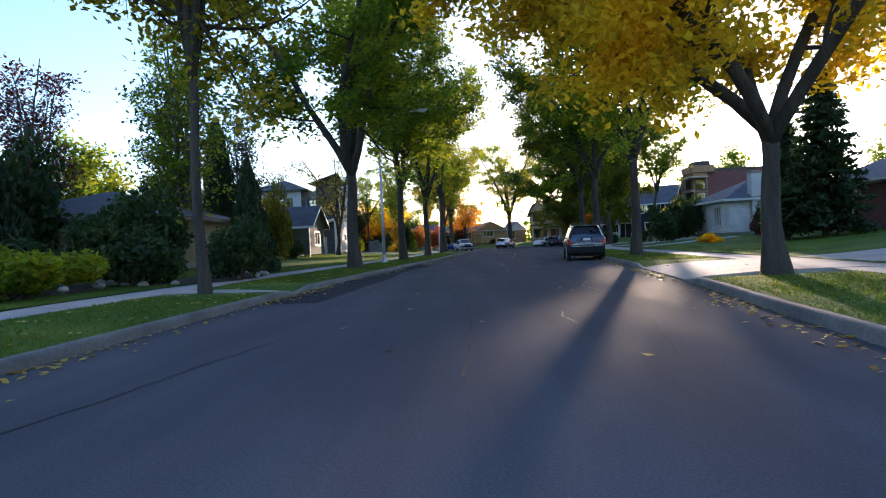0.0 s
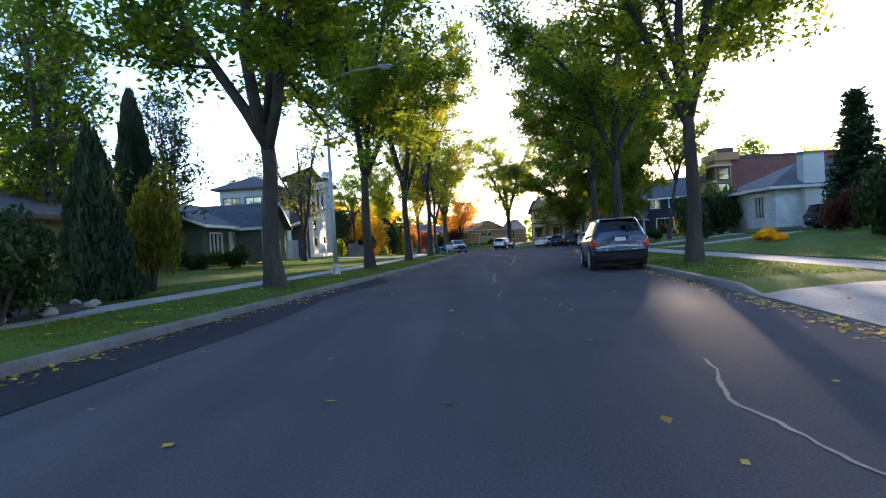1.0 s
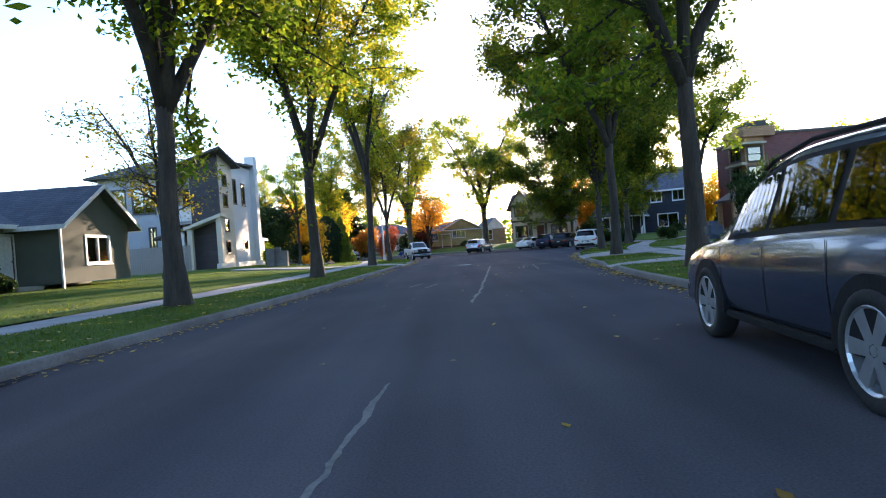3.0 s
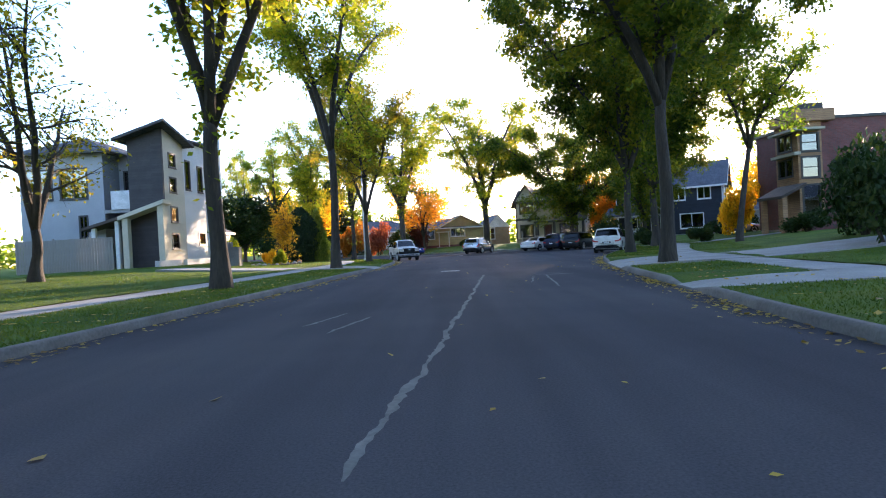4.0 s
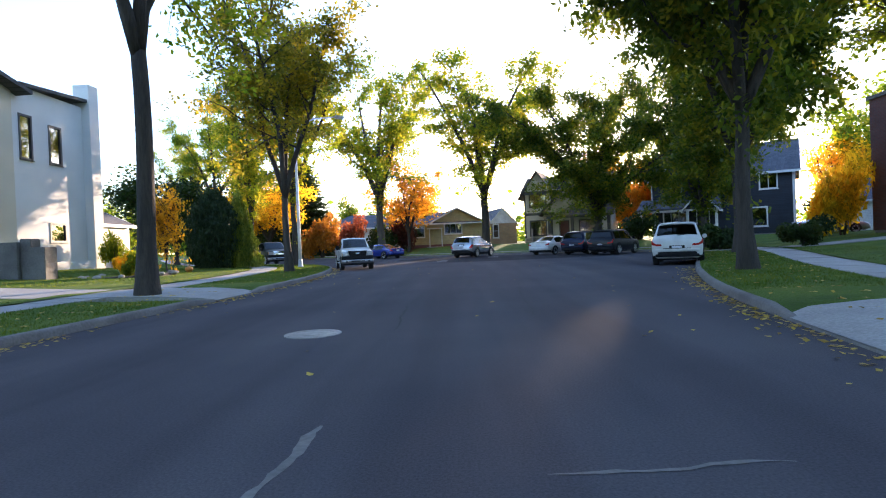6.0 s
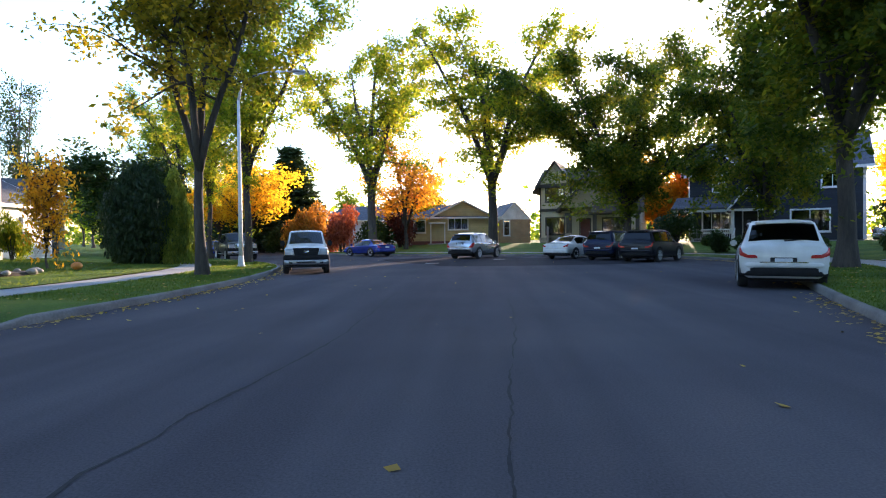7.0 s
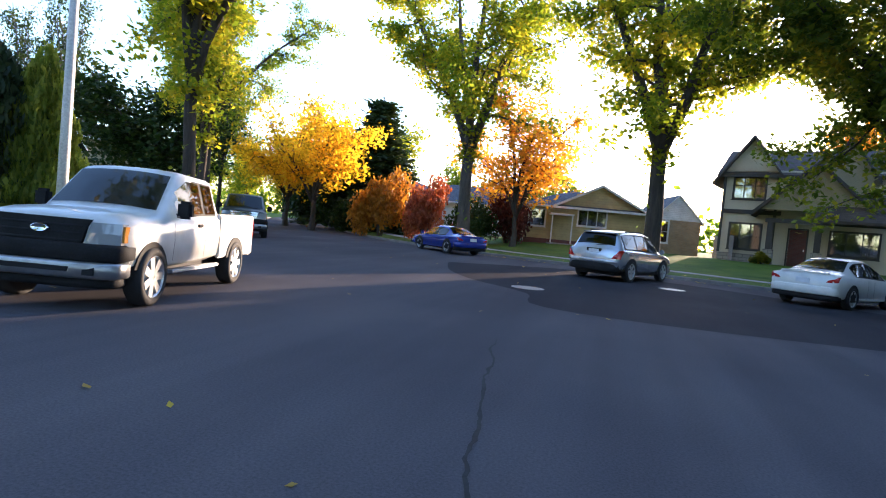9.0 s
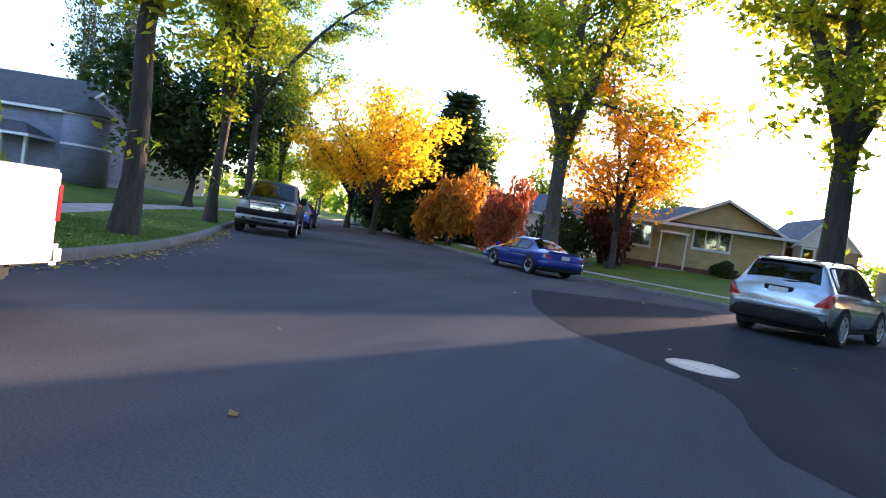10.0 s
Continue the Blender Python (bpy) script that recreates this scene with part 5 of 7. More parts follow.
def pickup(x, y, turn, body_paint, label, black_face=True, z=0.0):
    t = thing("pickup_truck", x, y, z, turn, label, "pickup")
    bm = bmesh.new()
    loft(bm, CAB)
    part("cab", bm, body_paint, t, "", True)
    block(t, "bed_side", body_paint, 0.9, 0.99, -2.5, -0.66, 0.52, 1.29, 0.025, "", True)
    block(t, "bed_floor", body_paint, -0.9, 0.9, -2.48, -0.66, 0.6, 0.68, 0.005)
    block(t, "bulkhead", body_paint, -0.9, 0.9, -0.72, -0.66, 0.68, 1.27, 0.01)
    bm = bmesh.new()
    box(bm, -0.9, 0.9, -2.55, -2.48, 0.6, 1.27, 0.02)
    part("tailgate", bm, body_paint, t)
    arches(t, CAB[:1] + [CAB[-3]], (-1.47, 1.75), 0.4, 0.022)
    for ya in (-1.47, 1.75):
        for s in (-1, 1):
            wheel(t, s * 0.9, ya, 0.4, 0.27, s, 7)
    part("windscreen", top_glass(CAB, 0.77, 1.34, 0.03, 0.02), CAR_GLASS, t)
    part("rear_window", upright_glass(-0.632, 0.6, 1.3, 1.72), CAR_GLASS, t)
    for s in (-1, 1):
        for a, b in ((-0.5, -0.08), (0.02, 0.95)):
            part("side_window", side_glass(CAB, (a, (a + b) / 2, b), s), CAR_GLASS, t)
        part("window_trim", side_glass(CAB, (-0.54, 0.2, 0.98), s, 0.05, 0.93, 0.005), BLACK_PLASTIC, t)
        for seam in (-0.02, 1.12):
            part("door_seam", side_seam(CAB, s, (seam,)), BLACK_PLASTIC, t)
    face = BLACK_PLASTIC if black_face else CHROME
    part("grille", nose_panel(-0.5, 0.5, -0.58, 0.58, 0.8, 1.13, 2.66, 0.1, 1, 0.12), face, t, "black grille" if black_face else "chrome grille")
    for k in range(3):
        part("grille_bar", nose_panel(-0.5, 0.5, -0.51, 0.51, 0.86 + 0.09 * k, 0.885 + 0.09 * k, 2.675 - 0.008 * k, 0.1), BLACK_PLASTIC, t)
    bm = bmesh.new()
    lathe(bm, [(0.001, 2.66), (0.045, 2.685), (0.05, 2.68), (0.055, 2.655)], 20, "x")
    bmesh.ops.rotate(bm, verts=bm.verts, matrix=Matrix.Rotation(math.pi / 2, 3, "Z"))
    bmesh.ops.scale(bm, verts=bm.verts, vec=(2.2, 1, 1))
    bmesh.ops.translate(bm, verts=bm.verts, vec=(0, 0.005, 0.99))
    part("emblem", bm, CHROME, t)
    for s in (-1, 1):
        part("headlight", nose_panel(0.53, 0.93, 0.6, 0.925, 0.84, 1.1, 2.67, 0.22, s, 0.14), HEADLAMP, t, "clear headlight lens")
        part("indicator", nose_panel(0.86, 0.95, 0.88, 0.945, 0.87, 1.07, 2.66, 0.24, s, 0.1), AMBER_LENS, t)
    bumper(t, "front_valance", BLACK_PLASTIC, 0.965, -2.7, 0.62, 0.84, 0.42, front=True)
    bumper(t, "lower_valance", BLACK_PLASTIC, 0.9, -2.66, 0.3, 0.43, 0.3, front=True)
    bumper(t, "front_bumper", BUMPER_STEEL, 0.975, -2.74, 0.42, 0.625, 0.34, "silver front bumper", front=True)
    part("bumper_opening", nose_panel(-0.42, 0.42, -0.45, 0.45, 0.5, 0.6, 2.752, 0.02), BLACK_PLASTIC, t)
    for s in (-1, 1):
        part("fog_lamp", nose_panel(0.6, 0.74, 0.6, 0.74, 0.47, 0.58, 2.75, 0.03, s), BLACK_PLASTIC, t)
    block(t, "rear_bumper", GALVANISED, -0.92, 0.92, -2.7, -2.54, 0.48, 0.66, 0.04)
    block(t, "tail_light", RED_LENS, 0.84, 0.995, -2.54, -2.44, 0.84, 1.2, 0.03, "red tail light lens", True)
    block(t, "chassis", BLACK_PLASTIC, -0.7, 0.7, -2.4, 2.5, 0.34, 0.56, 0.03)
    block(t, "running_board", GALVANISED, 0.9, 1.03, -0.6, 1.2, 0.4, 0.45, 0.015, "", True)
    block(t, "door_mirror", BLACK_PLASTIC, 0.98, 1.2, 0.98, 1.12, 1.2, 1.46, 0.04, "", True)
    block(t, "door_handle", BLACK_PLASTIC, 0.97, 1.005, 0.1, 0.3, 1.06, 1.12, 0.012, "", True)
    return t


def upright_glass(y, w, z0, z1):
    bm = bmesh.new()
    sheet(bm, [[(-w, y, z0), (w, y, z0)], [(-w * 0.92, y + 0.02, z1), (w * 0.92, y + 0.02, z1)]])
    return bm


car("suv", 6.95, 25.2, -6, PAINT_STEEL, "steel blue-grey SUV parked at the kerb", "SUV", cladding=True, rails=True).scale = (0.93, 0.98, 1.05)
car("boxy", 15.55, 68.2, -23, PAINT_WHITE, "white compact SUV parked at the kerb", "SUV", cladding=True, rails=True)
pickup(0.42, 75.6, 197, PAINT_WHITE, "white pickup truck with a black grille parked at the kerb").scale = (0.85, 0.83, 0.89)
car("suv", 7.45, 90.4, -26, PAINT_SILVER, "silver SUV parked across the bend", "SUV", cladding=True, rails=True)
car("coupe", -1.1, 96.7, 48, PAINT_BLUE, "blue coupe parked at the kerb")
car("sedan", 13.8, 89.0, -40, PAINT_WHITE, "white sedan parked nose to the kerb")
car("boxy", 15.7, 86.2, -40, PAINT_NAVY, "dark navy SUV parked nose to the kerb", "SUV")
car("boxy", 17.0, 83.4, -40, PAINT_BLACK, "black SUV parked nose to the kerb", "SUV", rails=True)
pickup(-9.9, 91.9, 216, PAINT_GREEN, "dark green pickup truck parked at the kerb", False)
car("sedan", -15.8, 100.5, 212, PAINT_BLUE, "dark blue sedan parked at the kerb behind a pickup")
car("boxy", 26.6, 42.6, -95, PAINT_NAVY, "dark navy SUV on a drive beside a white house", "SUV", z=0.74)
car("sedan", 34.2, 87.6, -100, PAINT_SILVER, "silver sedan on a drive beneath a golden shrub", z=0.75)


# ---- street lamps ----
def street_lamp(x, y, turn, finish, label, h=8.6, reach=2.4):
    t = thing("street_lamp", x, y, ground_z(x, y), turn, label, "street lamp", "street lamps")
    V, F = [], []
    tube(V, F, [(0, 0, 0.02), (0, 0, 3.0), (0, 0, h - 1.2)], [0.1, 0.085, 0.06], 12)
    raw("pole", V, F, finish, t, "", True)
    V, F = [], []
    tube(V, F, [(0, 0, h - 1.25), (0.12, 0, h - 0.6), (0.5, 0, h - 0.15), (1.2, 0, h + 0.12), (reach, 0, h + 0.25)], [0.06, 0.055, 0.048, 0.04, 0.035], 8)
    raw("arm", V, F, finish, t, "", True)
    bm = bmesh.new()
    box(bm, -0.17, 0.17, -0.17, 0.17, 0.0, 0.05, 0.01)
    lathe(bm, [(0.15, 0.05), (0.13, 0.14), (0.115, 0.42), (0.1, 0.46)], 12, "z")
    part("base", bm, finish, t)
    bm = bmesh.new()
    box(bm, reach - 0.1, reach + 0.55, -0.14, 0.14, h + 0.18, h + 0.33, 0.06)
    part("lamp_head", bm, GALVANISED, t)
    bm = bmesh.new()
    box(bm, reach + 0.05, reach + 0.45, -0.1, 0.1, h + 0.13, h + 0.19, 0.03)
    part("lens", bm, CLEAR_LENS, t)
    for sx in (-1, 1):
        for sy in (-1, 1):
            bm = bmesh.new()
            lathe(bm, [(0.02, 0.05), (0.02, 0.085), (0.008, 0.09)], 8, "z")
            bmesh.ops.translate(bm, verts=bm.verts, vec=(sx * 0.13, sy * 0.13, 0))
            part("bolt", bm, IRON, t)


street_lamp(-3.85, 28.9, 4, GALVANISED, "tall grey galvanised street lamp on the verge")
street_lamp(-3.0, 77.0, 20, POLE_WHITE, "tall pale street lamp on the verge")


# ---- houses ----
def wall(bm, a, b, z0, z1, holes=(), th=0.2, out=0.0):
    """An upright slab from a to b, its outer face on that line (outside on the right hand), pierced by holes (u0, u1, z0, z1)."""
    a, b = Vector((*a, 0)), Vector((*b, 0))
    u = (b - a).normalized()
    n = Vector((-u.y, u.x, 0))
    a, length = a - n * out, (b - a).length
    us = sorted({0.0, length, *[h[0] for h in holes], *[h[1] for h in holes]})
    zs = sorted({z0, z1, *[h[2] for h in holes], *[h[3] for h in holes]})
    free = {}
    for i, (u0, u1) in enumerate(zip(us, us[1:])):
        for j, (v0, v1) in enumerate(zip(zs, zs[1:])):
            mu, mv = (u0 + u1) / 2, (v0 + v1) / 2
            free[i, j] = not any(h[0] < mu < h[1] and h[2] < mv < h[3] for h in holes)
    made = {}
    def vert(i, j, k):
        if (i, j, k) not in made:
            p = a + u * us[i] + n * (th * k)
            made[i, j, k] = bm.verts.new((p.x, p.y, zs[j]))
        return made[i, j, k]
    for (i, j), ok in free.items():
        if not ok:
            continue
        bm.faces.new([vert(*c) for c in ((i, j, 0), (i + 1, j, 0), (i + 1, j + 1, 0), (i, j + 1, 0))])
        bm.faces.new([vert(*c) for c in ((i, j, 1), (i, j + 1, 1), (i + 1, j + 1, 1), (i + 1, j, 1))])
        for di, dj, c0, c1 in ((-1, 0, (i, j), (i, j + 1)), (1, 0, (i + 1, j), (i + 1, j + 1)), (0, -1, (i, j), (i + 1, j)), (0, 1, (i, j + 1), (i + 1, j + 1))):
            if not free.get((i + di, j + dj), False):
                bm.faces.new([vert(*c0, 0), vert(*c1, 0), vert(*c1, 1), vert(*c0, 1)])


def gable(bm, a, b, z, peak, th=0.2, at=0.5):
    a, b = Vector((*a, z)), Vector((*b, z))
    u = (b - a).normalized()
    n = Vector((-u.y, u.x, 0)) * th
    m = a + (b - a) * at
    m.z = peak
    solid(bm, [a, b, m], n)


def window(house, a, b, hole, frame=TRIM_WHITE, across=2, up=1, th=0.2, sill=True, curtain=True):
    """Frame, bars and sill set in a wall opening, with a pane in each light."""
    a, b = Vector((*a, 0)), Vector((*b, 0))
    u = (b - a).normalized()
    n = Vector((-u.y, u.x, 0))
    u0, u1, z0, z1 = hole
    f = 0.055
    def bar(bm, s0, s1, t0, t1, d0, d1):
        q = [a + u * s0 + n * d0, a + u * s1 + n * d0, a + u * s1 + n * d1, a + u * s0 + n * d1]
        solid(bm, [(p.x, p.y, t1) for p in q], (0, 0, t0 - t1))
    bm = bmesh.new()
    lights = []
    for i in range(across):
        for j in range(up):
            c0, c1 = u0 + (u1 - u0) * i / across, u0 + (u1 - u0) * (i + 1) / across
            e0, e1 = z0 + (z1 - z0) * j / up, z0 + (z1 - z0) * (j + 1) / up
            lights.append((c0 + (f if i == 0 else 0.025) + 0.06 - u0, c1 - (f if i == across - 1 else 0.025) + 0.06 - u0, e0 + (f if j == 0 else 0.02), e1 - (f if j == up - 1 else 0.02)))
    p, q = a + u * (u0 - 0.06), a + u * (u1 + 0.06)
    wall(bm, (p.x, p.y), (q.x, q.y), z0 - 0.06, z1 + 0.06, lights, 0.1, 0.035)
    w = part("window", bm, frame, house)
    if sill:
        bm = bmesh.new()
        bar(bm, u0 - 0.1, u1 + 0.1, z0 - 0.1, z0 - 0.06, -0.09, 0.02)
        part("sill", bm, frame, w)
    for k in range(across):
        bm = bmesh.new()
        c0, c1 = u0 + (u1 - u0) * k / across, u0 + (u1 - u0) * (k + 1) / across
        bar(bm, c0 + 0.02, c1 - 0.02, z0 + 0.03, z1 - 0.03, 0.04, 0.05)
        o = part("pane", bm, PANE, w)
        o.visible_shadow = False
    if curtain:
        for s0, s1 in ((u0 + 0.05, u0 + (u1 - u0) * 0.24), (u1 - (u1 - u0) * 0.24, u1 - 0.05)):
            bm = bmesh.new()
            m = max(4, int((s1 - s0) / 0.06))
            rows = [[], []]
            for k in range(m + 1):
                p = a + u * (s0 + (s1 - s0) * k / m) + n * (th + 0.12 + 0.03 * (-1) ** k)
                rows[0].append((p.x, p.y, z0 - 0.05))
                rows[1].append((p.x, p.y, z1 + 0.05))
            sheet(bm, rows)
            part("curtain", bm, ROOM_DARK, w, "pale curtain")


def door(house, a, b, u0, u1, z0, z1, leaf, frame=TRIM_WHITE, lights=0):
    a, b = Vector((*a, 0)), Vector((*b, 0))
    u = (b - a).normalized()
    n = Vector((-u.y, u.x, 0))
    def bar(bm, s0, s1, t0, t1, d0, d1):
        q = [a + u * s0 + n * d0, a + u * s1 + n * d0, a + u * s1 + n * d1, a + u * s0 + n * d1]
        solid(bm, [(p.x, p.y, t1) for p in q], (0, 0, t0 - t1))
    bm = bmesh.new()
    bar(bm, u0 + 0.005, u1 - 0.005, z0, z1, 0.06, 0.11)
    d = part("door", bm, leaf, house)
    for k in range(2):
        for j in range(3):
            s0 = u0 + 0.12 + k * (u1 - u0 - 0.16) / 2
            bm = bmesh.new()
            bar(bm, s0, s0 + (u1 - u0) / 2 - 0.16, z0 + 0.15 + j * 0.62, z0 + 0.62 + j * 0.62, 0.045, 0.06)
            part("panel", bm, leaf, d)
    bm = bmesh.new()
    p, q = a + u * (u0 - 0.09), a + u * (u1 + 0.09)
    wall(bm, (p.x, p.y), (q.x, q.y), z0, z1 + 0.09, [(0.09, 0.09 + u1 - u0, z0, z1)], 0.1, 0.03)
    part("door_frame", bm, frame, d)
    bm = bmesh.new()
    bar(bm, u1 - 0.12, u1 - 0.06, z0 + 0.95, z0 + 1.05, -0.01, 0.05)
    part("door_handle", bm, CHROME, d)


def gable_roof(house, x0, x1, y0, y1, eave, ridge, along="x", over=0.45, mat=SHINGLE_GREY, trim=TRIM_WHITE, th=0.14, at=0.5):
    """Two sloping slabs meeting at a ridge, with fascia boards along eaves and rakes."""
    bm = bmesh.new()
    boards = []
    if along == "x":
        c = y0 + (y1 - y0) * at
        halves = ((y0, c, -1), (y1, c, 1))
    else:
        c = x0 + (x1 - x0) * at
        halves = ((x0, c, -1), (x1, c, 1))
    for e, m, s in halves:
        slope = (ridge - eave) / abs(m - e)
        ze, eo = eave - over * slope, e + s * over
        if along == "x":
            q = [(x0 - over, eo, ze), (x1 + over, eo, ze), (x1 + over, m, ridge), (x0 - over, m, ridge)]
            f = [[(x0 - over, eo, ze), (x1 + over, eo, ze), (x1 + over, eo + s * 0.03, ze), (x0 - over, eo + s * 0.03, ze)]]
            f += [[(xx, eo, ze + 0.01), (xx, m, ridge + 0.01), (xx + g * 0.03, m, ridge + 0.01), (xx + g * 0.03, eo, ze + 0.01)] for xx, g in ((x0 - over, -1), (x1 + over, 1))]
        else:
            q = [(eo, y0 - over, ze), (eo, y1 + over, ze), (m, y1 + over, ridge), (m, y0 - over, ridge)]
            f = [[(eo, y0 - over, ze), (eo, y1 + over, ze), (eo + s * 0.03, y1 + over, ze), (eo + s * 0.03, y0 - over, ze)]]
            f += [[(eo, yy, ze + 0.01), (m, yy, ridge + 0.01), (m, yy + g * 0.03, ridge + 0.01), (eo, yy + g * 0.03, ze + 0.01)] for yy, g in ((y0 - over, -1), (y1 + over, 1))]
        solid(bm, [(a, b, z + th) for a, b, z in q], (0, 0, -th))
        boards += f
    r = part("roof", bm, mat, house)
    for k in boards:
        fb = bmesh.new()
        solid(fb, [(a, b, z + th - 0.005) for a, b, z in k], (0, 0, -0.19))
        part("fascia", fb, trim, r)
    return r


def hip_roof(house, x0, x1, y0, y1, eave, ridge, over=0.5, mat=SHINGLE_GREY, trim=TRIM_WHITE):
    x0, x1, y0, y1 = x0 - over, x1 + over, y0 - over, y1 + over
    w = min(x1 - x0, y1 - y0) / 2
    if x1 - x0 >= y1 - y0:
        r0, r1 = (x0 + w, (y0 + y1) / 2, ridge), (x1 - w, (y0 + y1) / 2, ridge)
    else:
        r0, r1 = ((x0 + x1) / 2, y0 + w, ridge), ((x0 + x1) / 2, y1 - w, ridge)
    bm = bmesh.new()
    z = eave
    base = [bm.verts.new(p) for p in ((x0, y0, z), (x1, y0, z), (x1, y1, z), (x0, y1, z))]
    low = [bm.verts.new((v.co.x, v.co.y, z - 0.1)) for v in base]
    a, b = bm.verts.new(r0), bm.verts.new(r1)
    if x1 - x0 >= y1 - y0:
        fs = [(base[0], base[1], b, a), (base[1], base[2], b), (base[2], base[3], a, b), (base[3], base[0], a)]
    else:
        fs = [(base[0], base[1], a), (base[1], base[2], b, a), (base[2], base[3], b), (base[3], base[0], a, b)]
    for f in fs:
        bm.faces.new(f)
    for i in range(4):
        bm.faces.new((base[i], low[i], low[(i + 1) % 4], base[(i + 1) % 4]))
    bm.faces.new(low)
    r = part("roof", bm, mat, house)
    for i, (p, q) in enumerate((((x0, y0), (x1, y0)), ((x1, y0), (x1, y1)), ((x1, y1), (x0, y1)), ((x0, y1), (x0, y0)))):
        d = (Vector(q) - Vector(p)).normalized()
        n = Vector((d.y, -d.x)) * 0.03
        fb = bmesh.new()
        solid(fb, [(p[0], p[1], z + 0.01), (q[0], q[1], z + 0.01), (q[0] + n.x, q[1] + n.y, z + 0.01), (p[0] + n.x, p[1] + n.y, z + 0.01)], (0, 0, -0.17))
        part("fascia", fb, trim, r)
    return r


def slab_part(house, name, mat, x0, x1, y0, y1, z0, z1, label="", bevel=0.0):
    bm = bmesh.new()
    box(bm, x0, x1, y0, y1, z0, z1, bevel)
    return part(name, bm, mat, house, label)


def shell(house, x0, x1, y0, y1, z0, z1, mat, openings=None, name="wall", foundation=0.35, th=0.2):
    """Four walls with openings {side: [hole, ...]} (sides: s, e, n, w), on a concrete footing."""
    lines = {"s": ((x0, y0), (x1, y0)), "e": ((x1, y0 + th), (x1, y1 - th)), "n": ((x1, y1), (x0, y1)), "w": ((x0, y1 - th), (x0, y0 + th))}
    openings = openings or {}
    for k, (a, b) in lines.items():
        bm = bmesh.new()
        wall(bm, a, b, z0 + foundation, z1, openings.get(k, ()), th)
        part(name, bm, mat, house)
    if foundation:
        bm = bmesh.new()
        box(bm, x0 + 0.04, x1 - 0.04, y0 + 0.04, y1 - 0.04, z0 - 0.6, z0 + foundation)
        part("foundation", bm, CONCRETE, house)
    return lines


def gable_wall(house, a, b, z, peak, mat, at=0.5):
    bm = bmesh.new()
    gable(bm, a, b, z, peak, 0.2, at)
    part("gable", bm, mat, house)


def post(house, x, y, z0, z1, w, mat, name="porch_post"):
    slab_part(house, name, mat, x - w / 2, x + w / 2, y - w / 2, y + w / 2, z0, z1, "", 0.012)


# grey-green bungalow with a gabled wing towards the street
def bungalow():
    h = thing("house", 0, 0, 0.0, 0, "low grey-green stucco bungalow with a dark shingle roof", "house")
    z = 0.45
    big, dr = (0.9, 2.6, z + 0.95, z + 2.35), (3.75, 4.65, z + 0.36, z + 2.4)
    ln = shell(h, -23.5, -14.4, 38.6, 48.4, z, 3.4, STUCCO_GREEN, {"e": [big, dr]}, foundation=0.36)
    window(h, *ln["e"], big, TRIM_WHITE, 3)
    door(h, *ln["e"], *dr, TRIM_WHITE)
    gable_roof(h, -23.5, -14.4, 38.6, 48.4, 3.35, 5.2, "y", 0.5, SHINGLE_GREY)
    gable_wall(h, (-23.5, 38.6), (-14.4, 38.6), 3.4, 5.2, STUCCO_GREEN)
    gable_wall(h, (-14.4, 48.4), (-23.5, 48.4), 3.4, 5.2, STUCCO_GREEN)
    win = (1.3, 3.0, z + 1.1, z + 2.3)
    bm = bmesh.new()
    wall(bm, (-14.4, 43.5), (-12.4, 43.5), z + 0.3, 3.4)
    part("wall", bm, STUCCO_GREEN, h)
    bm = bmesh.new()
    wall(bm, (-12.4, 43.7), (-12.4, 48.1), z + 0.3, 3.4, [win])
    part("wall", bm, STUCCO_GREEN, h)
    bm = bmesh.new()
    wall(bm, (-12.4, 48.3), (-14.4, 48.3), z + 0.3, 3.4)
    part("wall", bm, STUCCO_GREEN, h)
    window(h, (-12.4, 43.7), (-12.4, 48.1), win, TRIM_WHITE, 2)
    gable_wall(h, (-12.4, 43.5), (-12.4, 48.3), 3.4, 4.95, STUCCO_GREEN)
    gable_roof(h, -17.6, -12.4, 43.5, 48.3, 3.35, 4.95, "x", 0.45, SHINGLE_GREY)
    slab_part(h, "front_step", CONCRETE, -14.4, -13.2, 42.0, 43.4, 0.2, z + 0.3, "", 0.02)
    slab_part(h, "downpipe", TRIM_WHITE, -12.46, -12.38, 43.42, 43.5, z, 3.2)


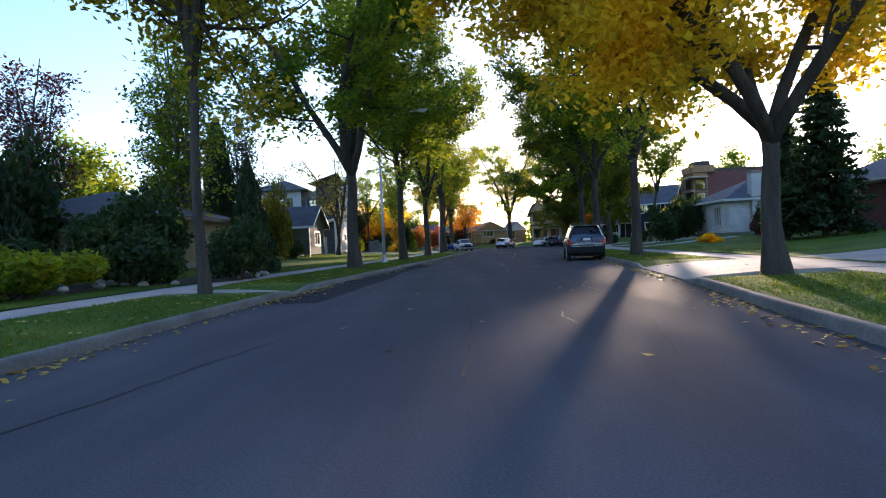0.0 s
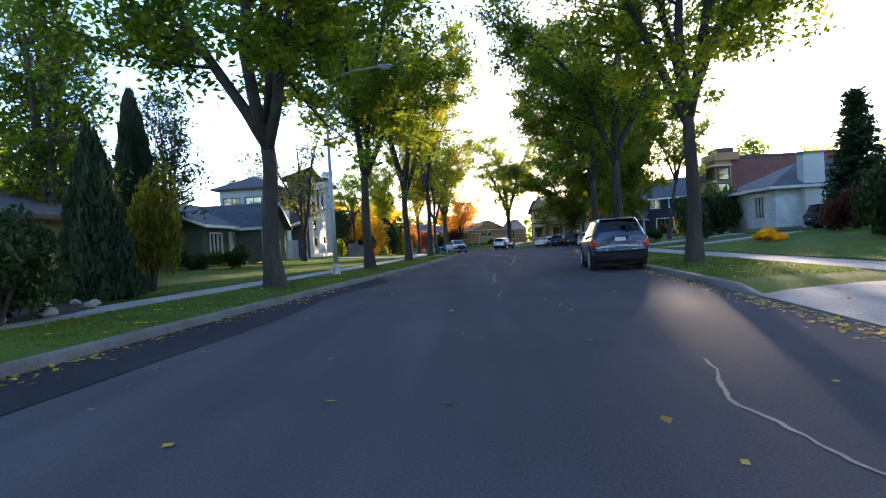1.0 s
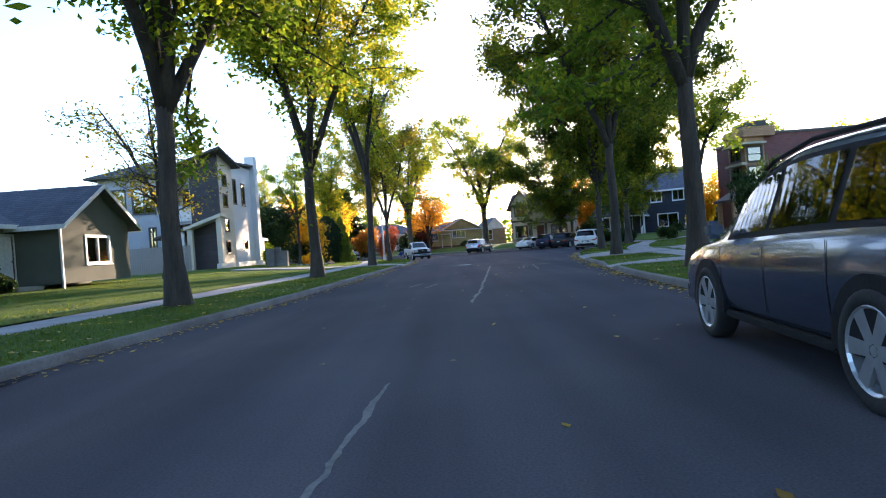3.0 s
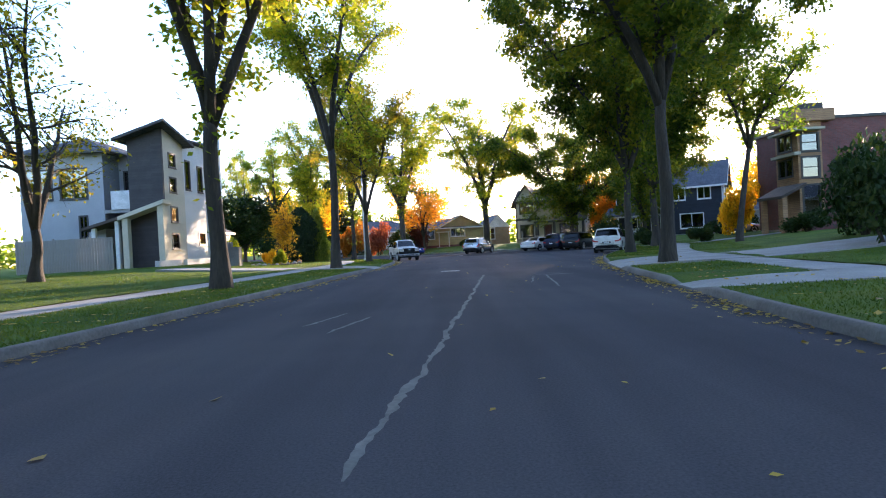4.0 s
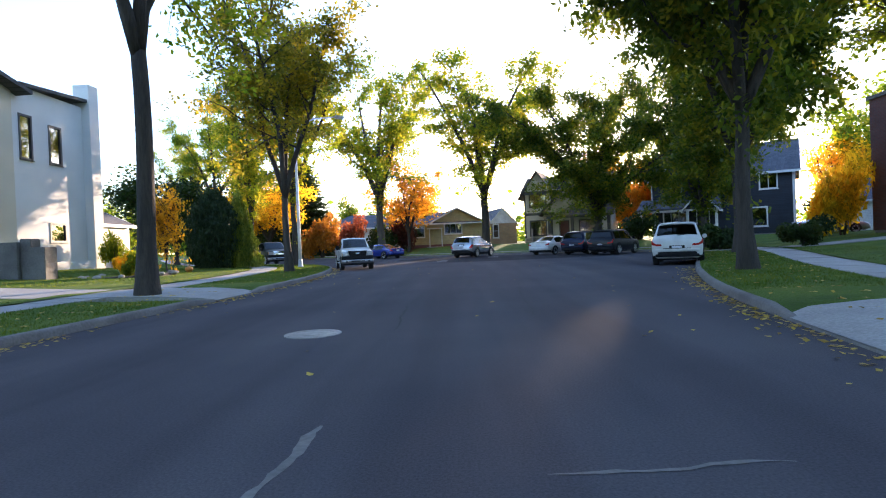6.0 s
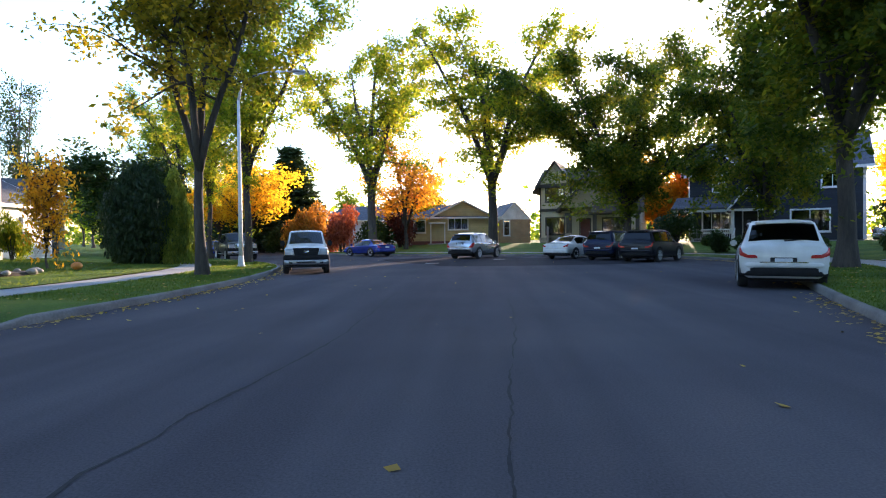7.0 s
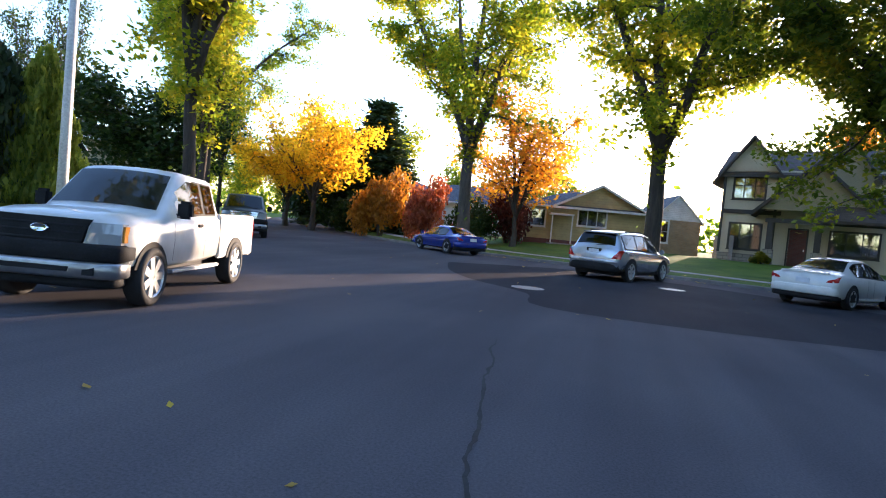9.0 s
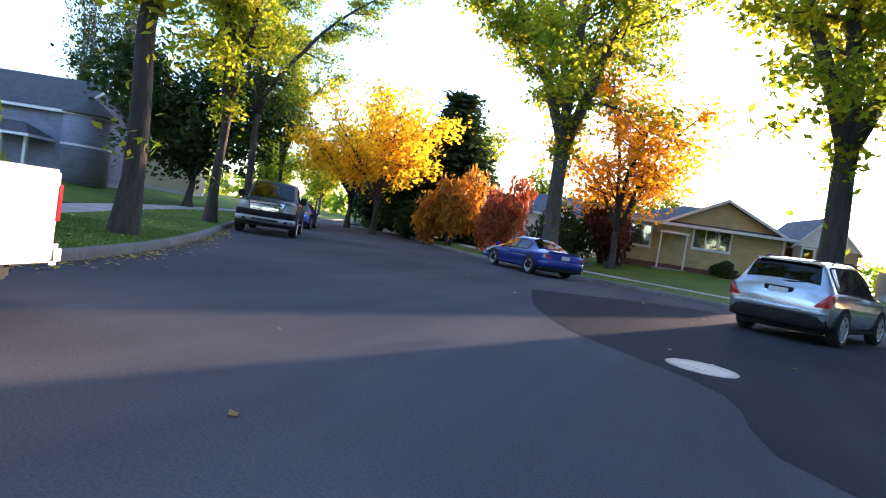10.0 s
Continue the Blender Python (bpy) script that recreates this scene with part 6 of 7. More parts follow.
# tall modern house: pale wings round a dark block
def modern_house():
    h = thing("house", 0, 0, 0.0, 0, "tall modern house of pale stucco and charcoal siding", "house")
    z = 0.55
    w1, w2, w3 = (0.4, 2.4, 5.9, 8.1), (3.0, 5.0, 5.9, 8.1), (4.3, 4.9, 2.4, 4.6)
    # wing and recess walls take the stucco with shade painted in
    ln = shell(h, -27.0, -20.8, 69.6, 80.0, z, 9.3, STUCCO_SHADED, {"s": [w1, w2, w3]})
    for k in (w1, w2, w3):
        window(h, *ln["s"], k, TRIM_DARK, 2)
    hip_roof(h, -27.0, -20.8, 69.6, 80.0, 9.25, 11.0, 0.75, SHINGLE_DARK, TRIM_DARK)
    # recess with balcony
    bm = bmesh.new()
    wall(bm, (-20.8, 71.6), (-18.7, 71.6), z, 9.2, [(0.5, 1.6, z + 0.1, 2.9), (0.4, 1.8, 5.6, 8.0)])
    part("wall", bm, STUCCO_SHADED, h)
    door(h, (-20.8, 71.6), (-18.7, 71.6), 0.5, 1.6, z + 0.1, 2.9, TRIM_DARK, TRIM_DARK)
    window(h, (-20.8, 71.6), (-18.7, 71.6), (0.4, 1.8, 5.6, 8.0), TRIM_DARK, 2)
    slab_part(h, "balcony_floor", CONCRETE, -20.8, -18.7, 69.5, 71.6, 4.7, 4.95)
    slab_part(h, "balcony_front", GALVANISED, -20.2, -18.7, 69.42, 69.5, 4.95, 6.3)
    bm = bmesh.new()
    solid(bm, [(-21.6, 68.0, 3.6), (-18.92, 68.0, 4.3), (-18.92, 71.55, 4.3), (-21.6, 71.55, 3.6)], (0, 0, -0.2))
    part("porch_roof", bm, SHINGLE_BROWN, h)
    for px, top in ((-20.9, 3.58), (-19.2, 4.02)):
        post(h, px, 68.4, z - 0.3, top, 0.28, TRIM_WHITE)
    # dark block
    win = [(0.75, 1.75, 1.9, 3.0), (0.75, 1.75, 3.9, 5.0), (0.75, 1.75, 6.1, 7.2), (0.75, 1.75, 8.0, 9.0)]
    bm = bmesh.new()
    wall(bm, (-18.7, 69.2), (-16.2, 69.2), z, 9.9)
    part("wall", bm, SIDING_DARK, h, "charcoal siding wall")
    bm = bmesh.new()
    wall(bm, (-16.2, 69.4), (-16.2, 72.4), z, 9.9, win)
    part("wall", bm, STUCCO_CREAM, h, "cream stucco wall")
    for k in win:
        window(h, (-16.2, 69.4), (-16.2, 72.4), k, TRIM_DARK, 1, curtain=False)
    bm = bmesh.new()
    wall(bm, (-18.7, 78.2), (-18.7, 69.4), z, 9.9)
    part("wall", bm, SIDING_DARK, h)
    bm = bmesh.new()
    solid(bm, [(-16.2, 69.42, 9.9), (-16.2, 72.4, 9.9), (-16.2, 69.42, 10.82)], (-0.16, 0, 0))
    part("gable", bm, STUCCO_CREAM, h)
    bm = bmesh.new()
    solid(bm, [(-18.7, 69.2, 9.9), (-16.2, 69.2, 9.9), (-16.2, 69.2, 10.82)], (0, 0.2, 0))
    part("gable", bm, SIDING_DARK, h)
    bm = bmesh.new()
    solid(bm, [(-19.3, 68.3, 9.92), (-15.5, 68.3, 11.12), (-15.5, 73.0, 10.02), (-19.3, 73.0, 9.92)], (0, 0, -0.2))
    part("roof", bm, SHINGLE_DARK, h)
    bm = bmesh.new()
    solid(bm, [(-18.9, 67.9, 4.3), (-15.6, 67.9, 5.35), (-15.6, 69.15, 5.35), (-18.9, 69.15, 4.3)], (0, 0, -0.28))
    part("canopy", bm, STUCCO_CREAM, h, "cream sloping canopy")
    post(h, -15.95, 68.3, z - 0.3, 5.0, 0.42, STUCCO_CREAM)
    post(h, -18.5, 68.3, z - 0.3, 4.15, 0.42, STUCCO_CREAM)
    # pale rear wing with a tall pier
    win = [(0.5, 1.3, 6.6, 8.9), (2.6, 3.5, 6.6, 8.7), (2.4, 3.6, 2.2, 3.2)]
    bm = bmesh.new()
    wall(bm, (-16.4, 72.6), (-16.4, 78.0), z, 10.4, win)
    part("wall", bm, STUCCO_WHITE, h)
    for k in win:
        window(h, (-16.4, 72.6), (-16.4, 78.0), k, TRIM_DARK, 1, curtain=False)
    bm = bmesh.new()
    wall(bm, (-16.4, 78.2), (-20.8, 78.2), z, 10.4)
    part("wall", bm, STUCCO_WHITE, h)
    bm = bmesh.new()
    solid(bm, [(-20.8, 72.8, 10.5), (-16.0, 72.8, 10.5), (-16.0, 78.5, 10.9), (-20.8, 78.5, 10.9)], (0, 0, -0.18))
    part("roof", bm, SHINGLE_DARK, h)
    slab_part(h, "pier", STUCCO_WHITE, -16.9, -15.9, 78.0, 78.9, z - 0.5, 11.8, "tall pale chimney pier", 0.02)
    slab_part(h, "planter_wall", STUCCO_WHITE, -15.6, -15.3, 66.4, 69.6, 0.3, 1.05, "low pale planter wall", 0.01)
    slab_part(h, "planter_wall", STUCCO_WHITE, -15.6, -15.3, 70.4, 77.0, 0.3, 1.05, "low pale planter wall", 0.01)


def blue_house():
    h = thing("house", -31.0, 96.5, 0.45, 25, "slate blue two-storey house with a round corner turret", "house")
    h.scale = (0.85, 0.85, 0.85)
    w = (1.2, 2.6, 1.2, 2.6)
    ln = shell(h, -6, 2.2, -3.2, 4.5, 0.0, 4.9, SIDING_BLUE, {"s": [w]}, foundation=0.3)
    window(h, *ln["s"], w, TRIM_WHITE, 2)
    gable_wall(h, (2.2, -3.2), (2.2, 4.5), 4.9, 7.3, SIDING_BLUE)
    gable_roof(h, -6, 2.2, -3.2, 4.5, 4.85, 7.3, "x", 0.45, SHINGLE_DARK)
    bm = bmesh.new()
    lathe(bm, [(1.5, 0), (1.5, 4.6), (1.45, 4.65)], 20, "z")
    bmesh.ops.translate(bm, verts=bm.verts, vec=(3.0, -2.2, 0))
    part("turret", bm, SIDING_BLUE, h, "", True)
    bm = bmesh.new()
    lathe(bm, [(1.75, 4.6), (1.75, 4.7), (0.05, 6.0)], 20, "z")
    bmesh.ops.translate(bm, verts=bm.verts, vec=(3.0, -2.2, 0))
    part("turret_roof", bm, SHINGLE_DARK, h)
    for zz in (2.5, 4.5):
        bm = bmesh.new()
        lathe(bm, [(1.53, zz), (1.53, zz + 0.14)], 20, "z")
        bmesh.ops.translate(bm, verts=bm.verts, vec=(3.0, -2.2, 0))
        part("turret_band", bm, TRIM_WHITE, h)
    hip_roof(h, -2.4, 1.2, -5.2, -3.2, 2.7, 3.5, 0.3, SHINGLE_DARK)
    for px in (-2.2, -0.6, 1.0):
        post(h, px, -5.0, -0.2, 2.7, 0.2, TRIM_WHITE)
    slab_part(h, "porch_floor", CONCRETE, -2.6, 1.4, -5.3, -3.2, -0.4, 0.25)


def ochre_bungalow():
    h = thing("house", 0.4, 112.8, 0.55, 12, "low ochre-sided bungalow with a grey roof and white trim", "house")
    w1, w2, w3 = (0.3, 1.6, 1.5, 2.85), (4.1, 6.3, 1.8, 3.05), (0.5, 1.2, 1.1, 2.8)
    ln = shell(h, 0, 9.4, 0, 8, 0.0, 3.2, SIDING_YELLOW, {"s": [w1, w2]}, foundation=0.3)
    window(h, *ln["s"], w1, TRIM_WHITE, 1)
    window(h, *ln["s"], w2, TRIM_WHITE, 3)
    hip_roof(h, 0, 9.4, 0, 8, 3.15, 4.75, 0.55, SHINGLE_GREY)
    gable_wall(h, (2.2, -0.12), (9.2, -0.12), 3.1, 4.85, SIDING_YELLOW)
    gable_roof(h, 2.2, 9.2, -0.2, 4.0, 3.12, 4.9, "y", 0.3, SHINGLE_GREY)
    slab_part(h, "brick_base", BRICK, 0.0, 9.4, -0.12, -0.004, 0.0, 0.55)
    slab_part(h, "porch_canopy", TRIM_WHITE, 1.9, 3.6, -1.5, -0.05, 2.45, 2.56)
    for px in (2.0, 3.5):
        post(h, px, -1.4, -0.3, 2.46, 0.1, TRIM_WHITE)
    slab_part(h, "porch_step", CONCRETE, 1.8, 3.7, -1.5, -0.13, -0.4, 0.3, "", 0.02)
    slab_part(h, "downpipe", TRIM_WHITE, 9.2, 9.3, -0.1, -0.004, 0.2, 3.0)
    ln = shell(h, 10.0, 13.6, 0.6, 7.5, 0.0, 2.9, BRICK_TAN, {"s": [w3]}, foundation=0.3)
    window(h, *ln["s"], w3, TRIM_WHITE, 1, 2)
    gable_wall(h, (10.0, 0.6), (13.6, 0.6), 2.9, 4.75, SIDING_WHITE)
    gable_roof(h, 10.0, 13.6, 0.6, 7.5, 2.88, 4.75, "y", 0.15, SHINGLE_GREY)


def tudor_house():
    h = thing("house", 14.2, 111.8, 0.45, -21, "two-storey cream house with dark timber gables and a stone base", "house")
    h.scale = (1.08, 0.8, 1.08)
    w1, w2 = (0.55, 2.35, 1.15, 2.75), (0.55, 2.35, 4.3, 5.95)
    w3 = (5.9, 8.2, 1.2, 2.6)
    ln = shell(h, 0, 9.2, 0, 9, 0.0, 6.1, STUCCO_CREAM, {"s": [w1, w2, w3, (3.85, 4.75, 0.35, 2.55)]}, foundation=0.35)
    for k, n in ((w1, 3), (w2, 3), (w3, 3)):
        window(h, *ln["s"], k, TRIM_DARK, n, 2)
    door(h, *ln["s"], 3.85, 4.75, 0.35, 2.55, BRICK, TRIM_DARK)
    slab_part(h, "stone_base", STONE, 0.0, 3.0, -0.14, -0.004, -0.3, 0.85, "pale stone plinth")
    slab_part(h, "band_board", TRIM_DARK, -0.05, 3.3, -0.07, -0.004, 3.35, 3.62)
    for px in (-0.06, 2.9):
        slab_part(h, "corner_board", TRIM_DARK, px, px + 0.16, -0.06, -0.004, 0.86, 6.0)
    gable_roof(h, 0, 9.2, 0, 9, 5.85, 7.7, "x", 0.4, SHINGLE_BROWN, TRIM_DARK)
    gable_wall(h, (9.2, 0), (9.2, 9), 6.1, 7.7, STUCCO_WHITE)
    gable_wall(h, (0, 9), (0, 0), 6.1, 7.7, STUCCO_CREAM)
    gable_wall(h, (0, -0.1), (3.0, -0.1), 6.05, 8.0, STUCCO_CREAM)
    gable_roof(h, 0, 3.0, -0.15, 4.4, 6.0, 8.1, "y", 0.6, SHINGLE_BROWN, TRIM_DARK)
    slab_part(h, "side_facing", STUCCO_WHITE, 9.204, 9.26, 0.2, 8.8, 0.36, 6.1, "white stucco side wall")
    gable_wall(h, (5.2, -0.6), (7.6, -0.6), 6.0, 7.7, STUCCO_TAN)
    gable_roof(h, 5.2, 7.6, -0.65, 4.4, 5.95, 7.85, "y", 0.35, SHINGLE_BROWN, TRIM_DARK)
    slab_part(h, "dormer_wall", STUCCO_TAN, 5.2, 7.6, -0.6, -0.004, 3.9, 6.0)
    # porch: steep gable over the door, low roof along the front
    gable_wall(h, (2.3, -2.0), (7.9, -2.0), 3.6, 6.2, STUCCO_TAN)
    gable_roof(h, 2.3, 7.9, -2.05, 0.0, 3.5, 6.2, "y", 0.35, SHINGLE_BROWN, TRIM_DARK, 0.26)
    bm = bmesh.new()
    solid(bm, [(5.2, -2.9, 3.1), (9.7, -2.9, 3.1), (9.7, -1.2, 4.7), (5.2, -1.2, 4.7)], (0, 0, -0.16))
    part("porch_roof", bm, SHINGLE_BROWN, h)
    slab_part(h, "porch_beam", TRIM_DARK, 2.7, 9.4, -1.95, -1.75, 2.85, 3.1)
    slab_part(h, "porch_floor", STONE, 2.8, 9.3, -2.1, -0.01, -0.4, 0.3)
    for px in (3.0, 5.4, 9.1):
        post(h, px, -1.85, 0.3, 2.86, 0.32, TRIM_DARK)
        post(h, px, -1.85, 0.3, 1.25, 0.52, STONE, "stone_pier")
    for k in range(3):
        slab_part(h, "step", STONE, 3.6, 5.0, -3.1 + 0.32 * k, -2.1, -0.45, -0.15 + 0.15 * k)


def craftsman_house():
    h = thing("house", 27.3, 106.0, 0.5, -30, "dark navy craftsman house with white trim and a porch", "house")
    h.scale = (1.15, 1.15, 1.2)
    w1, w2, w3 = (1.0, 3.0, 0.95, 2.55), (1.75, 2.65, 4.0, 5.4), (6.3, 7.6, 4.0, 5.3)
    w4, w5 = (7.0, 9.4, 0.95, 2.5), (8.9, 10.2, 4.0, 5.3)
    e1, e2, e3 = (1.2, 2.4, 1.0, 2.5), (1.2, 2.2, 4.0, 5.3), (5.0, 6.0, 4.0, 5.3)
    ln = shell(h, 0, 11.4, 0, 8, 0.0, 5.6, SIDING_NAVY, {"s": [w1, w2, w3, w4, w5, (3.9, 4.85, 0.35, 2.5)], "e": [e1, e2, e3]}, foundation=0.35)
    window(h, *ln["s"], w1, TRIM_WHITE, 3)
    window(h, *ln["s"], w2, TRIM_WHITE, 1, 2)
    for k in (w3, w4, w5):
        window(h, *ln["s"], k, TRIM_WHITE, 2, curtain=False)
    for k in (e1, e2, e3):
        window(h, *ln["e"], k, TRIM_WHITE, 1, 2, curtain=False)
    slab_part(h, "upper_floor", CEDAR, 0.21, 11.19, 0.21, 7.79, 2.9, 3.1)
    door(h, *ln["s"], 3.9, 4.85, 0.35, 2.5, SIDING_DARK)
    gable_roof(h, 0, 11.4, 0, 8, 5.55, 8.2, "x", 0.5, SHINGLE_GREY)
    gable_wall(h, (11.4, 0), (11.4, 8), 5.6, 8.2, SIDING_NAVY)
    gable_wall(h, (0, 8), (0, 0), 5.6, 8.2, SIDING_NAVY)
    for px, py in ((11.3, -0.04), (11.42, 0.12), (11.42, 7.88), (-0.02, -0.04)):
        slab_part(h, "corner_board", TRIM_WHITE, px, px + 0.1, py, py + 0.12, 0.36, 5.5)
    slab_part(h, "band_board", TRIM_WHITE, 11.404, 11.43, 0.26, 7.86, 3.2, 3.38)
    gable_wall(h, (0.6, -0.1), (3.8, -0.1), 5.5, 7.1, SIDING_NAVY)
    gable_roof(h, 0.6, 3.8, -0.15, 4.0, 5.45, 7.1, "y", 0.35, SHINGLE_GREY)
    bm = bmesh.new()
    solid(bm, [(-0.9, -2.4, 2.75), (6.0, -2.4, 2.75), (6.0, 0.0, 3.7), (-0.9, 0.0, 3.7)], (0, 0, -0.14))
    part("porch_roof", bm, SHINGLE_GREY, h)
    slab_part(h, "porch_beam", TRIM_WHITE, -0.8, 5.9, -2.35, -2.2, 2.45, 2.68)
    gable_wall(h, (3.3, -2.5), (5.7, -2.5), 2.75, 4.0, SIDING_NAVY)
    gable_roof(h, 3.3, 5.7, -2.55, -0.4, 2.7, 4.0, "y", 0.3, SHINGLE_GREY)
    slab_part(h, "porch_floor", CONCRETE, -0.7, 5.9, -2.3, -0.01, -0.5, 0.3)
    for px in (-0.55, 0.6, 3.4, 5.7):
        post(h, px, -2.2, 0.3, 2.46, 0.2, TRIM_WHITE)
    slab_part(h, "railing", TRIM_WHITE, 0.7, 3.3, -2.23, -2.17, 1.12, 1.2)
    for k in range(18):
        slab_part(h, "baluster", TRIM_WHITE, 0.78 + 0.14 * k, 0.82 + 0.14 * k, -2.22, -2.18, 0.4, 1.12)
    for k in range(4):
        slab_part(h, "step", CONCRETE, 3.6, 5.5, -3.5 + 0.3 * k, -2.31, -0.5, -0.3 + 0.15 * k)
    for px in (3.55, 5.55):
        bm = bmesh.new()
        solid(bm, [(px - 0.04, -3.5, 0.75), (px + 0.04, -3.5, 0.75), (px + 0.04, -2.3, 1.25), (px - 0.04, -2.3, 1.25)], (0, 0, -0.1))
        for j in range(5):
            box(bm, px - 0.02, px + 0.02, -3.45 + 0.26 * j, -3.41 + 0.26 * j, -0.3, 0.68 + 0.11 * j)
        part("stair_rail", bm, TRIM_WHITE, h)


def brick_house():
    h = thing("house", 32.0 - 24.3 * 1.25, 73.4 - 64.6 * 1.25, 0.1, 0, "tall modern red brick house with a cedar and glass corner bay", "house")
    h.scale = (1.25, 1.25, 1.15)
    z = 0.4
    shell(h, 25.8, 36.0, 64.9, 72.0, z, 8.2, BRICK, foundation=0.3)
    slab_part(h, "parapet", TRIM_DARK, 25.7, 36.1, 64.8, 72.1, 8.2, 8.4)
    # corner bay: cedar piers, stacked windows and deep eaves
    win = [(0.2, 1.3, 1.6, 3.7), (0.2, 1.3, 4.2, 5.6), (0.2, 1.3, 6.0, 7.2)]
    bm = bmesh.new()
    wall(bm, (24.3, 64.6), (25.8, 64.6), z, 8.0, win)
    part("wall", bm, CEDAR, h, "cedar-boarded bay wall")
    for k in win:
        window(h, (24.3, 64.6), (25.8, 64.6), k, TRIM_DARK, 1, 2, curtain=False)
    ww = [(0.3, 1.8, 4.4, 5.6), (0.3, 1.8, 6.2, 7.3)]
    bm = bmesh.new()
    wall(bm, (24.3, 67.0), (24.3, 64.8), z, 8.0, ww)
    part("wall", bm, CEDAR, h)
    for k in ww:
        window(h, (24.3, 67.0), (24.3, 64.8), k, TRIM_DARK, 2, curtain=False)
    bm = bmesh.new()
    wall(bm, (25.8, 67.0), (24.5, 67.0), z, 8.0)
    part("wall", bm, CEDAR, h)
    slab_part(h, "bay_cap", CEDAR, 24.1, 26.5, 64.3, 67.3, 8.0, 8.8)
    slab_part(h, "upper_eave", TRIM_TAN, 23.7, 25.6, 63.9, 66.8, 7.35, 7.5)
    slab_part(h, "upper_eave", TRIM_TAN, 23.9, 24.296, 64.3, 66.9, 5.75, 5.95)
    slab_part(h, "roof_box", SIDING_DARK, 24.8, 26.4, 65.2, 67.2, 8.8, 9.4)
    bm = bmesh.new()
    solid(bm, [(22.9, 64.2, 3.0), (24.3, 63.9, 3.8), (24.3, 67.0, 3.8), (22.9, 67.0, 3.0)], (0, 0, -0.2))
    part("porch_roof", bm, SHINGLE_BROWN, h)
    for py in (64.5, 66.7):
        post(h, 23.2, py, z - 0.2, 3.02, 0.3, CEDAR)
    slab_part(h, "planter", BRICK, 24.4, 26.6, 63.7, 64.5, 0.1, 0.9)


def pale_blue_house():
    h = thing("house", 0, 0, 0.0, 0, "small pale blue house with a grey gable roof", "house")
    shell(h, 41.5, 49.0, 92.0, 100.0, 0.5, 3.6, SIDING_WHITE)
    gable_roof(h, 41.5, 49.0, 92.0, 100.0, 3.55, 5.6, "y", 0.4, SHINGLE_GREY)
    gable_wall(h, (41.5, 92.0), (49.0, 92.0), 3.6, 5.6, SIDING_BLUE)


def white_bungalow():
    h = thing("house", 23.6 - 21.0 * 1.1, 45.2 - 42.4 * 1.1, 0.0, 0, "white-sided bungalow with a grey hip roof and chimney", "house")
    h.scale = (1.1, 1.1, 1.1)
    z = 0.62
    w1, w2 = (1.1, 2.7, z + 0.85, z + 2.4), (2.6, 3.3, z + 1.2, z + 2.1)
    ln = shell(h, 21.0, 31.0, 42.4, 49.0, z, 3.55, SIDING_WHITE, {"w": [(3.8, 5.0, z + 0.9, z + 2.4)], "s": [w2]}, foundation=0.3)
    window(h, *ln["w"], (3.8, 5.0, z + 0.9, z + 2.4), TRIM_WHITE, 3)
    window(h, *ln["s"], w2, TRIM_DARK, 1)
    hip_roof(h, 21.0, 31.0, 42.4, 49.0, 3.5, 5.3, 0.6, SHINGLE_GREY)
    slab_part(h, "chimney", STUCCO_WHITE, 22.6, 23.9, 42.0, 42.7, z, 5.5, "broad pale chimney", 0.01)
    slab_part(h, "chimney_cap", CONCRETE, 22.5, 24.0, 41.9, 42.8, 5.5, 5.6)


def corner_house():
    h = thing("house", 0, 0, 0.0, 0, "pale house with a grey roof behind a spruce", "house")
    z = 0.62
    w = (1.5, 3.5, z + 0.9, z + 2.3)
    ln = shell(h, 23.0, 33.0, 24.5, 32.0, z, 3.6, STUCCO_WHITE, {"w": [w]}, foundation=0.3)
    window(h, *ln["w"], w, TRIM_WHITE, 3)
    slab_part(h, "brick_facing", BRICK, 22.88, 22.996, 25.2, 28.4, z, 3.3)
    hip_roof(h, 23.0, 33.0, 24.5, 32.0, 3.55, 5.5, 0.7, SHINGLE_GREY)


def shaded_bungalow():
    h = thing("house", 0, 0, 0.0, 0, "low dark-roofed bungalow half hidden by garden shrubs", "house")
    z = 0.5
    w = (6.6, 8.2, z + 1.0, z + 1.9)
    ln = shell(h, -22.0, -12.6, 20.2, 29.0, z, 3.0, STUCCO_TAN, {"s": [w]}, foundation=0.3)
    window(h, *ln["s"], w, TRIM_DARK, 2)
    hip_roof(h, -22.0, -12.6, 20.2, 29.0, 2.95, 4.6, 0.6, SHINGLE_GREY, TRIM_DARK)


def white_garage():
    h = thing("garage", -20.7, 79.9, 0.45, 4, "low white-sided garage with a grey gable roof", "garage")
    gap = (2.0, 5.2, 0.0, 2.3)
    ln = shell(h, -3.6, 3.6, -3.8, 3.8, 0.0, 3.0, SIDING_WHITE, {"e": [gap]}, foundation=0.0)
    bm = bmesh.new()
    wall(bm, (3.5, -1.6), (3.5, 1.4), 0.0, 2.28, (), 0.06)
    d = part("garage_door", bm, TRIM_WHITE, h)
    for k in range(4):
        for j in range(4):
            slab_part(d, "panel", TRIM_WHITE, 3.503, 3.53, -1.5 + 0.72 * k, -0.92 + 0.72 * k, 0.1 + 0.55 * j, 0.54 + 0.55 * j)
    gable_wall(h, (-3.6, -3.8), (3.6, -3.8), 3.0, 4.7, SIDING_WHITE)
    gable_wall(h, (3.6, 3.8), (-3.6, 3.8), 3.0, 4.7, SIDING_WHITE)
    gable_roof(h, -3.6, 3.6, -3.8, 3.8, 2.98, 4.7, "y", 0.35, SHINGLE_GREY)


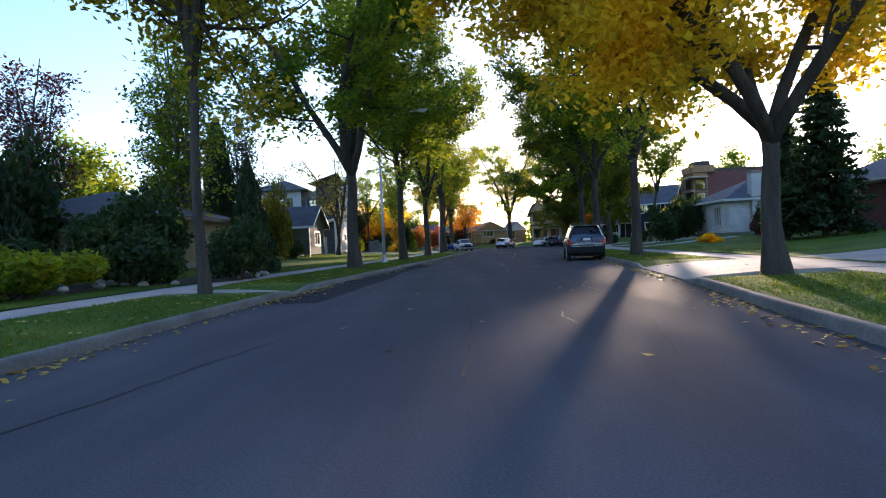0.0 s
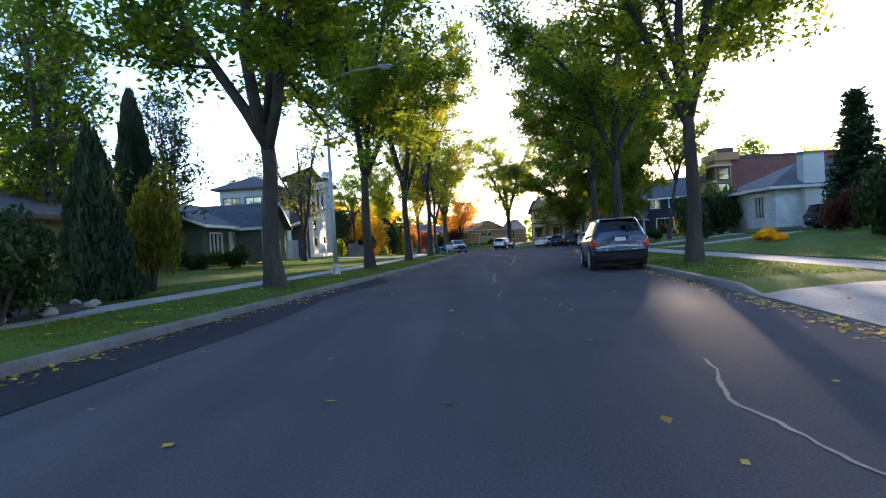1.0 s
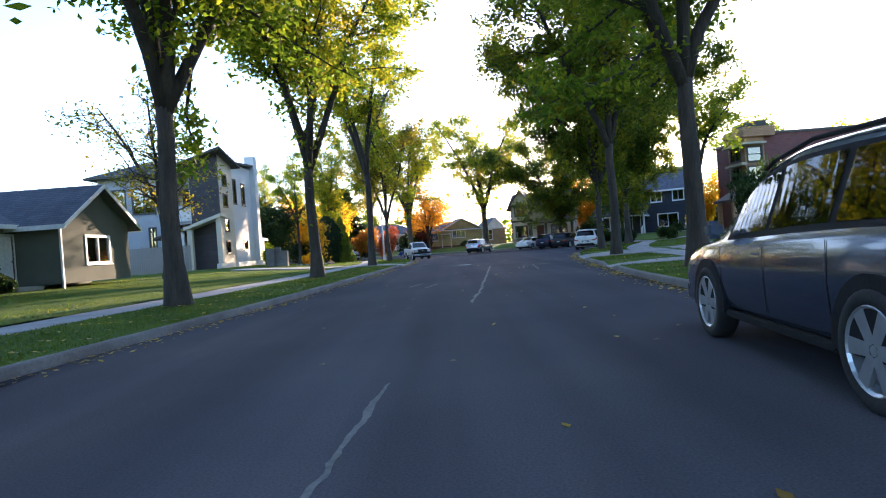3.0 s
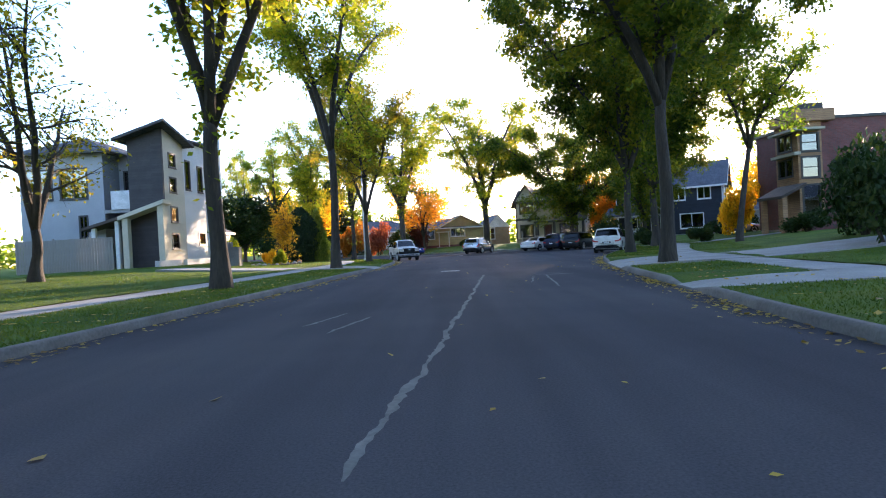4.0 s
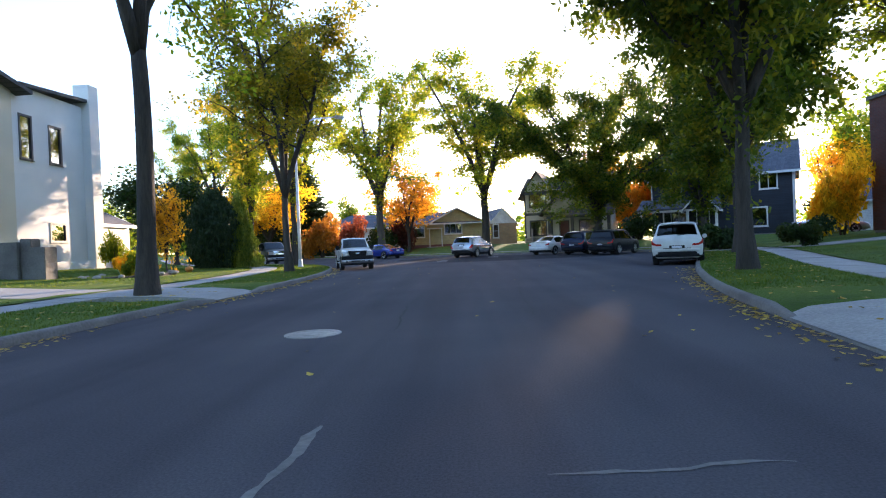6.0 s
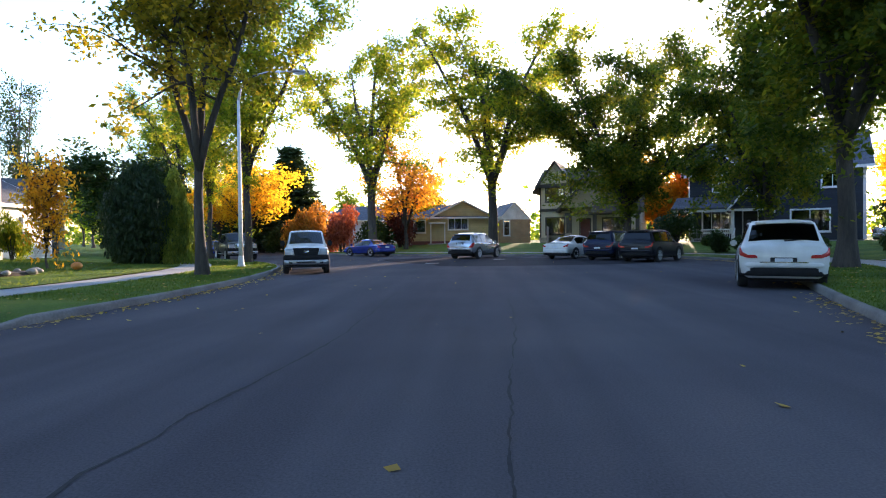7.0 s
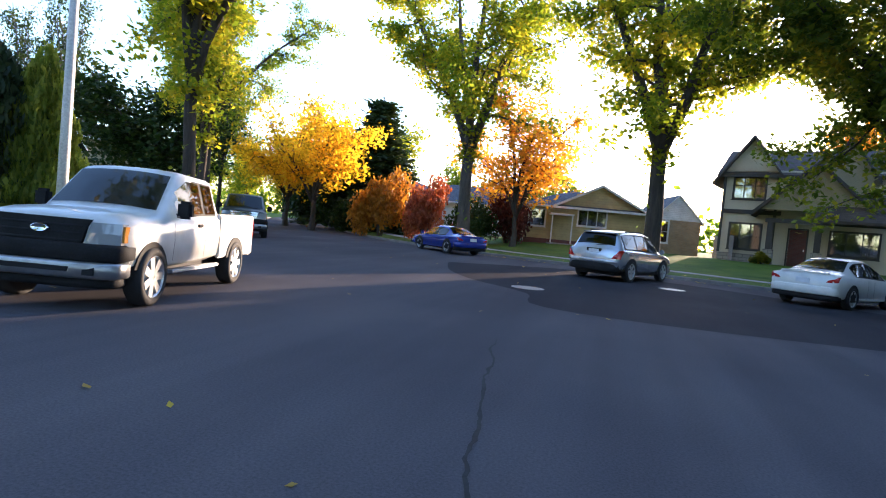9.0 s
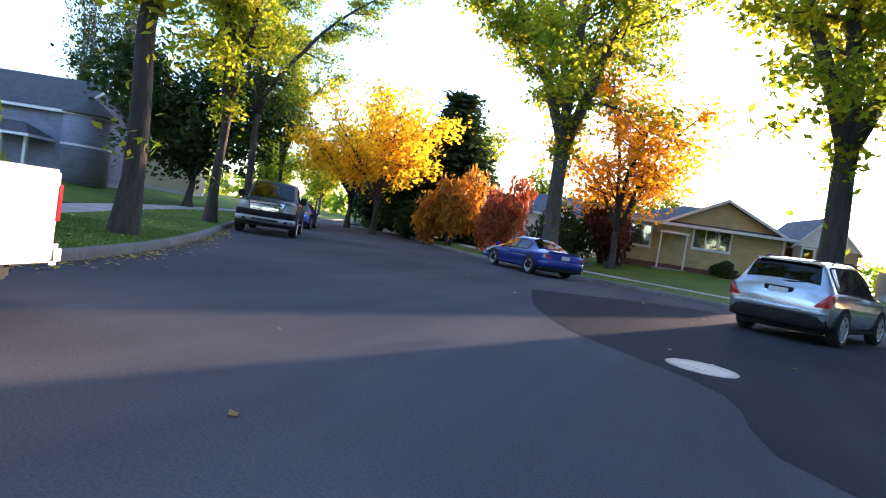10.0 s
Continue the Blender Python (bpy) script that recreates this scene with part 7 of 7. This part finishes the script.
def far_house(x, y, turn, w, d, mat, roof, label, storeys=1):
    h = thing("house", x, y, ground_z(x, y) - 0.1, turn, label, "house")
    top = 2.9 * storeys + 0.3
    holes = [(0.15 * w + k * 0.36 * w, 0.15 * w + k * 0.36 * w + 1.5, 1.2 + 2.8 * s, 2.4 + 2.8 * s) for k in range(2) for s in range(storeys)]
    ln = shell(h, -w / 2, w / 2, -d / 2, d / 2, 0.0, top, mat, {"s": holes})
    for k in holes:
        window(h, *ln["s"], k, TRIM_WHITE, 2, curtain=False)
    hip_roof(h, -w / 2, w / 2, -d / 2, d / 2, top - 0.05, top + 2.0, 0.5, roof)


bungalow()
modern_house()
blue_house()
ochre_bungalow()
tudor_house()
craftsman_house()
brick_house()
pale_blue_house()
white_bungalow()
corner_house()
shaded_bungalow()
white_garage()
far_house(-8.0, 128.0, 20, 13, 9, STUCCO_WHITE, SHINGLE_GREY, "low grey-roofed house behind autumn bushes")
far_house(-46.0, 112.0, 40, 12, 9, STUCCO_TAN, SHINGLE_BROWN, "tan house far along the street", 2)
far_house(-26.0, 150.0, 35, 12, 9, SIDING_WHITE, SHINGLE_GREY, "pale house far along the street", 2)
far_house(44.0, 58.0, -90, 12, 9, STUCCO_TAN, SHINGLE_GREY, "low house behind the front row")
far_house(-36.0, 62.0, 90, 12, 9, STUCCO_TAN, SHINGLE_GREY, "low house behind the front row")
far_house(-20.0, 4.0, 90, 12, 10, STUCCO_TAN, SHINGLE_GREY, "low house with a grey roof")
far_house(20.0, 6.0, -90, 12, 10, STUCCO_WHITE, SHINGLE_GREY, "low house with a grey roof")


# ---- gardens ----
def board_fence(x0, y0, x1, y1, h, label):
    length = math.hypot(x1 - x0, y1 - y0)
    t = thing("fence", x0, y0, min(ground_z(x0, y0), ground_z(x1, y1)) - 0.02, math.degrees(math.atan2(y1 - y0, x1 - x0)), label, "fence")
    n = int(length / 0.16)
    bm = bmesh.new()
    box(bm, 0, 0.145, -0.012, 0.012, 0.05, h, 0.004)
    me = bpy.data.meshes.new("board")
    bm.to_mesh(me)
    bm.free()
    me.materials.append(FENCE_WOOD)
    for k in range(n):
        o = new("board", me)
        o.parent = t
        o.matrix_basis = pose(k * length / n, 0, random.uniform(-0.02, 0.02), 0, 0, 0)
    for k in range(int(length / 2.2) + 1):
        bm = bmesh.new()
        box(bm, min(k * 2.2, length - 0.1), min(k * 2.2, length - 0.1) + 0.1, 0.02, 0.12, -0.1, h + 0.08, 0.01)
        part("post", bm, FENCE_WOOD, t)
    for z in (0.35, h - 0.3):
        bm = bmesh.new()
        box(bm, 0, length, 0.013, 0.05, z, z + 0.09)
        part("rail", bm, FENCE_WOOD, t)


board_fence(-21.5, 61.9, -15.6, 61.9, 2.0, "weathered pale board fence beside a house")
board_fence(14.6, 116.0, 14.9, 110.5, 1.7, "grey board fence between two houses")


def gate_pier():
    t = thing("stone_pier", -10.4, 65.8, ground_z(-10.4, 65.8) - 0.05, 6, "grey concrete garden pier with a stepped block", "pier")
    for nm, x0, x1, y0, y1, h in (("block", -0.8, -0.1, -0.45, 0.45, 1.5), ("block", -0.12, 0.3, -0.3, 0.3, 1.62), ("block", 0.28, 0.85, -0.4, 0.4, 1.28)):
        bm = bmesh.new()
        box(bm, x0, x1, y0, y1, 0, h, 0.03)
        part(nm, bm, KERB, t)


gate_pier()


def garden_bed(x, y, r, stretch, turn, label="dark soil planting bed edged with stones"):
    t = thing("planting_bed", x, y, ground_z(x, y), turn, label, "planting bed")
    bm = bmesh.new()
    ring = [bm.verts.new((r * math.cos(a) * stretch * (1 + 0.1 * math.sin(3 * a)), r * math.sin(a), 0.045)) for a in np.linspace(0, 6.283, 29)[:-1]]
    low = [bm.verts.new((v.co.x * 1.06, v.co.y * 1.06, -0.08)) for v in ring]
    bm.faces.new(ring)
    for k in range(28):
        bm.faces.new((ring[k], low[k], low[(k + 1) % 28], ring[(k + 1) % 28]))
    part("soil", bm, SOIL, t)
    for k in range(14):
        a = 6.283 * k / 14 + random.uniform(-0.1, 0.1)
        bm = bmesh.new()
        bmesh.ops.create_icosphere(bm, subdivisions=2, radius=random.uniform(0.1, 0.18))
        for v in bm.verts:
            v.co *= 1 + 0.25 * noise.noise(v.co * 6 + Vector((k, 0, 0)))
            v.co.z *= 0.7
        bmesh.ops.translate(bm, verts=bm.verts, vec=(r * math.cos(a) * stretch * 1.03, r * math.sin(a) * 1.03, 0.06))
        part("stone", bm, STONE, t)


garden_bed(-8.0, 68.6, 1.1, 1.9, 70)
garden_bed(-11.0, 9.6, 1.8, 1.9, 80)
garden_bed(-8.3, 15.5, 1.7, 1.7, 80)


def pumpkin(x, y):
    t = thing("pumpkin", x, y, ground_z(x, y), 0, "orange pumpkin lying on the lawn", "pumpkin")
    bm = bmesh.new()
    bmesh.ops.create_uvsphere(bm, u_segments=32, v_segments=14, radius=0.19)
    for v in bm.verts:
        a = math.atan2(v.co.y, v.co.x)
        f = 1 + 0.07 * abs(math.sin(a * 5))
        v.co.x, v.co.y, v.co.z = v.co.x * f, v.co.y * f, v.co.z * 0.8 + 0.145
    part("fruit", bm, PUMPKIN, t, "", True)
    V, F = [], []
    tube(V, F, [(0, 0, 0.28), (0.01, 0, 0.33), (0.03, 0.01, 0.36)], [0.028, 0.022, 0.018], 7)
    raw("stalk", V, F, LEAF_OLIVE, t)


PUMPKIN = plain("pumpkin_skin", (0.55, 0.2, 0.03), 0.5)
pumpkin(-7.6, 72.9)


# ---- wooded distance ----
FAR = tree_meshes(83, 13.0, 3.0, 0.25, 1.2, 4, 5000, 0.33, 0.0, puff=0.55)
FAR2 = tree_meshes(89, 11.0, 2.4, 0.22, 1.35, 4, 5000, 0.33, 0.0, puff=0.55)
SHADE = tree_meshes(173, 10.5, 1.9, 0.2, 1.5, 6, 14000, 0.26, 0.0, puff=0.55)
rng = random.Random(5)
far_spots = [(-75, 165, 1), (-70, 172, 1), (-30, 138, 2), (-38, 148, 0), (-20, 134, 1), (-12, 138, 0), (52, 84, 2), (54, 70, 0), (42, 46, 1), (38, 34, 0), (-32, 42, 0), (-34, 30, 1), (-30, 14, 0), (-36, 52, 1), (-45, 150, 1), (-55, 140, 0), (-60, 160, 1), (-2, 150, 0)]
for i, (x, y, c) in enumerate(far_spots):
    place_tree((FAR, FAR2)[i % 2], x, y, rng.uniform(0, 360), rng.uniform(0.75, 1.05), BARK, (LEAF_GREEN, LEAF_LIME, LEAF_YELLOW, LEAF_ORANGE)[c], "leafy tree behind the houses", name="garden_tree", group="trees behind the houses")
for x, y, k, c in ((27.0, 123.0, 0.95, LEAF_ORANGE), (22.6, 118.0, 0.7, LEAF_GREEN), (52.0, 108.0, 1.2, LEAF_GREEN), (46.0, 105.0, 0.75, LEAF_YELLOW), (42.0, 112.0, 0.8, LEAF_GREEN), (49.0, 99.0, 0.85, LEAF_LIME)):
    place_tree(FAR, x, y, rng.uniform(0, 360), k, BARK, c, "leafy tree behind the houses", name="garden_tree", group="trees behind the houses")
place_tree(POPLAR, -16.2, 38.5, 40, 0.85, BARK_GREY, LEAF_DARK, "slender columnar aspen behind a bungalow", name="poplar")
place_tree(SHADE, -21.0, 97.5, 10, (1.0, 1.0, 0.86), BARK, LEAF_DARK, "dark leafy tree beside a house", name="garden_tree", group="trees behind the houses")
place_tree(POPLAR, -38.6, 102.0, 0, (0.8, 0.8, 1.12), BARK_GREY, LEAF_DARK, "tall narrow poplar behind a house", name="poplar")
place_tree(POPLAR, -35.6, 103.0, 90, (0.85, 0.85, 1.25), BARK_GREY, LEAF_DARK, "tall narrow poplar behind a house", name="poplar")


def far_woods():
    """A ring of distant tree tops out to the horizon."""
    r = np.random.default_rng(97)
    cs = []
    for k in range(150):
        a = 6.283 * k / 150
        d = r.uniform(170, 260)
        m = 260
        h = r.uniform(7, 13)
        c = r.normal(size=(m, 3)) * (4.5, 4.5, h * 0.28) + (d * math.sin(a), 60 + d * math.cos(a), h * 0.5)
        cs.append(c)
    c = np.concatenate(cs)
    c[:, 2] = np.abs(c[:, 2])
    v, f = leaf_cards(r, c, 1.5)
    me = mesh_np("distant_woods", v, f)
    me.materials.append(LEAF_GREEN)
    tagged(new("distant_woods", me), "belt of distant green and yellow trees", "woods", kind="stuff")


far_woods()


# ---- litter and grass ----
def scatter_leaves():
    r = np.random.default_rng(41)
    pts = []
    for line, nrm, n in ((LEFT, NL, 5200), (RIGHT, NR, 6500)):
        hi = int(np.argmax(line[:, 1] > 100))
        k = r.integers(8, hi, n)
        keep = np.array([noise.noise((line[i][0] * 0.25, line[i][1] * 0.25, 3.0)) for i in k]) > r.uniform(-0.5, 0.35, n)
        k = k[keep]
        off = -np.abs(r.normal(size=len(k))) * 0.22 - 0.02
        q = line[k] + nrm[k] * off[:, None] + (line[k + 1] - line[k]) * r.uniform(0, 1, len(k))[:, None]
        pts.append(np.column_stack([q, np.full(len(k), 0.015)]))
        k = r.integers(8, hi, 1500)
        off = r.uniform(0.3, 2.9, 1500)
        q = line[k] + nrm[k] * off[:, None]
        pts.append(np.column_stack([q, 0.15 + 0.012 * off + 0.02]))
    n = 190
    t = r.uniform(0, 1, n)
    y = r.uniform(-6, 92, n)
    x = np.interp(y, LEFT[:, 1], LEFT[:, 0]) * (1 - t) + np.interp(y, np.array([-6, 20, 47, 70, 95]), np.array([3.6, 7.2, 9.9, 16, 16])) * t
    pts.append(np.column_stack([x, y, np.full(n, 0.012)]))
    c = np.concatenate(pts)
    v, f = leaf_cards(r, c, 0.072, 6.0, 1.3)
    me = mesh_np("fallen_leaves", v, f)
    me.materials.append(FALLEN)
    tagged(new("fallen_leaves", me), "scattered yellow and brown fallen leaves", "fallen leaves", kind="stuff")


def grass_blades():
    r = np.random.default_rng(43)
    vs, n_all = [], 0
    for line, nrm in ((LEFT, NL), (RIGHT, NR)):
        hi = int(np.argmax(line[:, 1] > 84))
        lo = int(np.argmax(line[:, 1] > -2))
        n = 80000
        k = r.integers(lo, hi, n)
        right = line is RIGHT
        off = np.where(r.uniform(size=n) < 0.75, r.uniform(0.16, 3.0, n), r.uniform(4.42, 7.0, n))
        ys = line[k][:, 1]
        clear = np.ones(n, bool)
        for a, b in (RAPRON if right else LAPRON):
            clear &= ~((ys > a - 1.2) & (ys < b + 1.2))
        k, off = k[clear], off[clear]
        n = len(k)
        q = line[k] + nrm[k] * off[:, None] + (line[k + 1] - line[k]) * r.uniform(0, 1, n)[:, None]
        z = np.where(off < 3.1, 0.13 + 0.012 * off, lawn_height(off, right))
        if not right:
            m = 60000
            gx, gy = r.uniform(-15, -3, m), r.uniform(36, 80, m)
            d, inside = line_distance(LEFT, np.stack([gx, gy], 1))
            ok = inside & (d > 7.0) & ~((gy > 57.0) & (gy < 62.2))
            q, z = np.vstack([q, np.stack([gx, gy], 1)[ok]]), np.r_[z, lawn_height(d[ok], False)]
            n = len(q)
        base = np.column_stack([q, z])
        a = r.uniform(0, 6.283, n)
        w = np.column_stack([np.cos(a), np.sin(a), np.zeros(n)]) * r.uniform(0.006, 0.014, n)[:, None]
        tip = base + np.column_stack([r.normal(size=n) * 0.03, r.normal(size=n) * 0.03, r.uniform(0.03, 0.065, n)])
        vs.append(np.stack([base - w, base + w, tip], 1).reshape(-1, 3))
    v = np.concatenate(vs)
    me = mesh_np("grass", v, np.arange(len(v)).reshape(-1, 3))
    me.materials.append(BLADE)
    tagged(new("grass", me), "short mown grass blades", "grass", kind="stuff")


scatter_leaves()
grass_blades()
